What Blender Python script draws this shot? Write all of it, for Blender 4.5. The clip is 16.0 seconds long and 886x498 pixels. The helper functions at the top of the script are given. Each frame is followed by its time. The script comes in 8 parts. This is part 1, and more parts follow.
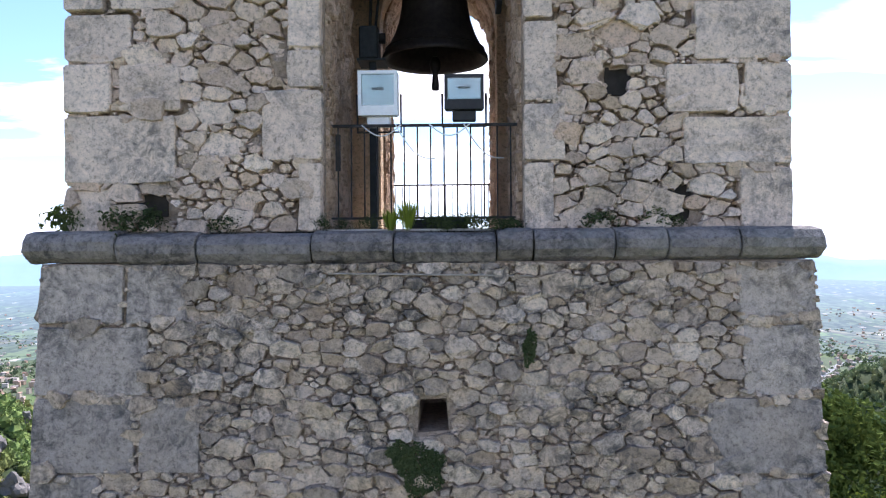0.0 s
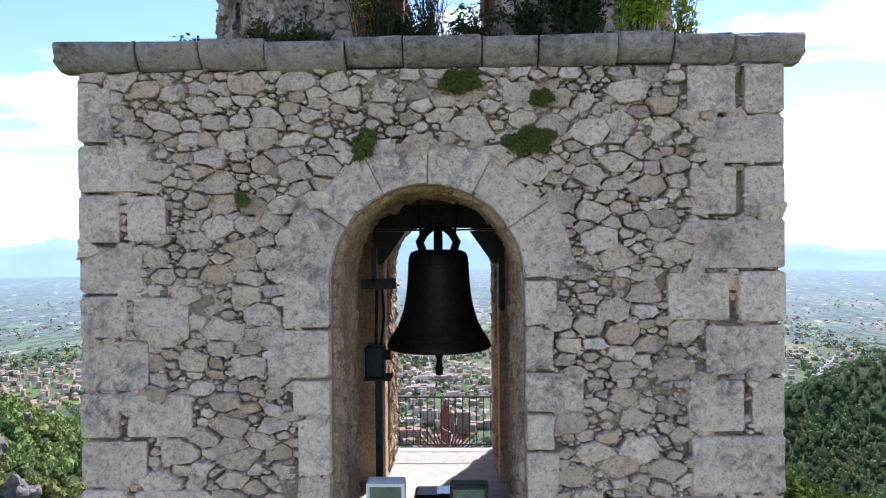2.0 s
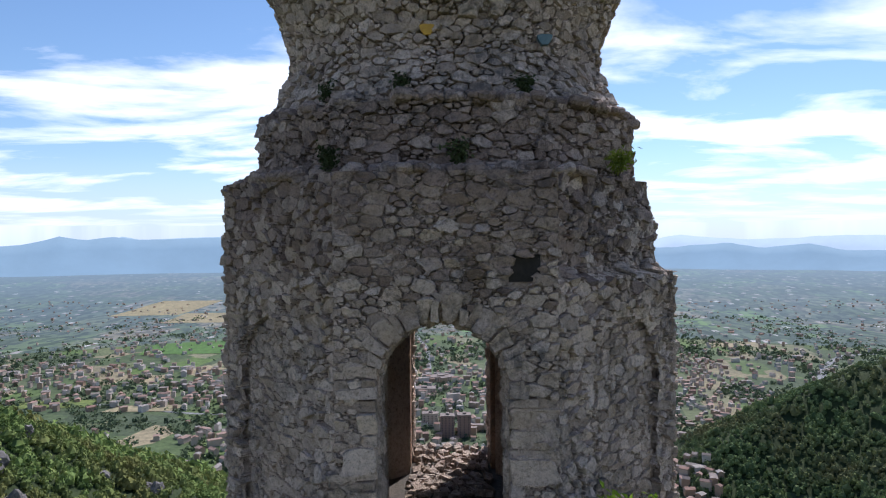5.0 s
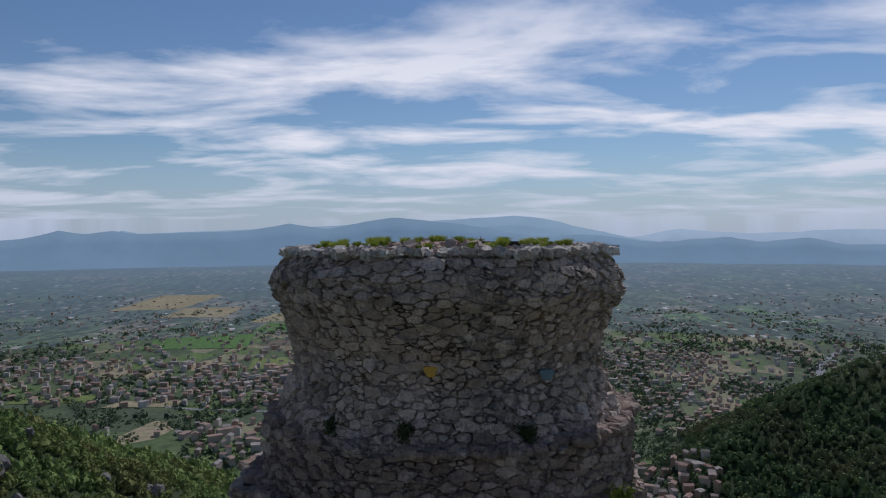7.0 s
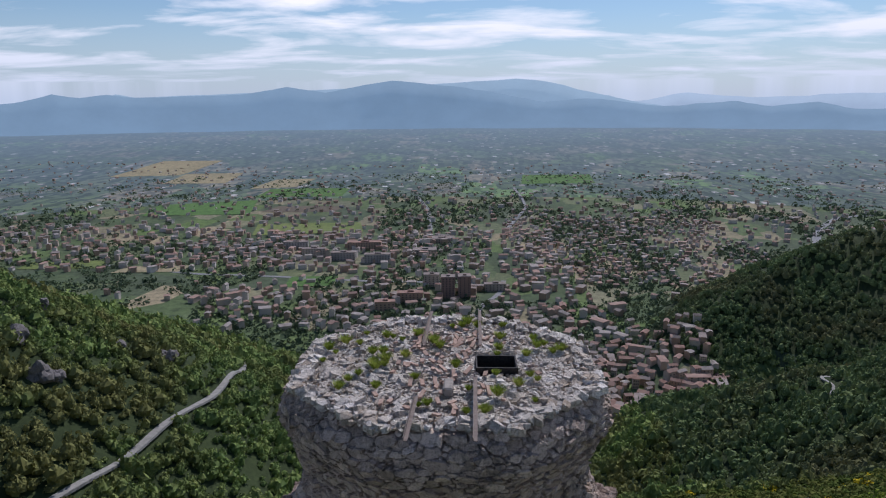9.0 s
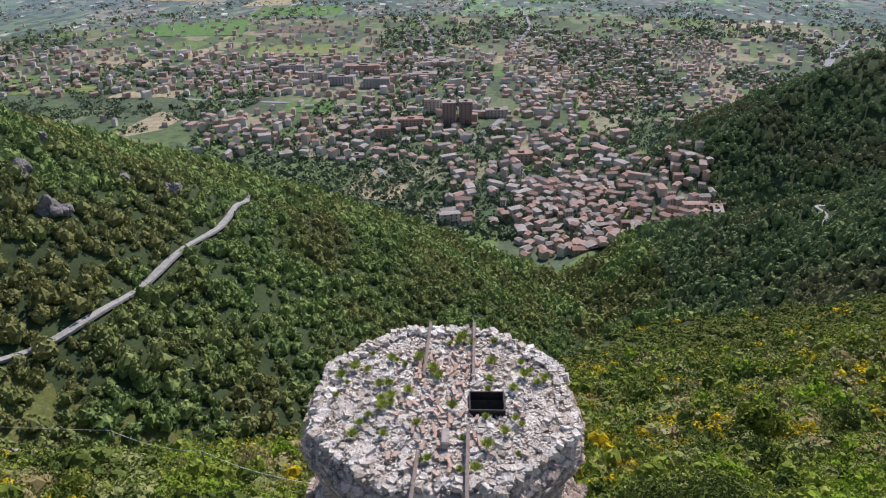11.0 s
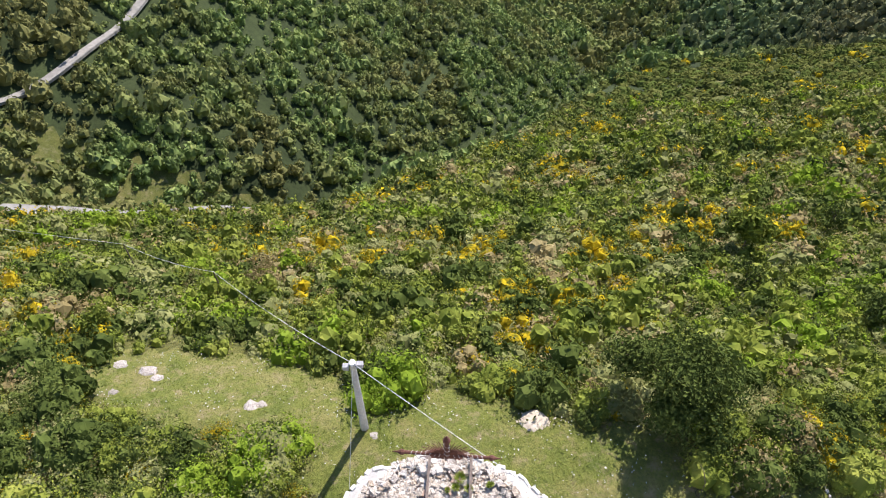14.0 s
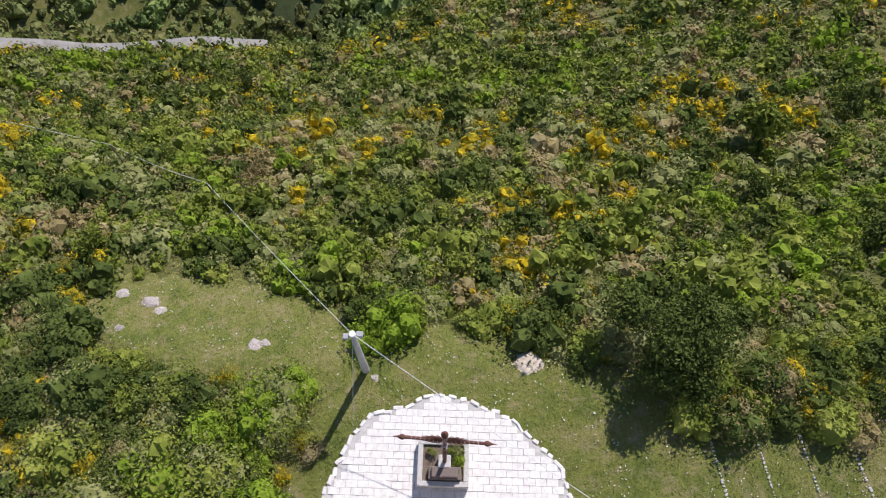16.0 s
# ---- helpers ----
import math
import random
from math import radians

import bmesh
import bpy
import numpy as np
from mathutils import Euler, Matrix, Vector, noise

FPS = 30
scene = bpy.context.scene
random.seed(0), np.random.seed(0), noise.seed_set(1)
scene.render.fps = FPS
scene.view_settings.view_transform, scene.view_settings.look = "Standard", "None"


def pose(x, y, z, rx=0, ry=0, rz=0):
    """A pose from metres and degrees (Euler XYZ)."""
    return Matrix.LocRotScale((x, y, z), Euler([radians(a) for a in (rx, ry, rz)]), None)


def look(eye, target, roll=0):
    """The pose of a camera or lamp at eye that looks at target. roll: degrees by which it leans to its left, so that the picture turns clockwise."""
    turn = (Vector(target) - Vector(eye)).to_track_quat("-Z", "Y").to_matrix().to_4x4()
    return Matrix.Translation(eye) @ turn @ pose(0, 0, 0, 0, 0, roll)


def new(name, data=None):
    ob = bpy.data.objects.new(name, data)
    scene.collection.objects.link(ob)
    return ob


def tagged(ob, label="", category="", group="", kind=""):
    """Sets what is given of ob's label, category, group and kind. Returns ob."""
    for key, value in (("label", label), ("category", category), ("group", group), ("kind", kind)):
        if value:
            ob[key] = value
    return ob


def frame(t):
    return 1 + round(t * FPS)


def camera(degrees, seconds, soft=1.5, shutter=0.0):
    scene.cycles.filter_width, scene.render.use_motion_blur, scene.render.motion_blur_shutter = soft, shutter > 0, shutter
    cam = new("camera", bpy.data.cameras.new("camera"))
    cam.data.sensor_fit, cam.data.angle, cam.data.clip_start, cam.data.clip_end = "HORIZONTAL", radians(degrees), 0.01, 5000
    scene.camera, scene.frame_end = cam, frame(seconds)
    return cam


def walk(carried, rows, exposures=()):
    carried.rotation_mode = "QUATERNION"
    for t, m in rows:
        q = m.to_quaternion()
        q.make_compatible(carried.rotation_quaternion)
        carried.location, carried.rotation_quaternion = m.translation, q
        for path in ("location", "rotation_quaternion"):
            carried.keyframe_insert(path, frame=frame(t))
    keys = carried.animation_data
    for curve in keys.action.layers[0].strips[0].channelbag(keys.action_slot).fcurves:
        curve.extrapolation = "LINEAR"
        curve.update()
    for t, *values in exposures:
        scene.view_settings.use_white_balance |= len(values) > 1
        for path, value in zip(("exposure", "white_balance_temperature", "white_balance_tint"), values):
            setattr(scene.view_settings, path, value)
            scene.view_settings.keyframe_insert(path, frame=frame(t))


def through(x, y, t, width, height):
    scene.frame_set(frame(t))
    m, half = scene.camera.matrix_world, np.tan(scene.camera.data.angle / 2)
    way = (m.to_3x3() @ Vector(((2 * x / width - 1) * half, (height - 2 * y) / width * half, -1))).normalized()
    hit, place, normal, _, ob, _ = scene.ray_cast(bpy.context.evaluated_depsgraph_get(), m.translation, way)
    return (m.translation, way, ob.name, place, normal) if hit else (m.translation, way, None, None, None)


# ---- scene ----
cam = camera(63.8, 16.0, soft=1.15)
PATH = [
    (0, (0.173, -6.053, -0.21), (0.121, -4.054, -0.205), -0.4),
    (0.5, (0.22, -6.131, 0.779), (0.168, -4.131, 0.76), -0.5),
    (1, (0.217, -6.189, 1.718), (0.165, -4.19, 1.695), -0.6),
    (1.5, (0.188, -6.238, 2.645), (0.137, -4.239, 2.62), -0.6),
    (2, (0.148, -6.24, 3.573), (0.098, -4.24, 3.551), -0.5),
    (2.5, (0.1, -6.216, 4.499), (0.048, -4.217, 4.476), -0.5),
    (3, (0.067, -6.192, 5.429), (0.014, -4.193, 5.405), -0.6),
    (3.5, (0.04, -6.184, 6.345), (-0.012, -4.185, 6.32), -0.4),
    (4, (0.066, -6.211, 7.263), (0.013, -4.211, 7.237), -0.5),
    (4.5, (0.094, -6.238, 8.179), (0.041, -4.239, 8.155), -0.4),
    (5, (0.106, -6.251, 9.094), (0.054, -4.252, 9.068), -0.4),
    (7.5, (0.075, -6.294, 13.511), (0.024, -4.296, 13.450), -0.4),
    (8, (0.046, -6.229, 14.270), (-0.008, -4.237, 14.097), -0.4),
    (8.5, (0.065, -6.196, 15.182), (0.009, -4.219, 14.886), -0.3),
    (9, (0.150, -6.196, 16.092), (0.094, -4.241, 15.673), -0.4),
    (9.5, (0.203, -6.202, 16.968), (0.146, -4.277, 16.429), -0.4),
    (12, (0.221, -5.391, 21.452), (0.165, -3.719, 20.355), -0.6),
    (12.5, (0.200, -4.612, 22.449), (0.145, -3.014, 21.248), -0.6),
    (13, (0.190, -3.588, 23.437), (0.136, -2.075, 22.130), -0.6),
    (13.5, (0.177, -2.359, 24.462), (0.125, -0.939, 23.054), -0.6),
    (14, (0.155, -0.859, 25.441), (0.105, 0.458, 23.936), -0.6),
    (14.5, (0.100, 0.775, 26.402), (0.054, 1.982, 24.808), -0.6),
    (15, (0.047, 2.640, 27.406), (0.005, 3.728, 25.728), -0.5),
    (15.5, (-0.030, 4.586, 28.384), (-0.067, 5.550, 26.632), -0.4),
    (16, (-0.143, 6.640, 29.373), (-0.172, 7.477, 27.557), -0.1),
]
EXPOSURES = [(0.0, 1.2, 5950, 20), (1.0, 1.0, 5950, 19), (2.0, 1.05, 5900, 18), (3.2, 0.48, 5800, 14), (4.0, 0.22, 5750, 14), (5.0, 0.08, 5850, 16), (7.5, -1.1, 5750, 15), (8.5, -0.8, 5800, 17), (9.5, -0.4, 5800, 18), (12.0, 0.55, 6350, 18), (13.0, 0.7, 6400, 17), (14.5, 0.68, 6450, 18), (15.2, 0.42, 6400, 20), (16.0, 0.1, 6300, 19)]
walk(cam, [(t, look(eye, target, roll)) for t, eye, target, roll in PATH], EXPOSURES)

# ---- world, sun ----
SUN_EL, SUN_AZ = 49.0, 24.0          # degrees; azimuth from +y towards +x
world = bpy.data.worlds.new("sky")
scene.world = world
world.use_nodes = True
wn, wl = world.node_tree.nodes, world.node_tree.links
wn.clear()
w_out = wn.new("ShaderNodeOutputWorld")
w_bg = wn.new("ShaderNodeBackground")
w_sky = wn.new("ShaderNodeTexSky")
w_sky.sky_type, w_sky.sun_disc = "NISHITA", False
w_sky.sun_elevation, w_sky.sun_rotation = radians(SUN_EL), radians(SUN_AZ)
w_sky.air_density, w_sky.dust_density, w_sky.ozone_density = 1.0, 0.15, 1.5
w_bg.inputs["Strength"].default_value = 0.106
w_tc = wn.new("ShaderNodeTexCoord")
w_sep = wn.new("ShaderNodeSeparateXYZ")
w_add = wn.new("ShaderNodeMath"); w_add.operation = "ADD"; w_add.inputs[1].default_value = 0.10
w_max = wn.new("ShaderNodeMath"); w_max.operation = "MAXIMUM"; w_max.inputs[1].default_value = 0.02
w_div = wn.new("ShaderNodeVectorMath"); w_div.operation = "DIVIDE"
w_cmb = wn.new("ShaderNodeCombineXYZ")
w_map = wn.new("ShaderNodeMapping")
w_map.inputs["Location"].default_value = (3.1, 0.9, 0.0)
w_map.inputs["Scale"].default_value = (0.75, 1.1, 0.0)
w_noise = wn.new("ShaderNodeTexNoise")
w_noise.inputs["Scale"].default_value, w_noise.inputs["Detail"].default_value = 1.1, 9.0
w_noise.inputs["Roughness"].default_value, w_noise.inputs["Distortion"].default_value = 0.55, 0.35
w_ramp = wn.new("ShaderNodeValToRGB")
w_ramp.color_ramp.elements[0].position, w_ramp.color_ramp.elements[1].position = 0.46, 0.63
w_mix = wn.new("ShaderNodeMixRGB")
w_mix.inputs[2].default_value = (14.3, 14.0, 13.8, 1)
wl.new(w_tc.outputs["Generated"], w_sep.inputs[0])
wl.new(w_sep.outputs["Z"], w_max.inputs[0])
wl.new(w_max.outputs[0], w_add.inputs[0])
for k in range(3):
    wl.new(w_add.outputs[0], w_cmb.inputs[k])
wl.new(w_tc.outputs["Generated"], w_div.inputs[0])
wl.new(w_cmb.outputs[0], w_div.inputs[1])
wl.new(w_div.outputs[0], w_map.inputs[0])
wl.new(w_map.outputs[0], w_noise.inputs["Vector"])
wl.new(w_noise.outputs["Fac"], w_ramp.inputs[0])
w_low = wn.new("ShaderNodeMapRange")          # the clouds lie low over the mountains; above them the sky is clear
w_low.interpolation_type = "SMOOTHSTEP"
w_low.inputs["From Min"].default_value, w_low.inputs["From Max"].default_value = 0.20, 0.42
w_low.inputs["To Min"].default_value, w_low.inputs["To Max"].default_value = 1.0, 0.0
w_fac = wn.new("ShaderNodeMath"); w_fac.operation = "MULTIPLY"
wl.new(w_sep.outputs["Z"], w_low.inputs["Value"])
wl.new(w_ramp.outputs[0], w_fac.inputs[0])
wl.new(w_low.outputs[0], w_fac.inputs[1])
wl.new(w_fac.outputs[0], w_mix.inputs[0])
w_blue = wn.new("ShaderNodeMixRGB"); w_blue.blend_type = "MULTIPLY"
w_blue.inputs[0].default_value, w_blue.inputs[2].default_value = 1.0, (0.92, 1.01, 1.07, 1)
wl.new(w_sky.outputs[0], w_blue.inputs[1])
wl.new(w_blue.outputs[0], w_mix.inputs[1])
w_hz = wn.new("ShaderNodeMapRange")
w_hz.inputs["From Min"].default_value, w_hz.inputs["From Max"].default_value = 0.0, 0.11
w_hz.inputs["To Min"].default_value, w_hz.inputs["To Max"].default_value = 0.75, 0.0
w_haze = wn.new("ShaderNodeMixRGB")
w_haze.inputs[2].default_value = (6.2, 7.5, 9.2, 1)
wl.new(w_sep.outputs["Z"], w_hz.inputs["Value"])
wl.new(w_hz.outputs[0], w_haze.inputs[0])
wl.new(w_mix.outputs[0], w_haze.inputs[1])
wl.new(w_haze.outputs[0], w_bg.inputs[0])
wl.new(w_bg.outputs[0], w_out.inputs[0])

sun_dir = Vector((math.sin(radians(SUN_AZ)) * math.cos(radians(SUN_EL)), math.cos(radians(SUN_AZ)) * math.cos(radians(SUN_EL)), math.sin(radians(SUN_EL))))
sun = new("sun", bpy.data.lights.new("sun", "SUN"))
sun.data.energy, sun.data.angle, sun.data.color = 5.0, radians(0.55), (1.0, 0.95, 0.87)
sun.matrix_world = look(sun_dir * 200, (0, 0, 0))


# ---- materials ----
def material(name, rough=0.9, metal=0.0):
    m = bpy.data.materials.new(name)
    m.use_nodes = True
    b = m.node_tree.nodes["Principled BSDF"]
    b.inputs["Roughness"].default_value, b.inputs["Metallic"].default_value = rough, metal
    b.inputs["Specular IOR Level"].default_value = 0.25
    return m, m.node_tree.nodes, m.node_tree.links, b


def rgba(c):
    return (c[0], c[1], c[2], 1)


def ramp_of(nodes, stops):
    r = nodes.new("ShaderNodeValToRGB")
    e = r.color_ramp.elements
    while len(e) < len(stops):
        e.new(0.5)
    for k, (p, c) in enumerate(stops):
        e[k].position, e[k].color = p, rgba(c)
    return r


def noise_of(nodes, links, scale, detail=5, rough=0.6, space="Object", stretch=None, distort=0.0):
    n = nodes.new("ShaderNodeTexNoise")
    n.inputs["Scale"].default_value, n.inputs["Detail"].default_value = scale, detail
    n.inputs["Roughness"].default_value, n.inputs["Distortion"].default_value = rough, distort
    g = nodes.new("ShaderNodeNewGeometry")
    src = g.outputs["Position"]
    if stretch:
        mp = nodes.new("ShaderNodeMapping")
        mp.inputs["Scale"].default_value = stretch
        links.new(src, mp.inputs[0])
        src = mp.outputs[0]
    links.new(src, n.inputs["Vector"])
    return n


def mix_of(nodes, links, fac, a, b, kind="MIX"):
    m = nodes.new("ShaderNodeMixRGB")
    m.blend_type = kind
    for socket, v in zip(m.inputs, (fac, a, b)):
        if isinstance(v, (int, float)):
            socket.default_value = v
        elif isinstance(v, tuple):
            socket.default_value = rgba(v)
        else:
            links.new(v, socket)
    return m.outputs[0]


def bump_of(nodes, links, shader, height, strength, dist=0.02):
    b = nodes.new("ShaderNodeBump")
    b.inputs["Strength"].default_value, b.inputs["Distance"].default_value = strength, dist
    links.new(height, b.inputs["Height"])
    links.new(b.outputs[0], shader.inputs["Normal"])


def piece_random(nodes, links):
    """A random value for each piece, whether it is an object of its own or an island of a joined mesh."""
    g, o = nodes.new("ShaderNodeNewGeometry"), nodes.new("ShaderNodeObjectInfo")
    a = nodes.new("ShaderNodeMath"); a.operation = "ADD"
    f = nodes.new("ShaderNodeMath"); f.operation = "FRACT"
    links.new(g.outputs["Random Per Island"], a.inputs[0])
    links.new(o.outputs["Random"], a.inputs[1])
    links.new(a.outputs[0], f.inputs[0])
    return f.outputs[0]


def stone_material(name, tones, dark, dark_from=0.5, dark_to=0.68, warm=(0.42, 0.30, 0.18), warm_amount=0.25, bump=0.5, grime=0.75):
    m, n, l, b = material(name, 0.92)
    tones = [(c[0] * 1.025, c[1] * 0.98, c[2]) for c in tones]      # the limestone is faintly pink
    r = ramp_of(n, [(k / max(1, len(tones) - 1), c) for k, c in enumerate(tones)])
    l.new(piece_random(n, l), r.inputs[0])
    fine = noise_of(n, l, 22, 8, 0.7)
    col = mix_of(n, l, 0.8, r.outputs[0], ramp_link(n, l, fine.outputs["Fac"], [(0.33, (0.35, 0.34, 0.33)), (0.47, (1.05, 1.04, 1.03)), (0.68, (1.36, 1.35, 1.33))]), "MULTIPLY")
    veins = noise_of(n, l, 48, 7, 0.7, distort=1.4)
    col = mix_of(n, l, 0.85, col, ramp_link(n, l, veins.outputs["Fac"], [(0.33, (0.34, 0.32, 0.30)), (0.45, (1.08, 1.08, 1.08)), (0.62, (1.12, 1.12, 1.12)), (0.75, (1.4, 1.4, 1.38))]), "MULTIPLY")
    big = noise_of(n, l, 1.1, 6, 0.62)
    bm_ = ramp_link(n, l, big.outputs["Fac"], [(dark_from, (0, 0, 0)), (dark_to, (1, 1, 1))])
    spots = noise_of(n, l, 9, 6, 0.75, distort=0.6)
    sp = ramp_link(n, l, spots.outputs["Fac"], [(0.42, (0, 0, 0)), (0.62, (1, 1, 1))])
    lich = mix_of(n, l, 1.0, bm_, sp, "MULTIPLY")
    fac = n.new("ShaderNodeMath"); fac.operation = "MULTIPLY"; fac.inputs[1].default_value = grime
    l.new(lich, fac.inputs[0])
    col = mix_of(n, l, fac.outputs[0], col, dark)
    wn_ = noise_of(n, l, 2.3, 4, 0.5, stretch=(1, 1, 0.6))
    wf = ramp_link(n, l, wn_.outputs["Fac"], [(0.52, (0, 0, 0)), (0.75, (1, 1, 1))])
    f2 = n.new("ShaderNodeMath"); f2.operation = "MULTIPLY"; f2.inputs[1].default_value = warm_amount
    l.new(wf, f2.inputs[0])
    col = mix_of(n, l, f2.outputs[0], col, warm)
    l.new(col, b.inputs["Base Color"])
    cr = noise_of(n, l, 40, 10, 0.75)
    rl = noise_of(n, l, 11, 6, 0.6, distort=0.8)
    sm_ = n.new("ShaderNodeMath"); sm_.operation = "MULTIPLY_ADD"; sm_.inputs[1].default_value = 1.6
    l.new(rl.outputs["Fac"], sm_.inputs[0]); l.new(cr.outputs["Fac"], sm_.inputs[2])
    bump_of(n, l, b, sm_.outputs[0], min(1.0, bump * 1.7), 0.035)
    return m


def ramp_link(n, l, value, stops):
    r = ramp_of(n, stops)
    l.new(value, r.inputs[0])
    return r.outputs[0]


def plain_material(name, a, b_, scale=8.0, rough=0.7, metal=0.0, bump=0.0, stretch=None):
    m, n, l, b = material(name, rough, metal)
    t = noise_of(n, l, scale, 6, 0.65, stretch=stretch)
    l.new(ramp_link(n, l, t.outputs["Fac"], [(0.35, a), (0.65, b_)]), b.inputs["Base Color"])
    if bump:
        bump_of(n, l, b, t.outputs["Fac"], bump, 0.02)
    return m


def leaf_material(name, tones, patch=0.35, through=0.35, big=None, speck=0.3):
    """Leaves: a tone for each leaf, patches from plant to plant, and light that passes through."""
    m = bpy.data.materials.new(name)
    m.use_nodes = True
    n, l = m.node_tree.nodes, m.node_tree.links
    n.clear()
    out = n.new("ShaderNodeOutputMaterial")
    d, t, mx = n.new("ShaderNodeBsdfDiffuse"), n.new("ShaderNodeBsdfTranslucent"), n.new("ShaderNodeMixShader")
    mx.inputs[0].default_value = through
    add = n.new("ShaderNodeMath"); add.operation = "MULTIPLY_ADD"
    add.inputs[1].default_value = speck
    pn = noise_of(n, l, patch, 3, 0.6)
    l.new(piece_random(n, l), add.inputs[0])
    sub = n.new("ShaderNodeMath"); sub.operation = "MULTIPLY_ADD"
    sub.inputs[1].default_value, sub.inputs[2].default_value = 2.6, -0.8 - 0.5 * speck
    l.new(pn.outputs["Fac"], sub.inputs[0])
    l.new(sub.outputs[0], add.inputs[2])
    col = ramp_link(n, l, add.outputs[0], [(k / (len(tones) - 1), c) for k, c in enumerate(tones)])
    if big:
        bn = noise_of(n, l, big[0], 4, 0.6)
        col = mix_of(n, l, ramp_link(n, l, bn.outputs["Fac"], [(0.45, (0, 0, 0)), (0.62, (1, 1, 1))]), col, big[1])
    l.new(col, d.inputs[0])
    l.new(col, t.inputs[0])
    l.new(d.outputs[0], mx.inputs[1]); l.new(t.outputs[0], mx.inputs[2])
    l.new(mx.outputs[0], out.inputs[0])
    return m


M_RUBBLE = stone_material("limestone_rubble", [(0.433, 0.340, 0.249), (0.659, 0.552, 0.432), (0.536, 0.433, 0.329), (0.762, 0.655, 0.525), (0.577, 0.448, 0.329), (0.700, 0.601, 0.485)], (0.13, 0.122, 0.115), 0.50, 0.66, grime=0.7)
M_ASHLAR = stone_material("limestone_ashlar", [(0.587, 0.492, 0.387), (0.659, 0.561, 0.445), (0.546, 0.463, 0.365)], (0.12, 0.115, 0.115), 0.43, 0.60, warm_amount=0.15, bump=0.35, grime=0.85)
M_BASE = stone_material("weathered_base_stone", [(0.371, 0.295, 0.218), (0.597, 0.497, 0.378), (0.474, 0.389, 0.289), (0.680, 0.581, 0.454), (0.340, 0.286, 0.223)], (0.075, 0.072, 0.072), 0.39, 0.53, warm=(0.46, 0.30, 0.17), warm_amount=0.4, grime=0.9)
M_BASEBLOCK = stone_material("dark_weathered_block", [(0.34, 0.30, 0.255), (0.46, 0.41, 0.345), (0.28, 0.25, 0.22)], (0.075, 0.073, 0.075), 0.37, 0.52, warm_amount=0.15, bump=0.4, grime=0.85)
M_DRUM = stone_material("dark_weathered_rubble", [(0.30, 0.243, 0.19), (0.50, 0.415, 0.33), (0.39, 0.32, 0.252), (0.58, 0.49, 0.395), (0.335, 0.27, 0.208)], (0.085, 0.08, 0.075), 0.43, 0.60, warm_amount=0.4, grime=0.85)
M_NECK = stone_material("dark_brown_rubble", [(0.20, 0.15, 0.118), (0.34, 0.27, 0.215), (0.25, 0.19, 0.15), (0.44, 0.365, 0.295), (0.22, 0.165, 0.125)], (0.055, 0.046, 0.042), 0.42, 0.60, warm=(0.30, 0.20, 0.12), warm_amount=0.5, grime=0.85)
M_TOPSTONE = stone_material("bleached_rubble", [(0.36, 0.325, 0.255), (0.60, 0.575, 0.50), (0.48, 0.44, 0.36), (0.68, 0.66, 0.59), (0.40, 0.33, 0.24), (0.55, 0.52, 0.45)], (0.17, 0.145, 0.12), 0.46, 0.62, warm=(0.38, 0.28, 0.19), warm_amount=0.35, grime=0.6)
M_BOULDER = stone_material("grey_boulder", [(0.32, 0.30, 0.27), (0.44, 0.42, 0.38)], (0.14, 0.14, 0.13), 0.45, 0.62, warm_amount=0.2)
M_BOULDERDARK = stone_material("weathered_grey_rock", [(0.13, 0.125, 0.115), (0.19, 0.18, 0.17)], (0.07, 0.07, 0.068), 0.45, 0.62, warm_amount=0.15)
M_MORTAR = stone_material("earthy_lime_mortar", [(0.37, 0.30, 0.225), (0.37, 0.30, 0.225)], (0.22, 0.19, 0.16), 0.5, 0.7, warm=(0.40, 0.27, 0.16), warm_amount=0.5, bump=0.9)
# Near-black colour that paints the shade inside holes in the walls.
M_HOLESHADE = plain_material("painted_hole_shade", (0.022, 0.019, 0.016), (0.04, 0.034, 0.028), 9, 0.95)
M_CORNICEDARK = stone_material("dark_mossy_cornice", [(0.20, 0.185, 0.17), (0.27, 0.25, 0.225), (0.23, 0.215, 0.20)], (0.05, 0.05, 0.052), 0.38, 0.55, warm=(0.42, 0.40, 0.36), warm_amount=0.4, grime=0.85)
M_SOIL = stone_material("dark_ledge_soil", [(0.13, 0.115, 0.095), (0.13, 0.115, 0.095)], (0.06, 0.058, 0.05), 0.4, 0.6, warm=(0.2, 0.17, 0.12), warm_amount=0.5, bump=1.0)
M_CORNICE = stone_material("lichened_cornice_stone", [(0.30, 0.265, 0.225), (0.38, 0.34, 0.29), (0.33, 0.295, 0.255)], (0.07, 0.066, 0.064), 0.40, 0.58, warm=(0.56, 0.53, 0.48), warm_amount=0.5, grime=0.8)
M_OCHRE = stone_material("ochre_inner_ashlar", [(0.52, 0.40, 0.25), (0.58, 0.46, 0.30), (0.48, 0.37, 0.24)], (0.22, 0.18, 0.13), 0.5, 0.7, warm=(0.45, 0.24, 0.11), warm_amount=0.6)
M_SOFFIT = stone_material("warm_soffit_rubble", [(0.44, 0.33, 0.225), (0.58, 0.45, 0.32), (0.36, 0.26, 0.17), (0.64, 0.52, 0.39)], (0.16, 0.12, 0.09), 0.48, 0.66, warm=(0.45, 0.27, 0.14), warm_amount=0.6)
M_PLASTER = stone_material("brown_inner_plaster", [(0.30, 0.20, 0.13), (0.30, 0.20, 0.13)], (0.13, 0.10, 0.08), 0.42, 0.6, warm=(0.42, 0.25, 0.13), warm_amount=0.6)
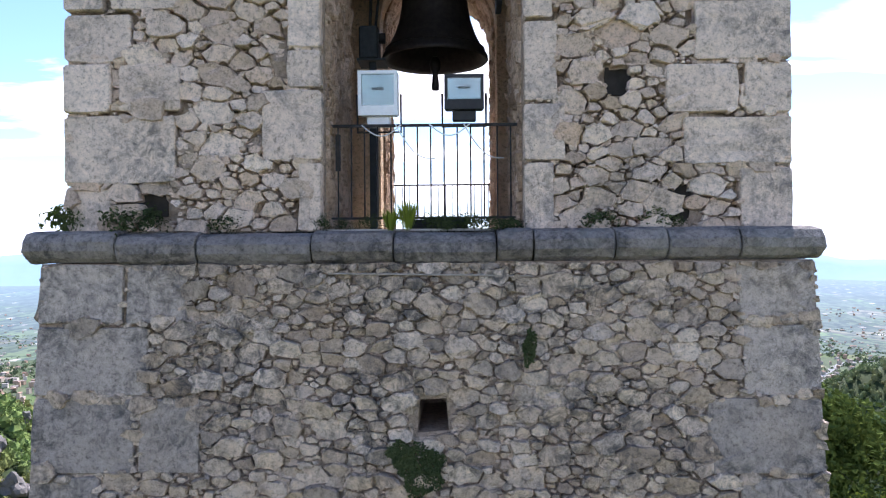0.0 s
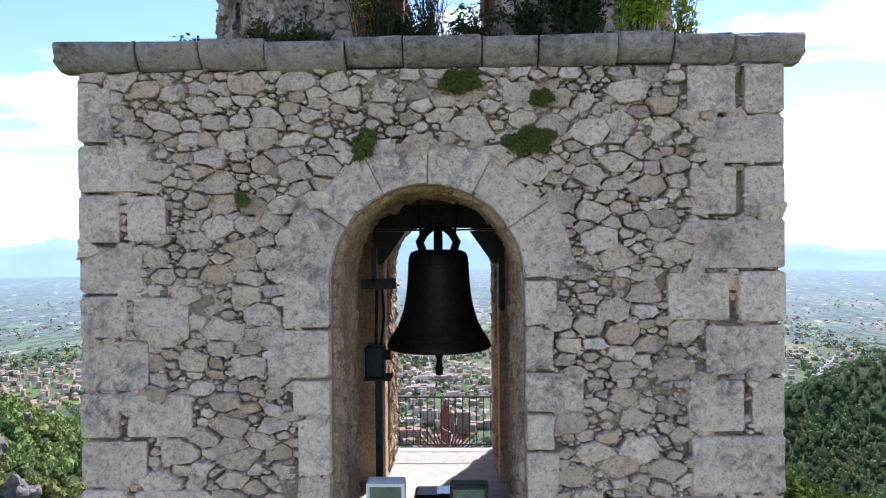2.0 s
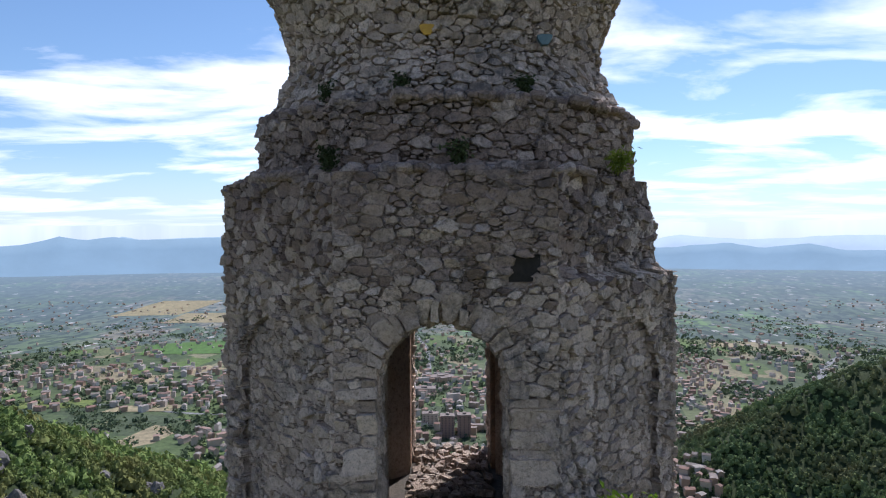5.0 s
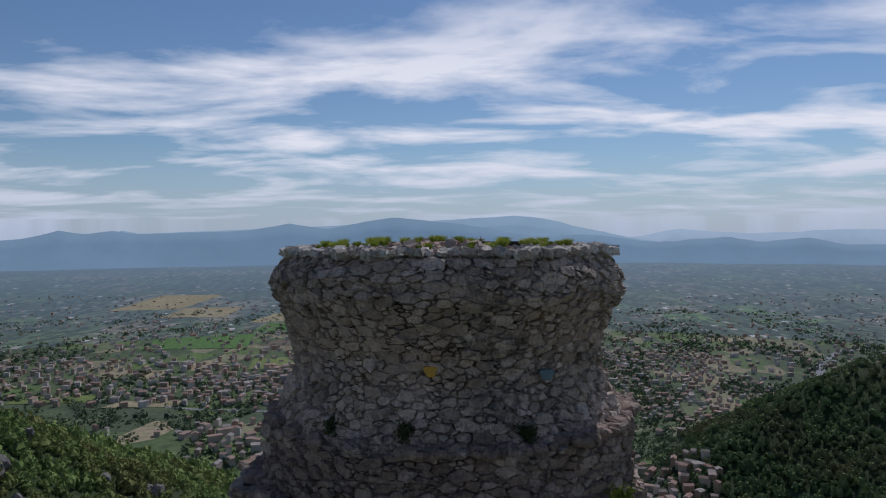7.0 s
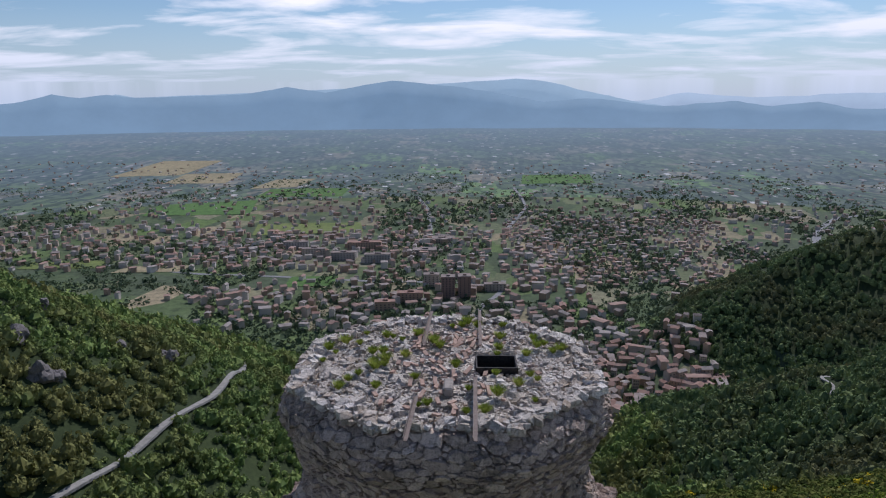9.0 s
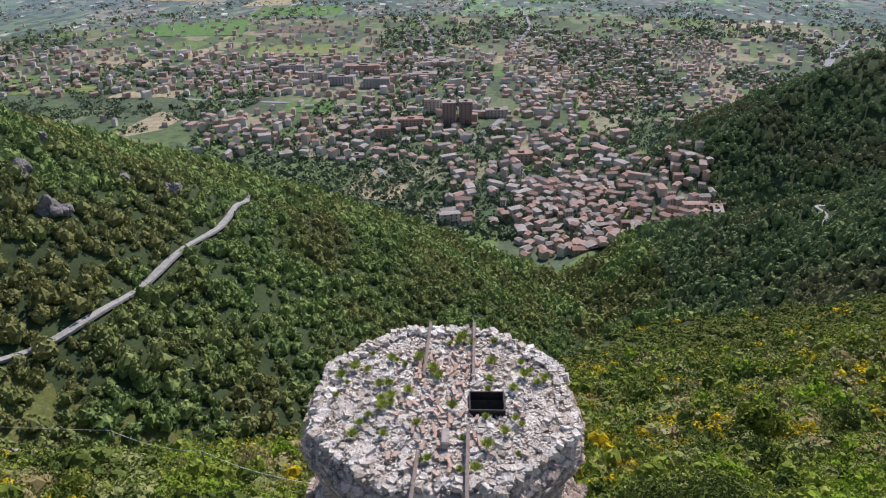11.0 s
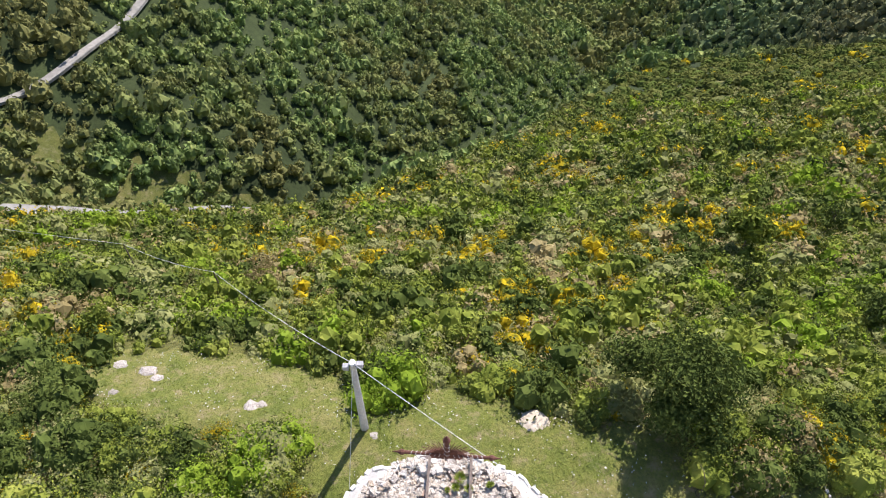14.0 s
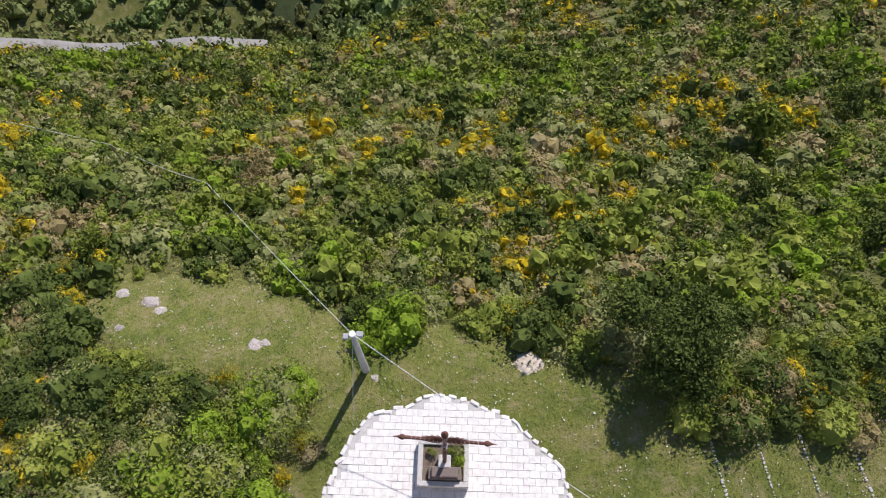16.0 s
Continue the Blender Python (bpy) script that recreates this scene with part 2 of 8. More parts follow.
M_BRONZE = plain_material("dark_bronze", (0.035, 0.03, 0.028), (0.06, 0.05, 0.045), 14, 0.55, 0.6, 0.1)
M_STEEL = plain_material("dark_green_steel", (0.028, 0.034, 0.034), (0.05, 0.055, 0.055), 12, 0.6, 0.3)
M_IRON = plain_material("dark_iron", (0.02, 0.02, 0.022), (0.05, 0.042, 0.036), 30, 0.65, 0.5)
M_RUST = plain_material("rusty_brown_iron", (0.10, 0.045, 0.035), (0.17, 0.08, 0.06), 25, 0.8, 0.2, 0.2)
M_RAIL = plain_material("weathered_steel_angle", (0.13, 0.10, 0.085), (0.22, 0.18, 0.155), 20, 0.75, 0.2, 0.2)
M_WHITE = plain_material("white_enamel", (0.66, 0.67, 0.68), (0.76, 0.77, 0.78), 20, 0.4)
M_BLACK = plain_material("black_enamel", (0.018, 0.018, 0.02), (0.03, 0.03, 0.03), 20, 0.5)
M_GREYPLASTIC = plain_material("grey_plastic", (0.3, 0.3, 0.31), (0.4, 0.4, 0.41), 20, 0.6)
M_CONCRETE = plain_material("old_concrete", (0.38, 0.37, 0.35), (0.52, 0.5, 0.47), 6, 0.9, 0, 0.3)
M_PAVE = plain_material("pale_paving_stone", (0.58, 0.56, 0.525), (0.74, 0.72, 0.685), 3.5, 0.85, 0, 0.2)
M_FLOOR = plain_material("dusty_floor", (0.34, 0.31, 0.27), (0.46, 0.43, 0.38), 5, 0.9, 0, 0.2)
M_ROPE = plain_material("white_cable", (0.6, 0.6, 0.6), (0.7, 0.7, 0.7), 8, 0.6)
M_REFLECTOR = plain_material("lamp_reflector", (0.20, 0.23, 0.24), (0.34, 0.37, 0.36), 7, 0.25, 0.6)
M_GLASS, _n, _l, _b = material("lamp_glass", 0.08)
_b.inputs["Base Color"].default_value = (0.8, 0.9, 0.92, 1)
_b.inputs["Transmission Weight"].default_value = 1.0
_b.inputs["IOR"].default_value = 1.45
M_OCHREPAINT = plain_material("ochre_paint_patch", (0.55, 0.33, 0.05), (0.45, 0.25, 0.05), 12, 0.9)
M_BLUEPAINT = plain_material("faded_blue_paint", (0.09, 0.15, 0.17), (0.16, 0.21, 0.22), 12, 0.9)
M_TWIG = plain_material("dark_twigs", (0.035, 0.03, 0.024), (0.075, 0.06, 0.045), 12, 0.95, 0, 0.3)
M_BARK = plain_material("bark", (0.10, 0.075, 0.055), (0.2, 0.16, 0.12), 12, 0.95, 0, 0.5, (1, 1, 0.3))
M_DEADWOOD = plain_material("grey_dead_twigs", (0.22, 0.19, 0.16), (0.34, 0.3, 0.26), 12, 0.95)
M_ROAD = plain_material("pale_gravel_road", (0.22, 0.21, 0.19), (0.32, 0.305, 0.28), 0.6, 0.95, 0, 0.2)
M_ASPHALT = plain_material("pale_asphalt", (0.17, 0.17, 0.17), (0.28, 0.275, 0.27), 0.3, 0.95)
M_EARTH = plain_material("pale_heaped_earth", (0.45, 0.38, 0.29), (0.6, 0.53, 0.43), 4, 0.95, 0, 0.5)
M_LEAF = leaf_material("shrub_leaves", [(0.098, 0.130, 0.022), (0.158, 0.196, 0.034), (0.222, 0.258, 0.047), (0.290, 0.310, 0.066)], 0.45, 0.15, None, 0.2)
M_LEAFDARK = leaf_material("dark_mastic_leaves", [(0.052, 0.074, 0.020), (0.088, 0.118, 0.029), (0.135, 0.168, 0.043)], 0.45, 0.15, None, 0.2)
M_LEAFPALE = leaf_material("pale_green_leaves", [(0.160, 0.172, 0.062), (0.222, 0.236, 0.084), (0.30, 0.305, 0.125)], 0.45, 0.15, None, 0.2)
M_BROOM = leaf_material("yellow_broom_flowers", [(0.09, 0.115, 0.03), (0.15, 0.16, 0.03), (0.40, 0.31, 0.02), (0.62, 0.45, 0.02), (0.72, 0.55, 0.03)], 0.9, 0.3)
M_DRY = leaf_material("dry_brown_shrub", [(0.209, 0.165, 0.072), (0.297, 0.242, 0.11), (0.396, 0.341, 0.176)], 0.3, 0.2)
M_SCRUB = leaf_material("olive_scrub", [(0.143, 0.171, 0.033), (0.22, 0.248, 0.05), (0.308, 0.314, 0.072), (0.385, 0.352, 0.11)], 0.15, 0.25)
M_DRYGRASS = leaf_material("yellowing_grass", [(0.187, 0.193, 0.044), (0.286, 0.27, 0.077), (0.396, 0.352, 0.132)], 0.3, 0.25)
M_FRESH = leaf_material("fresh_bright_leaves", [(0.14, 0.22, 0.02), (0.21, 0.30, 0.03), (0.28, 0.38, 0.05)], 0.8, 0.3)
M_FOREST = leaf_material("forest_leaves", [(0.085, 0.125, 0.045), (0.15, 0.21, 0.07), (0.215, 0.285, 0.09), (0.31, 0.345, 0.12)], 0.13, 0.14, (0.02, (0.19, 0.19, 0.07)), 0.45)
# Darker, greyer copy of the forest tones: the far slopes' shade painted in.
M_FORESTFAR = leaf_material("shaded_forest_leaves", [(0.085, 0.125, 0.058), (0.15, 0.20, 0.085), (0.22, 0.265, 0.115)], 0.1, 0.12, (0.012, (0.18, 0.175, 0.085)), 0.35)
M_BRUSH = leaf_material("brink_brush", [(0.075, 0.09, 0.025), (0.115, 0.13, 0.035), (0.17, 0.175, 0.055)], 0.2, 0.15)
M_FARTREE = leaf_material("valley_tree_leaves", [(0.075, 0.10, 0.06), (0.11, 0.145, 0.08), (0.15, 0.185, 0.10)], 0.05, 0.12)
M_MEADOW = leaf_material("meadow_blades", [(0.12, 0.155, 0.03), (0.175, 0.20, 0.045), (0.26, 0.245, 0.09)], 0.9, 0.4)
# Near-black tones paint the tower's shade into the leaves of its plants.
M_LEAFSHADE = leaf_material("shade_darkened_leaves", [(0.03, 0.042, 0.02), (0.055, 0.07, 0.03), (0.09, 0.105, 0.045)], 0.8, 0.15)
M_TUFT = leaf_material("grass_tufts", [(0.17, 0.22, 0.035), (0.26, 0.32, 0.05), (0.36, 0.38, 0.09)], 2.0, 0.3)


def ground_material(name, tones, scale, fine, bare=None):
    m, n, l, b = material(name, 0.95)
    big = noise_of(n, l, scale, 6, 0.6)
    sm = noise_of(n, l, fine, 8, 0.75)
    col = ramp_link(n, l, big.outputs["Fac"], [(0.3 + 0.4 * k / (len(tones) - 1), c) for k, c in enumerate(tones)])
    col = mix_of(n, l, 0.8, col, ramp_link(n, l, sm.outputs["Fac"], [(0.3, (0.45, 0.5, 0.45)), (0.7, (1.4, 1.35, 1.2))]), "MULTIPLY")
    if bare:
        bn = noise_of(n, l, scale * 2.7, 7, 0.7)
        col = mix_of(n, l, ramp_link(n, l, bn.outputs["Fac"], [(0.52, (0, 0, 0)), (0.70, (0.85, 0.85, 0.85))]), col, bare)
    l.new(col, b.inputs["Base Color"])
    bump_of(n, l, b, sm.outputs["Fac"], 0.8, 0.15)
    return m


M_GRASS = ground_material("meadow_grass", [(0.095, 0.125, 0.026), (0.15, 0.168, 0.04), (0.215, 0.20, 0.078)], 0.45, 5.0, (0.27, 0.215, 0.125))
M_SLOPE = ground_material("scrub_ground", [(0.065, 0.08, 0.02), (0.105, 0.115, 0.03), (0.16, 0.15, 0.055)], 0.22, 3.0, (0.20, 0.18, 0.10))
# Very dark base colour paints in the shade between the tree crowns.
M_WOODFLOOR = ground_material("shade_dark_wood_floor", [(0.022, 0.034, 0.012), (0.035, 0.05, 0.018), (0.05, 0.07, 0.025)], 0.03, 0.4)


def field_material():
    """Small fields of many crops, with olive groves and hedges between."""
    m, n, l, b = material("valley_fields", 0.95)
    g = n.new("ShaderNodeNewGeometry")
    mp = n.new("ShaderNodeMapping")
    mp.inputs["Rotation"].default_value = (0, 0, 0.25)
    mp.inputs["Scale"].default_value = (0.017, 0.0115, 0.0)
    l.new(g.outputs["Position"], mp.inputs[0])
    v = n.new("ShaderNodeTexVoronoi")
    v.feature, v.distance = "F1", "CHEBYCHEV"
    v.inputs["Scale"].default_value, v.inputs["Randomness"].default_value = 1.0, 0.85
    l.new(mp.outputs[0], v.inputs["Vector"])
    sp = n.new("ShaderNodeSeparateColor")
    l.new(v.outputs["Color"], sp.inputs[0])
    tones = [(0.06, 0.085, 0.042), (0.085, 0.12, 0.05), (0.068, 0.10, 0.046), (0.11, 0.165, 0.05), (0.10, 0.135, 0.06), (0.075, 0.10, 0.055), (0.30, 0.25, 0.16), (0.11, 0.155, 0.05), (0.14, 0.16, 0.08), (0.22, 0.21, 0.13)]
    r = ramp_of(n, [(k / len(tones), c) for k, c in enumerate(tones)])
    r.color_ramp.interpolation = "CONSTANT"
    l.new(sp.outputs[0], r.inputs[0])
    big = noise_of(n, l, 0.0022, 5, 0.6)
    col = mix_of(n, l, ramp_link(n, l, big.outputs["Fac"], [(0.42, (0, 0, 0)), (0.6, (0.5, 0.5, 0.5))]), r.outputs[0], (0.07, 0.09, 0.055))
    sm = noise_of(n, l, 0.08, 8, 0.8)
    col = mix_of(n, l, 0.85, col, ramp_link(n, l, sm.outputs["Fac"], [(0.32, (0.35, 0.38, 0.38)), (0.68, (1.5, 1.45, 1.35))]), "MULTIPLY")
    l.new(col, b.inputs["Base Color"])
    return m


M_FIELDS = field_material()
M_ROOF = plain_material("terracotta_roof", (0.23, 0.135, 0.10), (0.33, 0.21, 0.165), 0.15, 0.9)
M_ROOFGREY = plain_material("greyed_roof", (0.18, 0.145, 0.125), (0.28, 0.23, 0.20), 0.15, 0.9)
M_ROOFPINK = plain_material("faded_pink_roof", (0.26, 0.165, 0.13), (0.33, 0.225, 0.18), 0.15, 0.9)
M_BRICK = plain_material("brown_brick", (0.24, 0.16, 0.13), (0.32, 0.22, 0.18), 0.5, 0.9)
M_HOUSE = plain_material("pale_render", (0.43, 0.345, 0.275), (0.56, 0.47, 0.385), 0.05, 0.9)
M_HOUSEWARM = plain_material("ochre_render", (0.34, 0.24, 0.17), (0.44, 0.32, 0.23), 0.05, 0.9)
M_HOUSEGREY = plain_material("grey_render", (0.30, 0.28, 0.26), (0.42, 0.40, 0.37), 0.05, 0.9)
M_WINDOW = plain_material("dark_window", (0.03, 0.035, 0.04), (0.06, 0.06, 0.07), 1, 0.3)


def mountain_material(name, colour, glow):
    """Mountains behind many miles of air: a plain distance whose haze is painted in as a glow."""
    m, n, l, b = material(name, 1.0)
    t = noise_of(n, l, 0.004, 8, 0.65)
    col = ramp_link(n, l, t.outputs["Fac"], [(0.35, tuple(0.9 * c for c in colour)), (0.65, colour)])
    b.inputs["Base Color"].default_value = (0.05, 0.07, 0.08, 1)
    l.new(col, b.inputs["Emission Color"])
    b.inputs["Emission Strength"].default_value = glow
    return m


# Each farther range emits a paler blue, the haze put into its colour.
M_MOUNTS = [mountain_material("haze_glow_mountains", (0.285, 0.43, 0.58), 0.9), mountain_material("far_haze_glow_mountains", (0.43, 0.60, 0.75), 0.9), mountain_material("farthest_haze_glow_mountains", (0.60, 0.74, 0.90), 0.9)]


def far_plain_material():
    """The plain miles away: strips of field, groves and scattered houses, glowing, with blue haze painted in."""
    m, n, l, b = material("hazy_distant_plain", 1.0)
    b.inputs["Base Color"].default_value = (0.03, 0.035, 0.04, 1)
    g = n.new("ShaderNodeNewGeometry")

    def cells(scale, turn, randomness=1.0, metric="CHEBYCHEV"):
        mp = n.new("ShaderNodeMapping")
        mp.inputs["Rotation"].default_value = (0, 0, turn)
        mp.inputs["Scale"].default_value = scale
        l.new(g.outputs["Position"], mp.inputs[0])
        v = n.new("ShaderNodeTexVoronoi")
        v.feature, v.distance = "F1", metric
        v.inputs["Scale"].default_value, v.inputs["Randomness"].default_value = 1.0, randomness
        l.new(mp.outputs[0], v.inputs["Vector"])
        s = n.new("ShaderNodeSeparateColor")
        l.new(v.outputs["Color"], s.inputs[0])
        return s, v
    fields, _v = cells((0.008, 0.0048, 0), 0.0)
    tones = [(0.08, 0.12, 0.07), (0.115, 0.17, 0.085), (0.09, 0.135, 0.08), (0.14, 0.23, 0.08), (0.08, 0.115, 0.095), (0.20, 0.19, 0.145), (0.10, 0.14, 0.085), (0.14, 0.17, 0.11), (0.08, 0.115, 0.08), (0.23, 0.215, 0.165)]
    r = ramp_of(n, [(k / len(tones), c) for k, c in enumerate(tones)])
    r.color_ramp.interpolation = "CONSTANT"
    l.new(fields.outputs[0], r.inputs[0])
    big = noise_of(n, l, 0.0022, 5, 0.6)
    col = mix_of(n, l, ramp_link(n, l, big.outputs["Fac"], [(0.44, (0, 0, 0)), (0.6, (0.75, 0.75, 0.75))]), r.outputs[0], (0.095, 0.135, 0.11))
    small, sv = cells((0.055, 0.024, 0), 0.06)
    col = mix_of(n, l, 1.0, col, ramp_link(n, l, small.outputs[1], [(0.0, (0.42, 0.48, 0.55)), (0.35, (0.68, 0.73, 0.78)), (0.6, (1.05, 1.05, 1.03)), (1.0, (1.32, 1.3, 1.22))]), "MULTIPLY")
    dots, dv = cells((0.03, 0.018, 0), 0.0, 1.0)
    roof = n.new("ShaderNodeMath"); roof.operation = "GREATER_THAN"; roof.inputs[1].default_value = 0.86
    near = n.new("ShaderNodeMath"); near.operation = "LESS_THAN"; near.inputs[1].default_value = 0.24
    both = n.new("ShaderNodeMath"); both.operation = "MULTIPLY"
    l.new(dots.outputs[2], roof.inputs[0]); l.new(dv.outputs["Distance"], near.inputs[0])
    l.new(roof.outputs[0], both.inputs[0]); l.new(near.outputs[0], both.inputs[1])
    col = mix_of(n, l, both.outputs[0], col, ramp_link(n, l, dots.outputs[0], [(0.0, (0.30, 0.27, 0.26)), (0.7, (0.42, 0.39, 0.38)), (1.0, (0.7, 0.7, 0.7))]))
    grove, gv = cells((0.045, 0.02, 0), 0.03)
    is_grove = n.new("ShaderNodeMath"); is_grove.operation = "GREATER_THAN"; is_grove.inputs[1].default_value = 0.62
    inner = n.new("ShaderNodeMath"); inner.operation = "LESS_THAN"; inner.inputs[1].default_value = 0.38
    g_fac = n.new("ShaderNodeMath"); g_fac.operation = "MULTIPLY"
    l.new(grove.outputs[1], is_grove.inputs[0]); l.new(gv.outputs["Distance"], inner.inputs[0])
    l.new(is_grove.outputs[0], g_fac.inputs[0]); l.new(inner.outputs[0], g_fac.inputs[1])
    col = mix_of(n, l, g_fac.outputs[0], col, (0.055, 0.085, 0.07))
    # Haze painted into the glow: bluer the farther from the origin.
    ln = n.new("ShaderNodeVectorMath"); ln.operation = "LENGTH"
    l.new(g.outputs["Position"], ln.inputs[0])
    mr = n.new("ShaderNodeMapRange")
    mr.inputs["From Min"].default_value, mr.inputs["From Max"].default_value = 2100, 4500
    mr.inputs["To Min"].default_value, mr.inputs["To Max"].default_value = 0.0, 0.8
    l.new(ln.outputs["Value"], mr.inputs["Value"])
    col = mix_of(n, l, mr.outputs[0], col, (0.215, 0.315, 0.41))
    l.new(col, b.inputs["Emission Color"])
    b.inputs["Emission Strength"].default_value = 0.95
    return m


M_FARPLAIN = far_plain_material()
M_ROOFPALE = plain_material("pale_concrete_roof", (0.22, 0.185, 0.16), (0.34, 0.30, 0.27), 0.15, 0.9)
M_HOUSEWHITE = plain_material("white_render", (0.50, 0.44, 0.385), (0.64, 0.58, 0.52), 0.05, 0.9)

# ---- mesh helpers ----
rng = np.random.default_rng(7)


def fast_mesh(name, verts, faces, mats, slots=None, smooth=False):
    """A mesh from arrays: faces all have the same number of corners."""
    verts, faces = np.asarray(verts, dtype=np.float32), np.asarray(faces, dtype=np.int32)
    me = bpy.data.meshes.new(name)
    k = faces.shape[1]
    me.vertices.add(len(verts))
    me.vertices.foreach_set("co", verts.ravel())
    me.loops.add(faces.size)
    me.loops.foreach_set("vertex_index", faces.ravel())
    me.polygons.add(len(faces))
    me.polygons.foreach_set("loop_start", np.arange(len(faces), dtype=np.int32) * k)
    for mt in (mats if isinstance(mats, (list, tuple)) else [mats]):
        me.materials.append(mt)
    if slots is not None:
        me.polygons.foreach_set("material_index", np.asarray(slots, dtype=np.int32))
    me.polygons.foreach_set("use_smooth", np.full(len(faces), smooth))
    me.update(calc_edges=True)
    me.validate()
    return me


def py_mesh(name, verts, faces, mats, smooth=False):
    me = bpy.data.meshes.new(name)
    me.from_pydata([tuple(v) for v in verts], [], faces)
    for mt in (mats if isinstance(mats, (list, tuple)) else [mats]):
        me.materials.append(mt)
    if smooth:
        me.polygons.foreach_set("use_smooth", [True] * len(me.polygons))
    me.update()
    return me


def part(name, me, parent=None, label="", kind=""):
    ob = new(name, me)
    if parent is not None:
        ob.parent = parent
    return tagged(ob, label=label, kind=kind)


class Build:
    """Gathers boxes, prisms, tubes and lathes into one mesh."""

    def __init__(self):
        self.v, self.f = [], []

    def add(self, verts, faces):
        o = len(self.v)
        self.v += [tuple(p) for p in verts]
        self.f += [tuple(i + o for i in f) for f in faces]
        return self

    def box(self, x0, x1, y0, y1, z0, z1, m=None, bev=0.0):
        b = bev
        if b <= 0:
            p = [(x, y, z) for z in (z0, z1) for x, y in ((x0, y0), (x1, y0), (x1, y1), (x0, y1))]
            f = [(3, 2, 1, 0), (4, 5, 6, 7), (0, 1, 5, 4), (1, 2, 6, 5), (2, 3, 7, 6), (3, 0, 4, 7)]
        else:
            ring = lambda e, z: [(x0 + e, y0 + b, z), (x0 + b, y0 + e, z), (x1 - b, y0 + e, z), (x1 - e, y0 + b, z), (x1 - e, y1 - b, z), (x1 - b, y1 - e, z), (x0 + b, y1 - e, z), (x0 + e, y1 - b, z)]
            p = ring(b, z0) + ring(0, z0 + b) + ring(0, z1 - b) + ring(b, z1)
            f = [tuple(range(7, -1, -1)), tuple(range(24, 32))]
            for r in range(3):
                f += [(r * 8 + k, r * 8 + (k + 1) % 8, r * 8 + 8 + (k + 1) % 8, r * 8 + 8 + k) for k in range(8)]
        if m is not None:
            p = [m @ Vector(q) for q in p]
        return self.add(p, f)

    def tube(self, pts, r, n=8, r1=None):
        pts = [Vector(p) for p in pts]
        rings, count = [], len(pts)
        for i, p in enumerate(pts):
            d = (pts[min(i + 1, count - 1)] - pts[max(i - 1, 0)]).normalized()
            a = d.orthogonal().normalized() if i == 0 else (a - d * a.dot(d)).normalized()
            c = d.cross(a)
            rr = r if r1 is None else r + (r1 - r) * i / (count - 1)
            rings.append([p + (a * math.cos(2 * math.pi * k / n) + c * math.sin(2 * math.pi * k / n)) * rr for k in range(n)])
        v = [q for g in rings for q in g]
        f = [(i * n + k, i * n + (k + 1) % n, (i + 1) * n + (k + 1) % n, (i + 1) * n + k) for i in range(count - 1) for k in range(n)]
        f += [tuple(range(n - 1, -1, -1)), tuple((count - 1) * n + k for k in range(n))]
        return self.add(v, f)

    def lathe(self, profile, centre, n=40):
        v = [(centre[0] + r * math.cos(2 * math.pi * k / n), centre[1] + r * math.sin(2 * math.pi * k / n), z) for r, z in profile for k in range(n)]
        f = [(i * n + k, i * n + (k + 1) % n, (i + 1) * n + (k + 1) % n, (i + 1) * n + k) for i in range(len(profile) - 1) for k in range(n)]
        return self.add(v, f)

    def mesh(self, name, mats, smooth=False):
        return py_mesh(name, self.v, self.f, mats, smooth)


# ---- the ground: hill of the tower, ravine, wooded spurs, wide valley ----
def ridge(x, y, pts, slope, soft):
    best = np.full(np.shape(x), -1e9)
    for (ax, ay, az), (bx, by, bz) in zip(pts, pts[1:]):
        dx, dy = bx - ax, by - ay
        t = np.clip(((x - ax) * dx + (y - ay) * dy) / (dx * dx + dy * dy), 0, 1)
        d = np.hypot(x - ax - t * dx, y - ay - t * dy)
        best = np.maximum(best, az + (bz - az) * t - slope * (np.sqrt(d * d + soft * soft) - soft))
    return best


SPUR_LEFT = [(-330, 150, 17), (-233, 228, -30), (-186, 268, -78), (-164, 287, -103), (-112, 337, -143), (-65, 400, -178), (29, 415, -207), (113, 370, -222)]
SPUR_RIGHT = [(420, 200, -30), (304, 299, -80), (211, 392, -148), (165, 430, -193), (130, 450, -230)]
HILL_RIGHT = [(900, 560, 10), (578, 684, -82), (457, 770, -128), (357, 766, -164), (248, 702, -208), (206, 653, -228)]


def waves(x, y, step):
    return np.sin(x / step + 1.3 * np.sin(y / (1.7 * step))) * np.cos(y / (0.8 * step) + np.sin(x / (1.3 * step)))


def hilltop(x, y):
    """The hill that carries the tower, falling away ahead; in the hilltop's own scale."""
    s = y - 0.3 * np.maximum(0, x) * np.clip((y - 25) / 60, 0, 1)
    near = np.interp(s, [-900, -120, -40, 13.5, 16.5, 20, 29, 45, 72, 105, 170, 300, 420], [-260, -40, -8, -8.0, -8.25, -10, -14.7, -25.5, -45, -67, -98, -160, -230])
    over = np.maximum(0, y - brink(x))
    near = near - 0.75 * (np.sqrt(over * over + 36) - 6) - 0.45 * np.maximum(0, np.abs(x) - 110)
    near = near - (5.5 * np.clip((-x - 6) / 14, 0, 1) + 5.5 * np.clip((-x - 26) / 16, 0, 1)) * np.exp(-((s - 58) / 17) ** 2)
    return near + (0.9 * waves(x, y, 9) + 0.4 * waves(x, y, 4)) * np.clip((s - 18) / 25, 0, 1)


def brink(x):
    return 64 + np.clip(1.6 * (x + 15), 0, 97)


SITE, SITE_Y, SITE_Z = 1.08, 2.8, 12.5     # scale of the hilltop about the tower's head


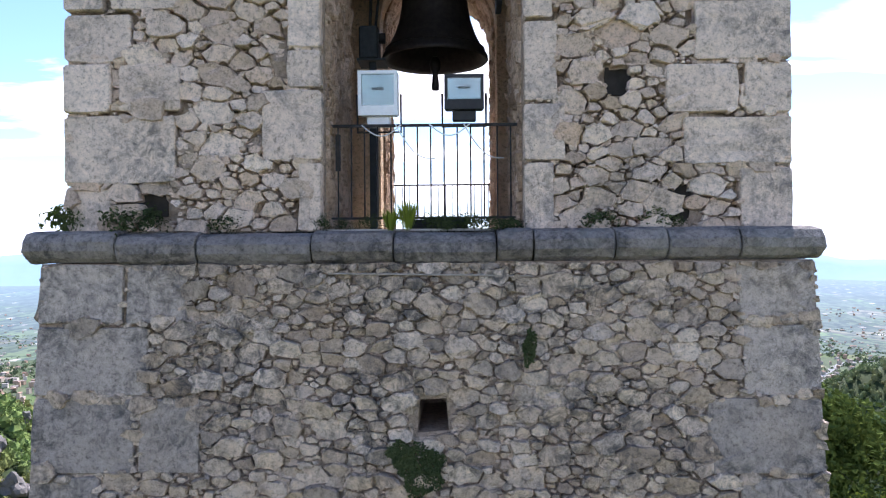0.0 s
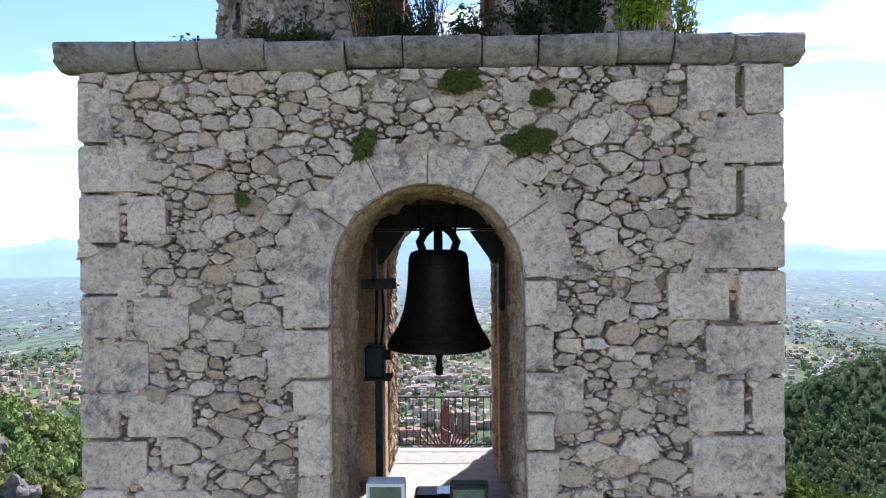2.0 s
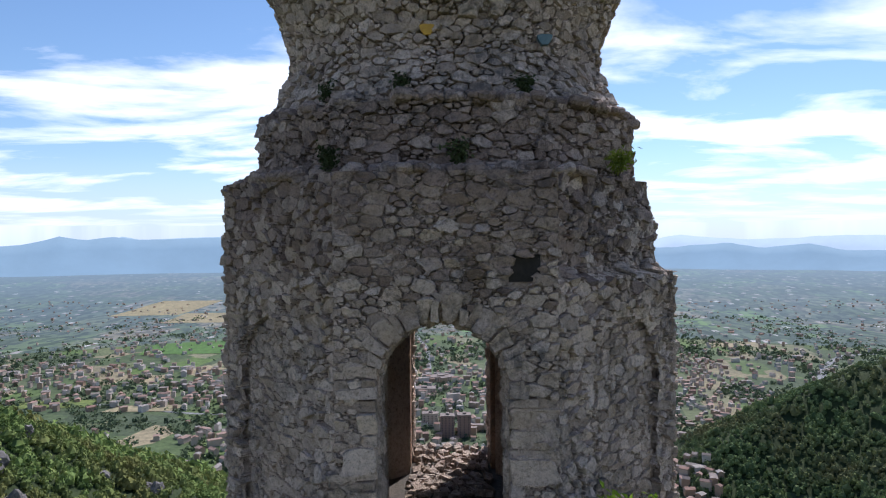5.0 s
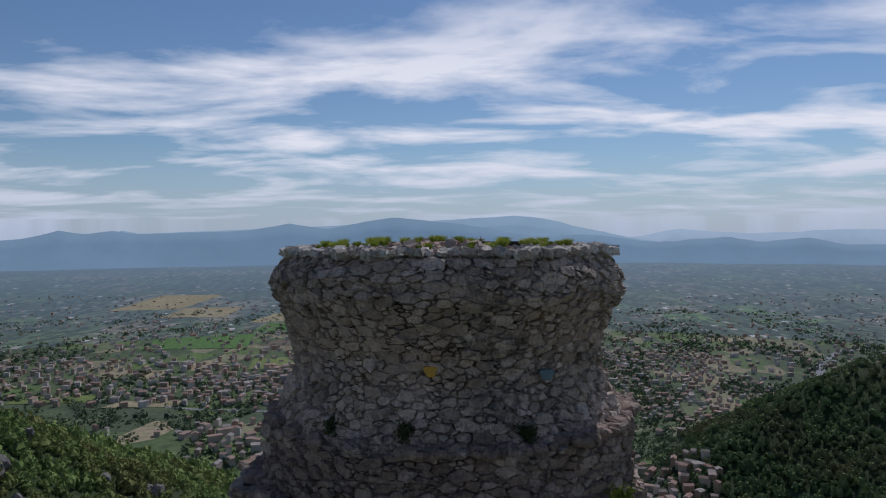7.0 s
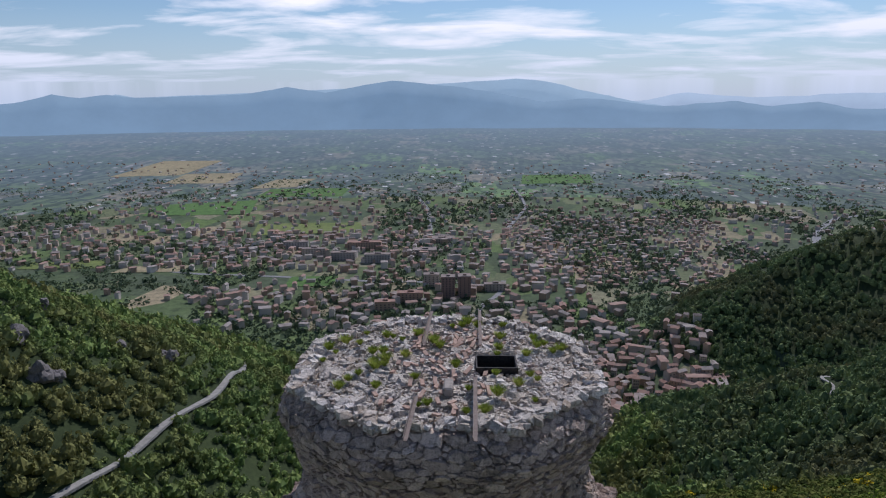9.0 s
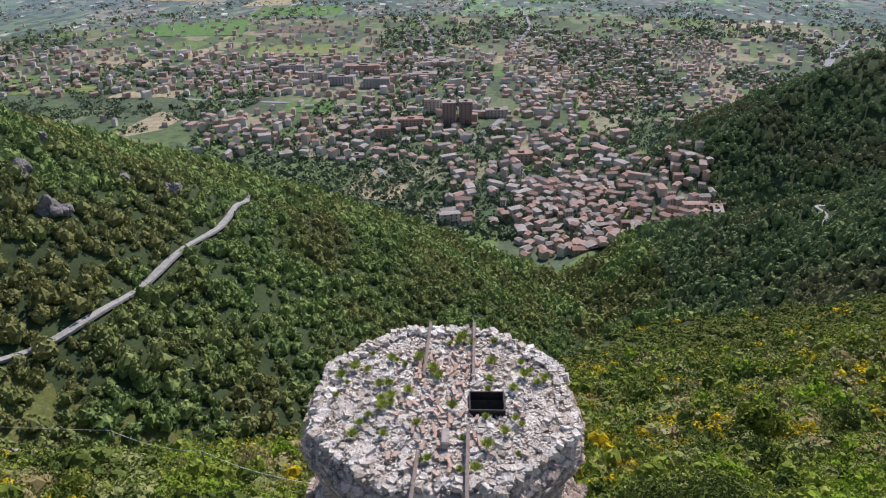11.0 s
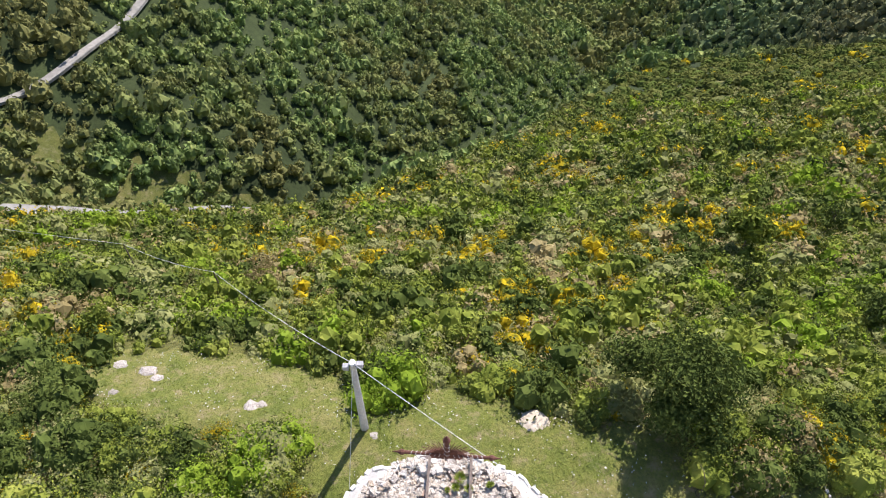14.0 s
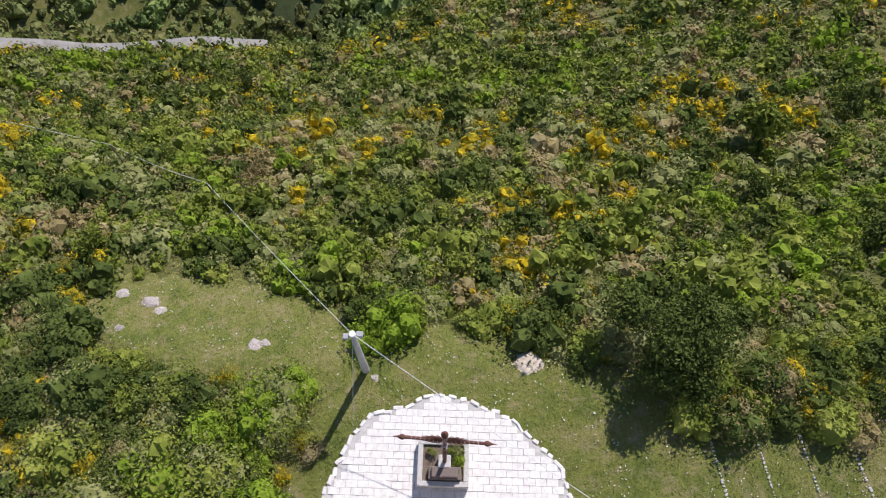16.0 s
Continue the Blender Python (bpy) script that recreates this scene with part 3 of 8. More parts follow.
def height(x, y):
    x, y = np.asarray(x, float), np.asarray(y, float)
    r = np.hypot(x, y + 5)
    valley = -250 + 84 * np.clip((r - 2500) / 2000, 0, 1) + 2.5 * waves(x, y, 160)
    near = SITE_Z + SITE * (hilltop(x / SITE, SITE_Y + (y - SITE_Y) / SITE) - SITE_Z)
    rough = 4.5 * waves(x, y, 42) + 2.2 * waves(x, y, 16)
    left = ridge(x, y, SPUR_LEFT, 0.56, 14) + rough
    right = ridge(x, y, SPUR_RIGHT, 0.62, 16) + rough
    far = ridge(x, y, HILL_RIGHT, 0.62, 14) + rough
    k = 5.0
    stack = np.stack([valley, near, left, right, far]) / k
    top = stack.max(axis=0)
    return k * (top + np.log(np.exp(stack - top).sum(axis=0)))


def in_clearing(x, y):
    """The mown ground round the paved terrace."""
    x, y = x / SITE, SITE_Y + (y - SITE_Y) / SITE
    a = ((x + 13.0) / 8.6) ** 2 + ((y - 18.6 + 0.15 * (x + 13)) / 3.4) ** 2 < 1
    b = ((x - 0.5) / 8.0) ** 2 + ((y - 11.5) / 7.6) ** 2 < 1
    c = (x > 5) & (x < 26) & (y < 13.6) & (y > -20)
    d = (np.abs(x) < 9) & (y < 12) & (y > -30)
    shade = ((x - 9.2) / 2.7) ** 2 + ((y - 15.2) / 2.3) ** 2 < 1
    return a | b | c | d | shade


def ground_mesh():
    rad = np.concatenate([[0.0], np.linspace(1.5, 60, 60), np.geomspace(61.5, 900, 120), np.geomspace(920, 4750, 50)])
    front = np.linspace(-48, 48, 300)
    rest = np.linspace(48, 312, 70)[1:-1]
    ang = np.radians(np.concatenate([front, rest]))
    gx = np.outer(rad, np.sin(ang))
    gy = np.outer(rad, np.cos(ang)) + 5
    gz = height(gx, gy)
    nr, na = gx.shape
    verts = np.stack([gx, gy, gz], axis=-1).reshape(-1, 3)
    i, j = np.meshgrid(np.arange(nr - 1), np.arange(na), indexing="ij")
    j2 = (j + 1) % na
    faces = np.stack([i * na + j, (i + 1) * na + j, (i + 1) * na + j2, i * na + j2], axis=-1).reshape(-1, 4)[:, ::-1]
    c = verts[faces].mean(axis=1)
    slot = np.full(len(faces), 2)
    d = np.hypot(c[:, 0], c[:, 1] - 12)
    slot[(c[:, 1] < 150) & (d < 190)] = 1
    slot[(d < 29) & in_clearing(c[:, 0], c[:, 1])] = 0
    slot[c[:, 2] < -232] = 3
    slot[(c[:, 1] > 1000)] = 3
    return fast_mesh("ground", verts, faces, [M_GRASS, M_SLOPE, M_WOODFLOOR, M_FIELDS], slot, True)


ground = tagged(new("ground", ground_mesh()), "grassy hill falling to a wooded ravine and a wide farmed valley", "ground", kind="structure")


SPUR_ROAD = ([-150, -128, -119, -113, -108, -102.5, -98, -99.6, -103.3, -109.9], [128, 150, 163.6, 172.7, 196, 230, 262, 280, 304, 330])


def SPUR_ROAD_X(y):
    """Where the road up the left spur runs."""
    return np.interp(y, SPUR_ROAD[1], SPUR_ROAD[0])


def ribbon(name, pts, width, mat, label, lift=0.25, step=6.0, kind="structure", category="road"):
    """A road laid over the ground along a bent line."""
    p = np.array(pts, float)
    seg = np.r_[0, np.cumsum(np.hypot(*np.diff(p, axis=0).T))]
    t = np.linspace(0, seg[-1], max(4, int(seg[-1] / step)))
    x, y = np.interp(t, seg, p[:, 0]), np.interp(t, seg, p[:, 1])
    k = np.ones(5) / 5
    if len(t) > 12:
        x[2:-2], y[2:-2] = np.convolve(x, k, "valid"), np.convolve(y, k, "valid")
    tx, ty = np.gradient(x), np.gradient(y)
    ln = np.hypot(tx, ty)
    nx, ny = -ty / ln, tx / ln
    w = width / 2 * (1 + 0.12 * np.sin(t / 7))
    zc = np.maximum(height(x, y), np.maximum(height(x + nx * w, y + ny * w), height(x - nx * w, y - ny * w))) + lift
    rows = [np.stack([x + nx * w * e, y + ny * w * e, zc - d], axis=-1) for e, d in ((1.08, lift + 0.5), (1, 0), (-1, 0), (-1.08, lift + 0.5))]
    v = np.stack(rows, axis=1).reshape(-1, 3)
    n = len(t)
    f = [(i * 4 + k, (i + 1) * 4 + k, (i + 1) * 4 + k + 1, i * 4 + k + 1) for i in range(n - 1) for k in range(3)]
    return tagged(new(name, fast_mesh(name, v, f, mat)), label, category, kind=kind)


def mountain(name, base_r, az0, az1, profile, mat, label):
    """A far range: its crest rises and falls along the horizon."""
    az = np.radians(np.linspace(az0, az1, 260))
    crest = np.interp(np.degrees(az), [p[0] for p in profile], [p[1] for p in profile])
    jag = np.array([0.06 * noise.fractal(Vector((a * 40, base_r * 0.01, 0)), 1.0, 2.0, 5) for a in az])
    crest = crest + jag
    rows = []
    for k, (dr, up) in enumerate(((-260, 0.0), (-150, 0.35), (-60, 0.72), (0, 1.0), (120, 0.3))):
        r = base_r + dr
        bottom = -2.75
        el = bottom + (crest - bottom) * up + (0.12 * np.array([noise.fractal(Vector((a * 60, k * 3.1, base_r)), 1.0, 2.0, 4) for a in az]) if 0 < k < 3 else 0)
        rows.append(np.stack([r * np.sin(az), r * np.cos(az) - 5, 12 + r * np.tan(np.radians(el))], axis=-1))
    v = np.concatenate(rows)
    n = len(az)
    f = [(k * n + i, k * n + i + 1, (k + 1) * n + i + 1, (k + 1) * n + i) for k in range(4) for i in range(n - 1)]
    return tagged(new(name, fast_mesh(name, v, f, mat, smooth=True)), label, "mountains", kind="structure")


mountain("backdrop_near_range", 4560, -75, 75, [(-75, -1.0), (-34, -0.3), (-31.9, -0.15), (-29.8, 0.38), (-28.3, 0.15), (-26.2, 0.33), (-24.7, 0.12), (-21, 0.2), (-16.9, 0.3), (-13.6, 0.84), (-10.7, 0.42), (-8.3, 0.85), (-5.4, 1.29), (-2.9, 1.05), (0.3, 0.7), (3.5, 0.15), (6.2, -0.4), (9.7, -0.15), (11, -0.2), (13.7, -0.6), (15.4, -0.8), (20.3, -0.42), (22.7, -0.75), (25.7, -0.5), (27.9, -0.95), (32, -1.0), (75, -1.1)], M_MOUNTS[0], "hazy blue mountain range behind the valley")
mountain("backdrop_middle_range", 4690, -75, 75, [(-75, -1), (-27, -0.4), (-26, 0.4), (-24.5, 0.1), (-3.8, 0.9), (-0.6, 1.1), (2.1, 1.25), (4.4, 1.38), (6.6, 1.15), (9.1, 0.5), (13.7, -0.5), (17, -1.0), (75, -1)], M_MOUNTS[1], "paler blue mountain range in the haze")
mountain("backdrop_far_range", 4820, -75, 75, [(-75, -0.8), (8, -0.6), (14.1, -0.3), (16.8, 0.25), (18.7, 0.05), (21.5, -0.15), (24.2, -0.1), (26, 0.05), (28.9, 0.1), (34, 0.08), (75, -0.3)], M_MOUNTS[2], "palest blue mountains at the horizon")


def far_plain():
    """The distance of the valley, from more than a mile off to the mountains' foot."""
    az = np.radians(np.linspace(-70, 70, 180))
    rr = np.geomspace(1900, 4600, 50)
    gx, gy = np.outer(rr, np.sin(az)), np.outer(rr, np.cos(az)) + 5
    gz = height(gx, gy) + np.where(np.arange(50) > 0, 2.0, -3.0)[:, None]
    v = np.stack([gx, gy, gz], axis=-1).reshape(-1, 3)
    i, j = np.meshgrid(np.arange(49), np.arange(179), indexing="ij")
    f = np.stack([i * 180 + j, i * 180 + j + 1, (i + 1) * 180 + j + 1, (i + 1) * 180 + j], axis=-1).reshape(-1, 4)[:, ::-1]
    hill = gz.reshape(-1)[f].max(axis=1) > -150
    far = np.hypot(v[:, 0], v[:, 1])[f].mean(axis=1) > 3600
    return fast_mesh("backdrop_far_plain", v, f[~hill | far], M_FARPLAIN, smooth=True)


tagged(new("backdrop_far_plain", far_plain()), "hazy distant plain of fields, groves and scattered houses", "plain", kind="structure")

# ---- the bell tower ----
XC, YC = -0.14, 3.05                      # its axis
WL, WR, DEPTH = -3.225, 2.945, 6.1           # faces of the bell storey
ARCH_L, ARCH_R, ARCH_Z = -1.0, 0.70, 3.22  # arch: jambs and springing
OCT_X, OCT_W = -0.05, 5.16                # octagonal storey: axis, across the flats

tower = tagged(new("bell_tower"), "ruined limestone bell tower with an octagonal top storey", "tower")
tower.location = (XC, YC, -9.6)


def lift(me):
    """Moves a mesh built in world places into the tower's own frame."""
    me.transform(Matrix.Translation((-XC, -YC, 9.6)))
    return me


def tower_part(name, me, label="", parent=None):
    return part(name, lift(me), parent or tower, label)


def arch_wall(x0, x1, y0, y1, z0, z1, a0, a1, zs, n=20):
    """A wall from y0 to y1 with a round-headed opening from its foot up."""
    c, r = (a0 + a1) / 2, (a1 - a0) / 2
    pts = [(c - r * math.cos(math.pi * k / n), zs + r * math.sin(math.pi * k / n)) for k in range(n + 1)]
    b = Build()
    for y, flip in ((y0, False), (y1, True)):
        v, f = [], []
        v += [(x0, y, z0), (a0, y, z0), (a0, y, zs), (x0, y, zs), (x0, y, z1)]
        f += [(0, 1, 2, 3)]
        arch = []
        for px, pz in pts:
            arch.append(len(v)); v.append((px, y, pz))
        tops = []
        for k in range(n + 1):
            tops.append(len(v)); v.append((x0 + (x1 - x0) * k / n, y, z1))
        for k in range(n):
            f.append((arch[k], arch[k + 1], tops[k + 1], tops[k]))
        f.append((3, arch[0], tops[0]))
        o = len(v)
        v += [(a1, y, z0), (x1, y, z0), (x1, y, zs), (a1, y, zs)]
        f += [(o, o + 1, o + 2, o + 3), (arch[n], o + 2, tops[n])]
        b.add(v, [t[::-1] for t in f] if flip else f)
    inner = [(a0, z0)] + pts + [(a1, z0)]
    m = len(inner)
    b.add([(x, y, z) for y in (y0, y1) for x, z in inner], [(k, k + m, k + m + 1, k + 1) for k in range(m - 1)])
    b.add([(x0, y0, z0), (x0, y1, z0), (x0, y1, z1), (x0, y0, z1)], [(0, 3, 2, 1)])
    b.add([(x1, y0, z0), (x1, y1, z0), (x1, y1, z1), (x1, y0, z1)], [(0, 1, 2, 3)])
    b.add([(x0, y0, z1), (x1, y0, z1), (x1, y1, z1), (x0, y1, z1)], [(0, 1, 2, 3)])
    return b


# -- rubble facing: stones of uneven size fitted together, each with its own edges --
def clip_cell(poly, nx, ny, c):
    out = []
    m = len(poly)
    for i in range(m):
        ax, ay = poly[i]
        bx, by = poly[(i + 1) % m]
        da, db = nx * ax + ny * ay - c, nx * bx + ny * by - c
        if da <= 0:
            out.append((ax, ay))
        if (da < 0 < db) or (db < 0 < da):
            t = da / (da - db)
            out.append((ax + (bx - ax) * t, ay + (by - ay) * t))
    return out


def poly_area(p):
    return abs(sum(p[i - 1][0] * p[i][1] - p[i][0] * p[i - 1][1] for i in range(len(p)))) / 2


def rubble_cells(u0, u1, v0, v1, median, skip, flat=1.6, gen=None, chips=True):
    """Cells of a rubble wall: big stones thrown in first, smaller ones between them, chips in what is left; each takes its share of the face."""
    gen = gen or rng
    V0, V1 = v0 * flat, v1 * flat
    big = math.sqrt(median * flat / math.pi)
    area = (u1 - u0) * (V1 - V0)
    pitch = big * 2.4
    nu, nv = int((u1 - u0) / pitch) + 3, int((V1 - V0) / pitch) + 3
    grid = [[[] for _ in range(nv)] for _ in range(nu)]
    seeds = []

    def near(u, v, reach=1):
        i, j = int((u - u0) / pitch) + 1, int((v - V0) / pitch) + 1
        for p in range(max(0, i - reach), min(nu, i + reach + 1)):
            for q in range(max(0, j - reach), min(nv, j + reach + 1)):
                yield from grid[p][q]
    for lo, hi, share, room in ((1.15, 1.6, 0.5, 0.80), (0.75, 1.15, 1.3, 0.80), (0.5, 0.75, 1.5, 0.82), (0.30, 0.5, 3.0, 0.84), (0.19, 0.30, 3.4 if chips else 0.0, 0.88)):
        tries = int(share * area / (math.pi * (big * lo) ** 2) * (1.0 if lo > 0.2 else 0.5))
        us, vs, rs = gen.uniform(u0, u1, tries), gen.uniform(V0, V1, tries), big * gen.uniform(lo, hi, tries)
        for u, v, r in zip(us.tolist(), vs.tolist(), rs.tolist()):
            if all((u - s[0]) ** 2 + (v - s[1]) ** 2 > (room * (r + s[2])) ** 2 for s in near(u, v, 2)):
                s = (u, v, r)
                seeds.append(s)
                grid[int((u - u0) / pitch) + 1][int((v - V0) / pitch) + 1].append(s)
    done = []
    for u, v, r in seeds:
        if skip(u, v / flat):
            continue
        m = r * 1.4
        l_, r_, d_, t_ = gen.uniform(0.95, 1.5, 4) * r
        k1, k2, k3, k4 = gen.normal(0, 0.16, 4) * r
        poly = [(max(u0, u - l_ + k1), max(V0, v - d_ + k2)), (min(u1, u + r_ + k3), max(V0, v - d_ - k2)), (min(u1, u + r_ - k3), min(V1, v + t_ + k4)), (max(u0, u - l_ - k1), min(V1, v + t_ - k4))]
        for s in near(u, v, 2):
            if (s[0] == u and s[1] == v) or s[2] < 0.42 * r:
                continue
            dx, dy = s[0] - u, s[1] - v
            d2 = dx * dx + dy * dy
            if d2 > (m * 1.5 + s[2] + r) ** 2:
                continue
            d = math.sqrt(d2)
            k = (d2 + r * r - s[2] * s[2]) / (2 * d)
            nx, ny = dx / d, dy / d
            poly = clip_cell(poly, nx, ny, nx * u + ny * v + k)
            if len(poly) < 3:
                break
        if len(poly) < 3:
            continue
        poly = [(p[0], p[1] / flat) for p in poly]
        ar = poly_area(poly)
        if ar > 0.0004:
            done.append((u, v / flat, math.sqrt(ar) / 2, poly))
    return done


def stone_from(cell, place, proud, gap=0.012, gen=None):
    """One stone: the outline drawn in by the joint, its corners knocked off, its face uneven. place(u, v, h) gives the point."""
    gen = gen or rng
    poly = cell if isinstance(cell[0], tuple) else cell[3]
    cu = sum(p[0] for p in poly) / len(poly)
    cv = sum(p[1] for p in poly) / len(poly)
    size = math.sqrt(max(1e-5, poly_area(poly)))
    sh_u, sh_v = gen.normal(0, 0.12), gen.normal(0, 0.05)      # leaning stones
    poly = [(p[0] + sh_u * (p[1] - cv), p[1] + sh_v * (p[0] - cu)) for p in poly]
    pts = []
    m = len(poly)
    for i in range(m):
        a, b = poly[i], poly[(i + 1) % m]
        ln = math.hypot(b[0] - a[0], b[1] - a[1])
        if ln < 0.12 * size:
            continue
        c = gen.uniform(0.03, 0.13)
        ts = (0.5,) if size < 0.06 and m > 4 else (c, 1 - gen.uniform(0.03, 0.13)) if ln < 0.55 * size or size < 0.08 else (c, 0.5, 1 - gen.uniform(0.03, 0.13))
        for t in ts:
            j = gen.normal(0, 0.048) * size
            pts.append((a[0] + (b[0] - a[0]) * t + j, a[1] + (b[1] - a[1]) * t + gen.normal(0, 0.048) * size))
    n = len(pts)
    if n < 4:
        pts, n = poly, len(poly)
    h = proud * gen.uniform(0.2, 1.15) + 0.13 * min(size, 0.22) * gen.uniform(0.0, 1.1)
    tu, tv = (k * min(1.0, 0.16 / size) for k in (gen.normal(0, 0.14), gen.normal(0.05, 0.16)))
    shrink = 1 - min(0.24, (gen.uniform(-0.3, 0.5) if gen.random() < 0.45 else gen.uniform(0.9, 2.3)) * gap / max(size, 0.03))     # some stones touch, others stand apart
    rings = []
    for s, hh, jit in ((shrink, -0.11, 0), (shrink, h * 0.7 if size > 0.085 else -0.06, 0.02), (shrink - min(0.2, 0.012 / size), h, 0.03)):
        rings.append([place(cu + (p[0] - cu) * s, cv + (p[1] - cv) * s, hh + (tu * (p[0] - cu) + tv * (p[1] - cv)) * (1 if hh > 0 else 0) + gen.normal(0, 1) * jit * min(size, 0.2)) for p in pts])
    v = [q for r in rings for q in r]
    if size < 0.085:
        v = v[n:]
        return v, [(i, (i + 1) % n, n + (i + 1) % n, n + i) for i in range(n)] + [tuple(range(n, 2 * n))]
    f = [(k * n + i, k * n + (i + 1) % n, (k + 1) * n + (i + 1) % n, (k + 1) * n + i) for k in range(2) for i in range(n)]
    # the face breaks along one or two rough lines
    o = 2 * n
    j = int(gen.integers(0, n))
    t1, t2 = j + max(2, n // 3), j + max(3, (2 * n) // 3)
    for lo_, hi_ in ((j, t1), (t1, t2), (t2, j + n)):
        if hi_ > lo_ + 1:
            f.append(tuple(o + k % n for k in range(lo_, hi_ + 1)))
    if t2 > t1 and j + n > t2:
        f.append((o + j % n, o + t1 % n, o + t2 % n))
    return v, f


def lay_stones(wall, cells, place, proud, mat, name="stone", single=300, gap=0.012, keep=None, ccw=True, upper=None):
    """Lays the stones of a wall: the largest as pieces of their own, the rest joined."""
    order = sorted((c for c in cells if keep is None or keep(c)), key=lambda c: -c[2])
    rest, high = Build(), Build()
    for k, c in enumerate(order):
        v, f = stone_from(c, place, proud, gap)
        if not ccw:
            f = [t[::-1] for t in f]
        top = upper is not None and c[1] > upper[0] + rng.normal(0, 0.25)
        if k < single:
            part(name, lift(py_mesh(name, v, f, upper[1] if top else mat)), wall)
        else:
            (high if top else rest).add(v, f)
    for b, m in ((rest, mat), (high, upper[1] if upper else mat)):
        if b.v:
            part("packing_rubble", lift(b.mesh("packing_rubble", m)), wall, "small stones packed in the joints", "stuff")


def mortar_bed(wall, u0, u1, v0, v1, place, skip, low=0.0, high=0.05, step=0.03, ccw=True, mat=None, name="mortar_bed"):
    """Lime mortar smeared unevenly between the stones: it buries some and leaves hollows beside others."""
    nu, nv = int((u1 - u0) / step) + 1, int((v1 - v0) / step) + 1
    uu, vv = np.linspace(u0, u1, nu), np.linspace(v0, v1, nv)
    o = rng.uniform(0, 90)
    verts = []
    for u in uu.tolist():
        for v in vv.tolist():
            q = 0.5 + 0.75 * noise.noise(Vector((u * 2.6 + o, v * 3.1, o))) + 0.42 * noise.noise(Vector((u * 9.0, v * 11.0 + o, o))) + 0.30 * noise.noise(Vector((u * 23.0, v * 27.0 + o, 3.0)))
            verts.append(place(u, v, low + (high - low) * min(1.15, max(-0.6, q))))
    faces = []
    for i in range(nu - 1):
        for j in range(nv - 1):
            if skip((uu[i] + uu[i + 1]) / 2, (vv[j] + vv[j + 1]) / 2):
                continue
            f = (i * nv + j, (i + 1) * nv + j, (i + 1) * nv + j + 1, i * nv + j + 1)
            faces.append(f if ccw else f[::-1])
    part(name, lift(fast_mesh(name, verts, faces, mat or M_MORTAR, smooth=True)), wall, "uneven lime mortar between the stones", "stuff")


def block_outline(u0, u1, v0, v1, gen=None, worn=0.02):
    """A squared block with worn corners."""
    gen = gen or rng
    w = lambda: gen.uniform(0.3, 1.0) * worn
    a, b, c, d = w(), w(), w(), w()
    p = [(u0 + a, v0), ((u0 + u1) / 2, v0 + gen.normal(0, 0.006)), (u1 - b, v0), (u1, v0 + b), (u1 + gen.normal(0, 0.006), (v0 + v1) / 2), (u1, v1 - c), (u1 - c, v1), ((u0 + u1) / 2, v1 + gen.normal(0, 0.006)), (u0 + d, v1), (u0, v1 - d), (u0 + gen.normal(0, 0.006), (v0 + v1) / 2), (u0, v0 + a)]
    return p


def block_from(poly, place, proud, gap=0.006, gen=None):
    gen = gen or rng
    cu, cv = sum(p[0] for p in poly) / len(poly), sum(p[1] for p in poly) / len(poly)
    n = len(poly)
    ring = []
    for inset, h in ((gap, -0.12), (gap, proud * 0.8), (gap + 0.009, proud), (gap + 0.10, proud + gen.normal(0, 0.004))):
        row = []
        for x, y in poly:
            dx, dy = cu - x, cv - y
            row.append(place(x + math.copysign(min(inset, abs(dx)), dx), y + math.copysign(min(inset, abs(dy)), dy), h + (gen.normal(0, 0.004) if h > 0 else 0)))
        ring.append(row)
    v = [q for r in ring for q in r] + [place(cu, cv, proud + gen.normal(0, 0.006))]
    f = [(k * n + i, k * n + (i + 1) % n, (k + 1) * n + (i + 1) % n, (k + 1) * n + i) for k in range(3) for i in range(n)]
    f += [(3 * n + i, 3 * n + (i + 1) % n, 4 * n) for i in range(n)]
    return v, f


def front(y):
    return lambda u, v, h: (u, y - h, v)


def in_arch(x, z, a0, a1, zs, m=0.0):
    c, r = (a0 + a1) / 2, (a1 - a0) / 2 + m
    return abs(x - c) < r and (z < zs or math.hypot(x - c, z - zs) < r)


# -- battered base --
BZ0, BZ1 = -9.9, -0.30
base = Build()
bo = [(WL - 0.44, -0.52, DEPTH + 0.46, BZ0, WR + 0.44), (WL - 0.12, -0.17, DEPTH + 0.11, BZ1, WR + 0.09)]
bv = []
for l_, f_, k_, z_, r_ in bo:
    bv += [(l_, f_, z_), (r_, f_, z_), (r_, k_, z_), (l_, k_, z_)]
base.add(bv, [(3, 2, 1, 0), (4, 5, 6, 7), (1, 2, 6, 5), (2, 3, 7, 6), (3, 0, 4, 7)])
HOLE_U, HOLE_V = (-0.20, 0.06), (-1.70, -1.42)      # a putlog hole, left open in the front face
face_y = lambda z: -0.17 - 0.35 * (BZ1 - z) / (BZ1 - BZ0)
rim = [(HOLE_U[0], HOLE_V[0]), (HOLE_U[1], HOLE_V[0] + 0.02), (HOLE_U[1] - 0.02, HOLE_V[1]), (HOLE_U[0] + 0.02, HOLE_V[1] - 0.01)]
base.add([bv[0], bv[1], bv[5], bv[4]] + [(u, face_y(z), z) for u, z in rim] + [(u, 0.9, z) for u, z in rim], [(k, (k + 1) % 4, 4 + (k + 1) % 4, 4 + k) for k in range(4)] + [(4 + k, 4 + (k + 1) % 4, 8 + (k + 1) % 4, 8 + k) for k in range(4)] + [(8, 9, 10, 11)])
base_wall = tower_part("base_wall", base.mesh("base_wall", M_MORTAR), "battered base of stained grey rubble with squared corners")


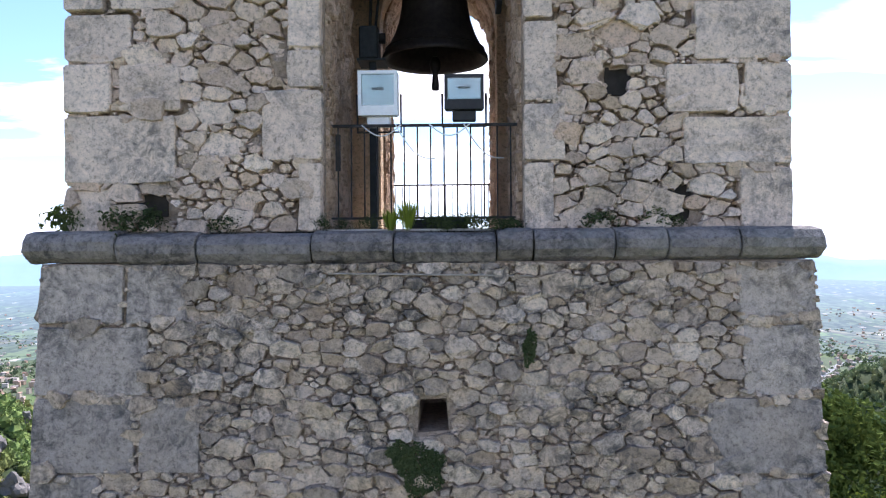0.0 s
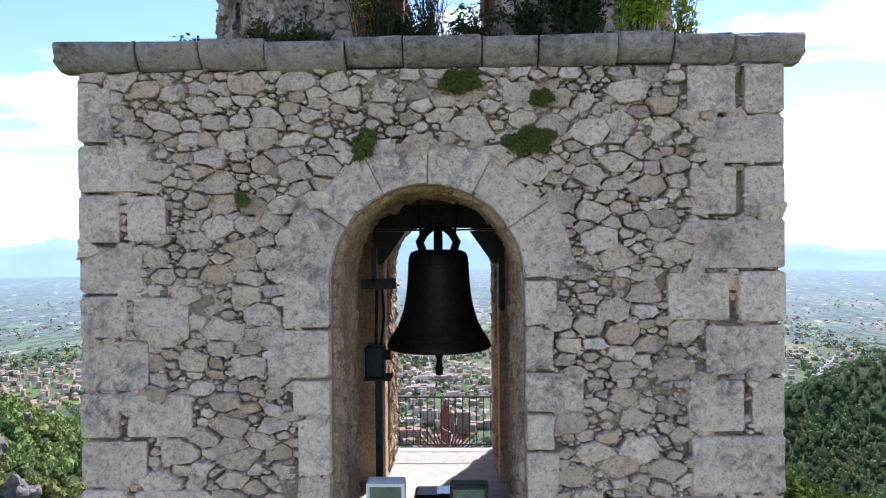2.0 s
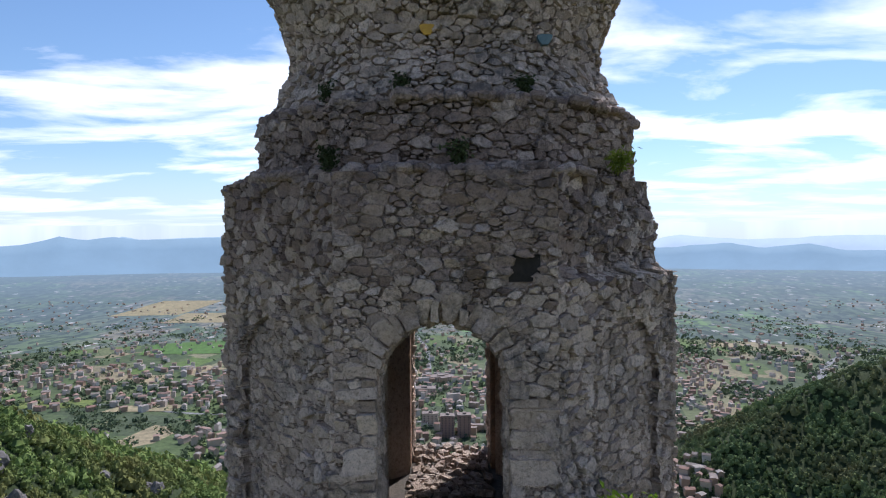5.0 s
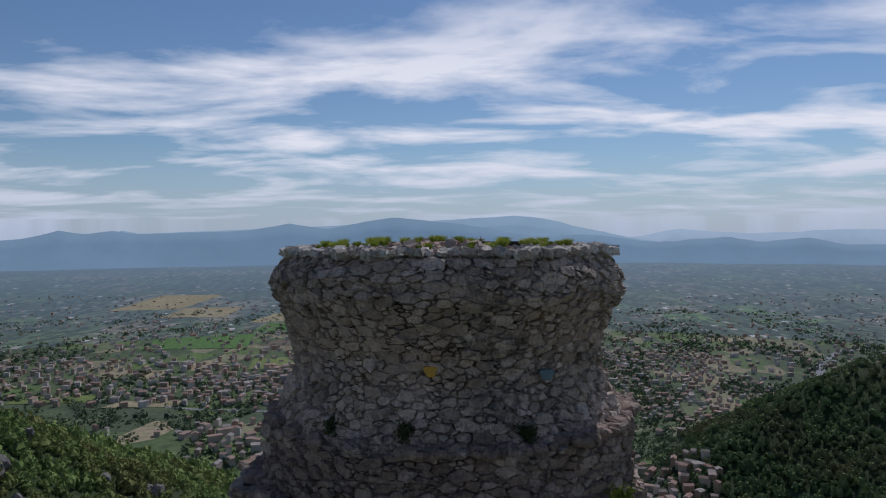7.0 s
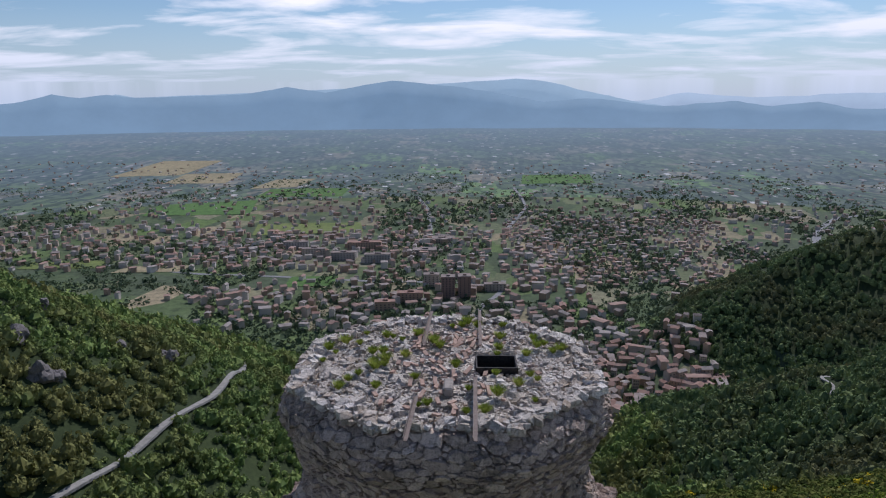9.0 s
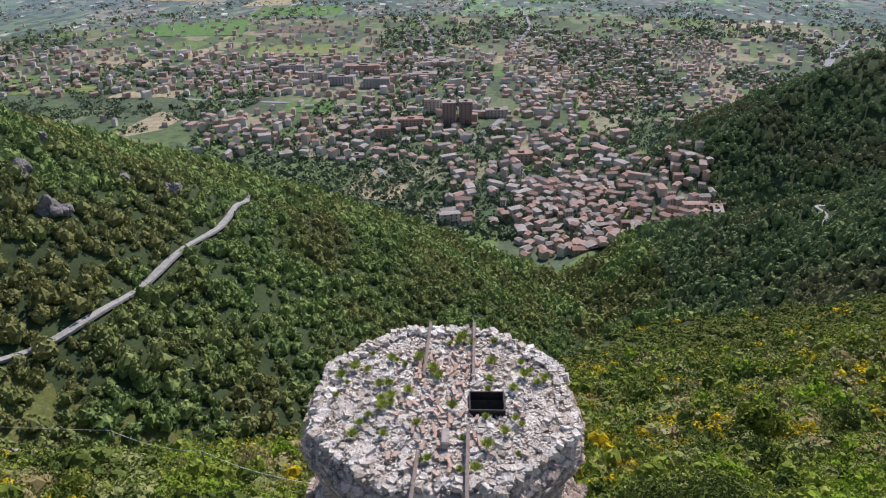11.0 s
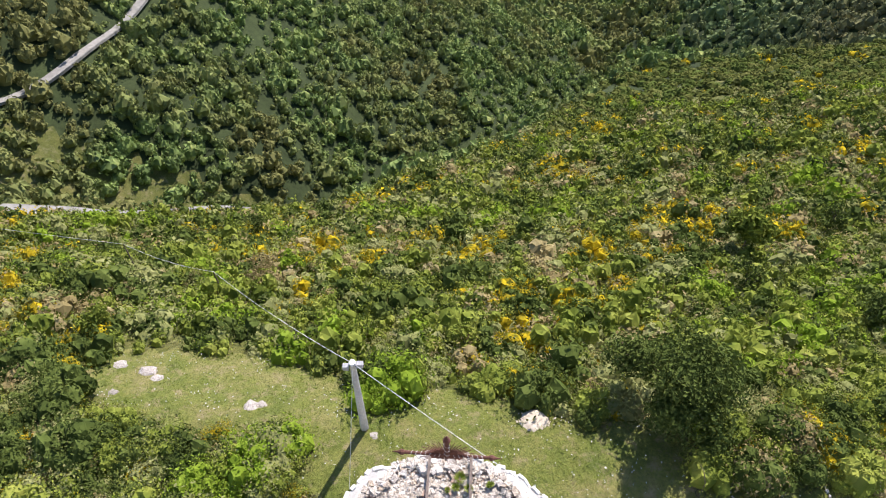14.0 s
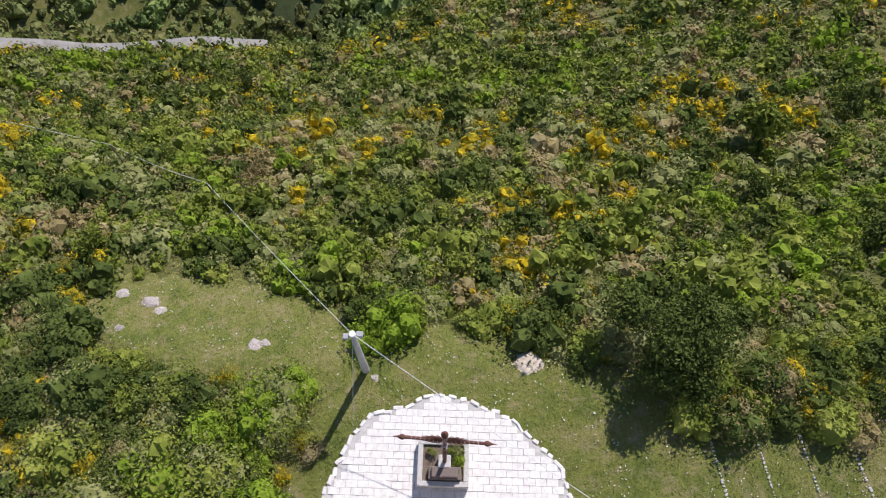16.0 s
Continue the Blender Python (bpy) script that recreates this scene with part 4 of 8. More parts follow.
def base_front(u, v, h):
    t = (BZ1 - v) / (BZ1 - BZ0)
    return (XC + (u - XC) * (1 + 0.10 * t), -0.17 - 0.35 * t - h, v)


base_blocks, z_ = [], BZ1 - 0.005
k_ = 0
while z_ > -3.3:
    hgt = (0.50, 0.58, 0.62, 0.52, 0.60, 0.55)[k_ % 6]
    wl_, wr_ = (0.72, 0.95, 0.86, 0.58, 0.9, 0.7)[k_ % 6], (0.64, 0.62, 0.92, 0.68, 1.0, 0.7)[k_ % 6]
    base_blocks += [(WL - 0.12, WL - 0.12 + wl_, z_ - hgt, z_), (WR + 0.09 - wr_, WR + 0.09, z_ - hgt, z_)]
    if k_ in (0, 2):
        base_blocks.append((WL - 0.12 + wl_ + 0.02, WL + wl_ + 0.42, z_ - hgt, z_))
    z_ -= hgt + 0.012
    k_ += 1
in_blocks = lambda blocks, u, v, m=0.0: any(a - m < u < b + m and c - m < v < d + m for a, b, c, d in blocks)
skip_base = lambda u, v: in_blocks(base_blocks, u, v, -0.03) or (HOLE_U[0] - 0.03 < u < HOLE_U[1] + 0.03 and HOLE_V[0] - 0.03 < v < HOLE_V[1] + 0.03)
cells = rubble_cells(WL - 0.1, WR + 0.1, -3.3, BZ1 - 0.01, 0.016, skip_base, chips=False)
lay_stones(base_wall, cells, lambda u, v, h: base_front(u, v, h + 0.02), 0.05, M_BASE, single=280, gap=0.008)
mortar_bed(base_wall, WL - 0.1, WR + 0.07, -3.3, BZ1 - 0.01, lambda u, v, h: base_front(u, v, h + 0.02), lambda u, v: in_blocks(base_blocks, u, v, -0.04) or (HOLE_U[0] - 0.02 < u < HOLE_U[1] + 0.02 and HOLE_V[0] - 0.02 < v < HOLE_V[1] + 0.02), -0.085, 0.04, mat=M_BASE)
for a, b, c, d in base_blocks:
    v, f = block_from(block_outline(a, b, c, d, worn=0.03), base_front, 0.045, 0.008)
    part("corner_block", lift(py_mesh("corner_block", v, f, M_BASEBLOCK)), base_wall)
tb = Build().tube([(-0.92, -0.25, -0.39), (0.75, -0.24, -0.42)], 0.008, 6)
part("conduit", lift(tb.mesh("conduit", M_DEADWOOD)), base_wall, "thin grey conduit fixed under the ledge")


# -- ledges: rounded stones laid end to end --
def ledge(name, zc, prof, joints, mat, label):
    """prof: how far out and how high, from the top of the ledge to its underside."""
    root = None
    me = Build()
    x0, x1, y1 = joints[0], joints[-1], DEPTH
    me.box(WL - 0.05, WR + 0.05, 0.02, DEPTH + 0.1, prof[-1][1] + 0.01, prof[0][1] - 0.02)
    root = tower_part(name, me.mesh(name, M_SOIL), label)
    for a, b in zip(joints, joints[1:]):
        bld = Build()
        cuts = [a + 0.007, a + 0.03, (a + b) / 2, b - 0.03, b - 0.007]
        dz, dy = rng.normal(0, 0.014), rng.normal(0, 0.012)
        rows = []
        for i, x in enumerate(cuts):
            e = 0.014 if i in (0, 4) else 0.0
            endl, endr = a == joints[0] and i == 0, b == joints[-1] and i == 4
            row = []
            for j, (o, z) in enumerate(prof):
                oo = o - e if o > 0 else o
                xx = x
                if endl:
                    xx = x + 0.10 * abs(j - len(prof) / 2) / len(prof) * 2
                if endr:
                    xx = x - 0.10 * abs(j - len(prof) / 2) / len(prof) * 2
                row.append((xx, -oo + dy + rng.normal(0, 0.004), z + dz + rng.normal(0, 0.004)))
            rows.append(row)
        n = len(prof)
        bld.add([q for r in rows for q in r], [(i * n + j, i * n + j + 1, (i + 1) * n + j + 1, (i + 1) * n + j) for i in range(4) for j in range(n - 1)] + [tuple(range(n))[::-1], tuple(range(4 * n, 5 * n))])
        part("ledge_stone", lift(bld.mesh("ledge_stone", mat)), root)
    for sx, xs in ((-1, WL), (1, WR)):
        bld = Build()
        n = len(prof)
        ys = np.linspace(0.12, DEPTH + 0.1, 9)
        for ya, yb in zip(ys, ys[1:]):
            v = [(xs + sx * max(o, 0), y, z) for y in (ya + 0.005, yb - 0.005) for o, z in prof]
            f = [(j, j + 1, n + j + 1, n + j) for j in range(n - 1)] + [tuple(range(n)), tuple(range(n, 2 * n))[::-1]]
            s = Build().add(v, f if sx < 0 else [t[::-1] for t in f])
            part("ledge_stone", lift(s.mesh("ledge_stone", mat)), root)
    return root


ledge("lower_ledge", -0.1, [(-0.10, -0.02), (0.12, -0.03), (0.24, -0.06), (0.295, -0.125), (0.29, -0.20), (0.24, -0.265), (0.17, -0.30), (-0.10, -0.30)], [-3.465, -2.68, -2.01, -1.06, -0.385, 0.46, 0.76, 1.42, 1.845, 2.43, 3.11], M_CORNICEDARK, "rounded dark ledge of stones grown over with lichen")
ledge("upper_ledge", 5.2, [(-0.10, 5.335), (0.13, 5.33), (0.155, 5.30), (0.15, 5.235), (0.12, 5.17), (0.06, 5.11), (0.02, 5.09), (-0.10, 5.09)], [-3.39, -2.66, -2.106, -1.53, -0.84, -0.34, 0.345, 0.83, 1.50, 1.98, 2.49, 3.11], M_CORNICE, "moulded ledge of grey stones with pale lichen")

# -- bell storey --
bell_walls = arch_wall(WL + 0.03, WR - 0.03, 0.05, 1.45, -0.30, 5.12, ARCH_L, ARCH_R, ARCH_Z)
belfry = tower_part("bell_storey_front_wall", bell_walls.mesh("bell_storey_front_wall", M_MORTAR), "front wall of rubble and squared blocks round an arch")
back_wall = tower_part("bell_storey_back_wall", arch_wall(WL, WR, 4.35, DEPTH, -0.30, 5.12, ARCH_L, ARCH_R, 3.15).mesh("bell_storey_back_wall", M_OCHRE), "back wall of ochre blocks with a second arch")
for nm, xa, xb in (("bell_storey_west_wall", WL, -2.0), ("bell_storey_east_wall", 1.75, WR)):
    tower_part(nm, Build().box(xa, xb, 1.453, 4.347, -0.30, 5.12).mesh(nm, M_MORTAR), "side wall of rubble")
tower_part("bell_storey_vault", Build().box(-1.997, 1.747, 1.453, 4.347, 4.35, 5.12).mesh("bell_storey_vault", M_PLASTER), "dark plastered vault over the bell")
tower_part("bell_storey_floor", Build().box(WL + 0.02, WR - 0.02, 0.02, DEPTH - 0.02, -0.29, -0.02).mesh("bell_storey_floor", M_FLOOR), "dusty stone floor")

belfry_blocks, zs_ = [], []
z_ = -0.04
rows_l = [(0.42, 0.40, 0), (0.60, 0.98, 0), (0.44, 0.42, 0.55), (0.43, 0.60, 0), (0.42, 0.36, 0.60), (0.46, 0.62, 0), (0.40, 0.44, 0.50), (0.44, 0.58, 0), (0.45, 0.38, 0.36), (0.44, 0.64, 0), (0.50, 0.32, 0)]
for h_, w_, w2 in rows_l:
    belfry_blocks.append((WL, WL + w_, z_, z_ + h_ - 0.012))
    if w2:
        belfry_blocks.append((WL + w_ + 0.05, WL + w_ + 0.05 + w2, z_ + 0.01, z_ + h_ - 0.02))
    z_ += h_
z_ = -0.04
for h_, w_, w2 in [(0.53, 0.45, 0), (0.43, 0.92, 0), (0.45, 0.40, 0.62), (0.52, 0.82, 0), (0.50, 0.30, 0.50), (0.46, 0.70, 0), (0.46, 0.42, 0.55), (0.45, 0.82, 0), (0.46, 0.36, 0.42), (0.42, 0.70, 0), (0.46, 0.36, 0.44)]:
    belfry_blocks.append((WR - w_, WR, z_, z_ + h_ - 0.012))
    if w2:
        belfry_blocks.append((WR - w_ - 0.05 - w2, WR - w_ - 0.05, z_ + 0.01, z_ + h_ - 0.02))
    z_ += h_
jamb_blocks = []
z_ = -0.04
for h_, w_ in [(0.60, 0.22), (0.62, 0.52), (0.34, 0.30), (0.52, 0.30), (0.34, 0.34), (0.44, 0.56), (0.48, 0.42)]:
    jamb_blocks.append((ARCH_L - w_, ARCH_L, z_, z_ + h_ - 0.012))
    z_ += h_
z_ = -0.04
for h_, w_ in [(0.58, 0.26), (0.50, 0.36), (0.70, 0.30), (0.34, 0.26), (0.36, 0.52), (0.38, 0.26), (0.42, 0.28)]:
    jamb_blocks.append((ARCH_R, ARCH_R + w_, z_, z_ + h_ - 0.012))
    z_ += h_
AC, AR = (ARCH_L + ARCH_R) / 2, (ARCH_R - ARCH_L) / 2
ring_ = [2, 33, 62, 89, 116, 146, 178]
voussoirs = []
for k, (a0, a1) in enumerate(zip(ring_, ring_[1:])):
    out = AR + (0.44, 0.34, 0.36, 0.34, 0.36, 0.46)[k]
    aa = np.radians(np.linspace(a0, a1, 5))
    voussoirs.append([(AC + AR * math.cos(a), ARCH_Z + AR * math.sin(a)) for a in aa[::-1]] + [(AC + out * (1.04 if i in (0, 4) else 1) * math.cos(a), ARCH_Z + out * (1.04 if i in (0, 4) else 1) * math.sin(a)) for i, a in enumerate(aa)])
all_blocks = belfry_blocks + jamb_blocks
HOLES = [(1.42, 1.62, 1.12, 1.32), (1.95, 2.10, 0.05, 0.32), (-2.62, -2.38, 0.12, 0.30)]
skip_bell = lambda u, v: in_blocks(all_blocks, u, v, -0.03) or in_arch(u, v, ARCH_L, ARCH_R, ARCH_Z, 0.02) or (v > ARCH_Z and math.hypot(u - AC, v - ARCH_Z) < AR + 0.28) or in_blocks(HOLES, u, v, 0.02)
cells = rubble_cells(WL + 0.02, WR - 0.02, -0.04, 5.08, 0.022, skip_bell)
keep_bell = lambda c: not any(in_arch(p[0], p[1], ARCH_L, ARCH_R, ARCH_Z, -0.01) for p in c[3])
lay_stones(belfry, cells, front(0.0), 0.06, M_RUBBLE, single=300, gap=0.011, keep=keep_bell)
mortar_bed(belfry, WL + 0.04, WR - 0.04, -0.04, 5.08, front(0.0), lambda u, v: in_blocks(all_blocks, u, v, -0.04) or in_arch(u, v, ARCH_L, ARCH_R, ARCH_Z, 0.04) or (v > ARCH_Z and math.hypot(u - AC, v - ARCH_Z) < AR + 0.2) or in_blocks(HOLES, u, v, 0.0), -0.09, 0.028)
for a, b, c, d in belfry_blocks:
    v, f = block_from(block_outline(a, b, c, d, worn=0.035), front(0.0), 0.058 + rng.normal(0, 0.010), 0.011)
    part("corner_block", lift(py_mesh("corner_block", v, f, M_ASHLAR)), belfry)
for a, b, c, d in jamb_blocks:
    v, f = block_from(block_outline(a, b, c, d, worn=0.025), front(0.0), 0.062 + rng.normal(0, 0.006), 0.008)
    part("jamb_block", lift(py_mesh("jamb_block", v, f, M_ASHLAR)), belfry)
for poly in voussoirs:
    v, f = block_from(poly, front(0.0), 0.066, 0.002)
    part("arch_stone", lift(py_mesh("arch_stone", v, [t[::-1] for t in f], M_ASHLAR)), belfry)


# Flat plates behind the missing stones; their depth is only painted shade.
for a, b, c, d in HOLES:
    part("hollow", lift(Build().box(a - 0.02, b + 0.02, 0.03, 0.046, c - 0.02, d + 0.02).mesh("hollow", M_HOLESHADE)), belfry, "near-black plate painting the shade where a stone is missing")

# rubble on the side faces
side_walls = {"west": (bpy.data.objects["bell_storey_west_wall"], lambda u, v, h: (WL - h + 0.045, u, v), False), "east": (bpy.data.objects["bell_storey_east_wall"], lambda u, v, h: (WR + h - 0.045, u, v), True)}
for wall_ob, at, turned in side_walls.values():
    lay_stones(wall_ob, rubble_cells(0.06, DEPTH - 0.06, -0.04, 5.08, 0.09, lambda u, v: False, chips=False), at, 0.04, M_RUBBLE, single=40, gap=0.008, ccw=turned)
for sign in (-1, 1):
    def base_side(u, v, h, sign=sign):
        t = (BZ1 - v) / (BZ1 - BZ0)
        return ((WL - 0.12 - 0.32 * t - h) if sign < 0 else (WR + 0.09 + 0.32 * t + h), u, v)
    lay_stones(base_wall, rubble_cells(-0.05, DEPTH + 0.05, -9.5, BZ1 - 0.01, 0.28, lambda u, v: False, chips=False), base_side, 0.05, M_BASE, single=0, gap=0.01, ccw=sign > 0)
lay_stones(base_wall, rubble_cells(WL - 0.1, WR + 0.1, -9.5, -3.3, 0.25, lambda u, v: False, chips=False), base_front, 0.05, M_BASE, single=0, gap=0.01)


# rough rubble inside the reveals and under the arch
def reveal_stones(wall, a0, a1, zs, y0, y1, z0, mat, name="reveal_stones", big=0.11):
    c, r = (a0 + a1) / 2, (a1 - a0) / 2
    length = 2 * (zs - z0) + math.pi * r

    def place(u, v, h):
        if u < zs - z0:
            return (a0 + h, v, z0 + u)
        if u > zs - z0 + math.pi * r:
            return (a1 - h, v, zs - (u - (zs - z0) - math.pi * r))
        a = (u - (zs - z0)) / r
        return (c - (r - h) * math.cos(a), v, zs + (r - h) * math.sin(a))
    cs = rubble_cells(0, length, y0, y1, big * big * 1.5, lambda u, v: False, 1.2, None, False)
    lay_stones(wall, cs, place, 0.03, mat, single=60, gap=0.008, ccw=False)


reveal_stones(belfry, ARCH_L, ARCH_R, ARCH_Z, 0.10, 1.44, -0.02, M_SOFFIT, big=0.085)
reveal_stones(back_wall, ARCH_L, ARCH_R, 3.15, 4.75, DEPTH - 0.02, -0.02, M_SOFFIT, big=0.10)
for sx, xa in ((-1, ARCH_L), (1, ARCH_R)):
    z_ = 0.0
    for h_ in (0.62, 0.55, 0.6, 0.5, 0.58, 0.52):
        xx = (xa - 0.75, xa - 0.003) if sx < 0 else (xa + 0.003, xa + 0.75)
        part("inner_block", lift(Build().box(xx[0], xx[1], 4.325, 4.36, z_ + 0.004, z_ + h_ - 0.006, bev=0.01).mesh("inner_block", M_OCHRE)), back_wall)
        z_ += h_


# -- octagonal storey --
def octagon(w, n=8, turn=22.5):
    r = w / 2 / math.cos(math.pi / 8)
    return [(OCT_X + r * math.cos(math.radians(turn + 360 * k / n)), YC + r * math.sin(math.radians(turn + 360 * k / n))) for k in range(n)]


OZ0, OZ1 = 5.30, 9.75
OA0, OA1, OAZ = -0.715, 0.545, 7.68
OF = YC - OCT_W / 2
half = OCT_W / 2 * math.tan(math.pi / 8)
drum = tower_part("octagon_front_wall", arch_wall(OCT_X - half, OCT_X + half, OF + 0.04, OF + 1.1, OZ0, OZ1 - 0.02, OA0, OA1, OAZ).mesh("octagon_front_wall", M_MORTAR), "front of the octagon, dark rubble round an arched opening")
drum_back = tower_part("octagon_back_wall", arch_wall(OCT_X - half, OCT_X + half, 2 * YC - OF - 0.75, 2 * YC - OF, OZ0, OZ1 - 0.02, OA0, OA1, OAZ + 0.1).mesh("octagon_back_wall", M_PLASTER), "back of the octagon with a ragged opening")
oc = octagon(OCT_W)
oi = octagon(OCT_W - 2.0)
diag = {}
for k in range(8):
    a, b = oc[k], oc[(k + 1) % 8]
    c, d = oi[k], oi[(k + 1) % 8]
    mid = ((a[0] + b[0]) / 2, (a[1] + b[1]) / 2)
    if abs(mid[0] - OCT_X) < 0.2:
        continue
    front_diag = mid[1] < YC - 0.5
    if front_diag:                      # niche: the face lies back behind its arched frame
        nx, ny = (mid[0] - OCT_X) / (OCT_W / 2), (mid[1] - YC) / (OCT_W / 2)
        a2, b2 = (a[0] - 0.13 * nx, a[1] - 0.13 * ny), (b[0] - 0.13 * nx, b[1] - 0.13 * ny)
    else:
        a2, b2 = a, b
    bl = Build()
    bl.add([(p[0], p[1], z) for z in (OZ0, OZ1 - 0.02) for p in (a2, b2, d, c)], [(0, 1, 5, 4), (1, 2, 6, 5), (2, 3, 7, 6), (3, 0, 4, 7), (4, 5, 6, 7)])
    if mid[0] > OCT_X + 0.3:             # the upper part has fallen away on this side
        bl = Build()
        cut = lambda p, s: (OCT_X + (p[0] - OCT_X) * s, YC + (p[1] - YC) * (1 - (1 - s) * 0.3))
        bl.add([(p[0], p[1], z) for z in (OZ0, 8.72) for p in (a2, b2, d, c)], [(0, 1, 5, 4), (1, 2, 6, 5), (2, 3, 7, 6), (3, 0, 4, 7), (4, 5, 6, 7)])
        bl.add([(p[0], p[1], z) for z, s in ((8.72, 0.93), (OZ1 - 0.02, 0.885)) for p in (cut(a2, s), cut(b2, s), d, c)], [(0, 1, 5, 4), (1, 2, 6, 5), (2, 3, 7, 6), (3, 0, 4, 7), (4, 5, 6, 7)])
    w_ob = tower_part("octagon_side_wall", bl.mesh("octagon_side_wall", M_MORTAR), "slanting side of the octagon in dark rubble")
    diag[k] = (w_ob, a, b, front_diag)
tower_part("octagon_ceiling", Build().add([(x, y, z) for z in (8.62, OZ1 - 0.05) for x, y in octagon(OCT_W - 1.6)], [tuple(range(7, -1, -1)), tuple(range(8, 16))] + [(k, (k + 1) % 8, 8 + (k + 1) % 8, 8 + k) for k in range(8)]).mesh("octagon_ceiling", M_PLASTER), "dark plastered vault of the octagon")
tower_part("octagon_floor", Build().add([(x, y, z) for z in (5.25, 5.50) for x, y in octagon(OCT_W - 0.8)], [tuple(range(7, -1, -1)), tuple(range(8, 16))] + [(k, (k + 1) % 8, 8 + (k + 1) % 8, 8 + k) for k in range(8)]).mesh("octagon_floor", M_SOIL), "rubble-strewn floor of the octagon")

OAC, OAR = (OA0 + OA1) / 2, (OA1 - OA0) / 2
skip_oct = lambda u, v: in_arch(u, v, OA0, OA1, OAZ, 0.16) or (0.54 < u < 0.86 and 8.68 < v < 8.96)
O_SIZES = 0.012
cells = rubble_cells(OCT_X - half, OCT_X + half, OZ0 + 0.02, OZ1, O_SIZES, skip_oct, 1.8, chips=False)
keep_oct = lambda c: not any(in_arch(p[0], p[1], OA0, OA1, OAZ, 0.0) for p in c[3])
lay_stones(drum, cells, front(OF), 0.038, M_DRUM, single=240, gap=0.008, keep=keep_oct, upper=(8.75, M_NECK))
mortar_bed(drum, OCT_X - half, OCT_X + half, OZ0 + 0.02, OZ1, front(OF), lambda u, v: in_arch(u, v, OA0, OA1, OAZ, 0.08) or (0.56 < u < 0.84 and 8.70 < v < 8.94), -0.075, 0.022, mat=M_DRUM)
for sx, xa in ((-1, OA0), (1, OA1)):
    z_ = OZ0 + 0.02
    while z_ < OAZ:
        h_ = min(rng.choice((0.07, 0.10, 0.13, 0.18, 0.24)) * rng.uniform(0.9, 1.15), OAZ - z_ + 0.05)
        w_ = rng.uniform(0.14, 0.48)
        ua, ub = (xa - w_, xa + rng.normal(0, 0.012)) if sx < 0 else (xa + rng.normal(0, 0.012), xa + w_)
        sl = rng.normal(0, 0.05)
        v, f = stone_from([(ua, z_ + sl * w_ * sx), (ub, z_), (ub, z_ + h_), (ua, z_ + h_ - 0.5 * abs(sl) * w_)], front(OF), 0.05, 0.007)
        part("jamb_stone", lift(py_mesh("jamb_stone", v, f, M_DRUM)), drum)
        z_ += h_
# A flat plate again: the putlog hole's shade is in its colour.
part("hollow", lift(Build().box(0.55, 0.85, OF + 0.02, OF + 0.036, 8.69, 8.95).mesh("hollow", M_HOLESHADE)), drum, "near-black plate painting the shade in a putlog hole")
cuts_ = [0]
while cuts_[-1] < 176:
    cuts_.append(min(180, cuts_[-1] + rng.uniform(5, 15)))
for a0, a1 in zip(cuts_, cuts_[1:]):
    out = OAR + rng.uniform(0.12, 0.36)
    aa = np.radians([a0, a1])
    o = [(OAC + OAR * math.cos(a), OAZ + OAR * math.sin(a)) for a in aa[::-1]] + [(OAC + out * math.cos(a), OAZ + out * math.sin(a)) for a in aa]
    v, f = stone_from(o, front(OF), 0.05, 0.007)
    part("arch_stone", lift(py_mesh("arch_stone", v, [t[::-1] for t in f], M_DRUM)), drum)
reveal_stones(drum, OA0, OA1, OAZ, OF + 0.08, OF + 0.45, OZ0 + 0.1, M_DRUM, big=0.09)
reveal_stones(drum_back, OA0, OA1, OAZ + 0.1, 2 * YC - OF - 0.4, 2 * YC - OF - 0.01, OZ0 + 0.1, M_RUBBLE, big=0.10)


def along(a, b, back=0.0):
    """Places on a wall face from a to b, outward being to the right of the way from b to a."""
    ax, ay = a
    ux, uy = b[0] - a[0], b[1] - a[1]
    ln = math.hypot(ux, uy)
    ux, uy = ux / ln, uy / ln
    nx, ny = uy, -ux
    return (lambda u, v, h: (ax + ux * u + nx * (h - back), ay + uy * u + ny * (h - back), v)), ln


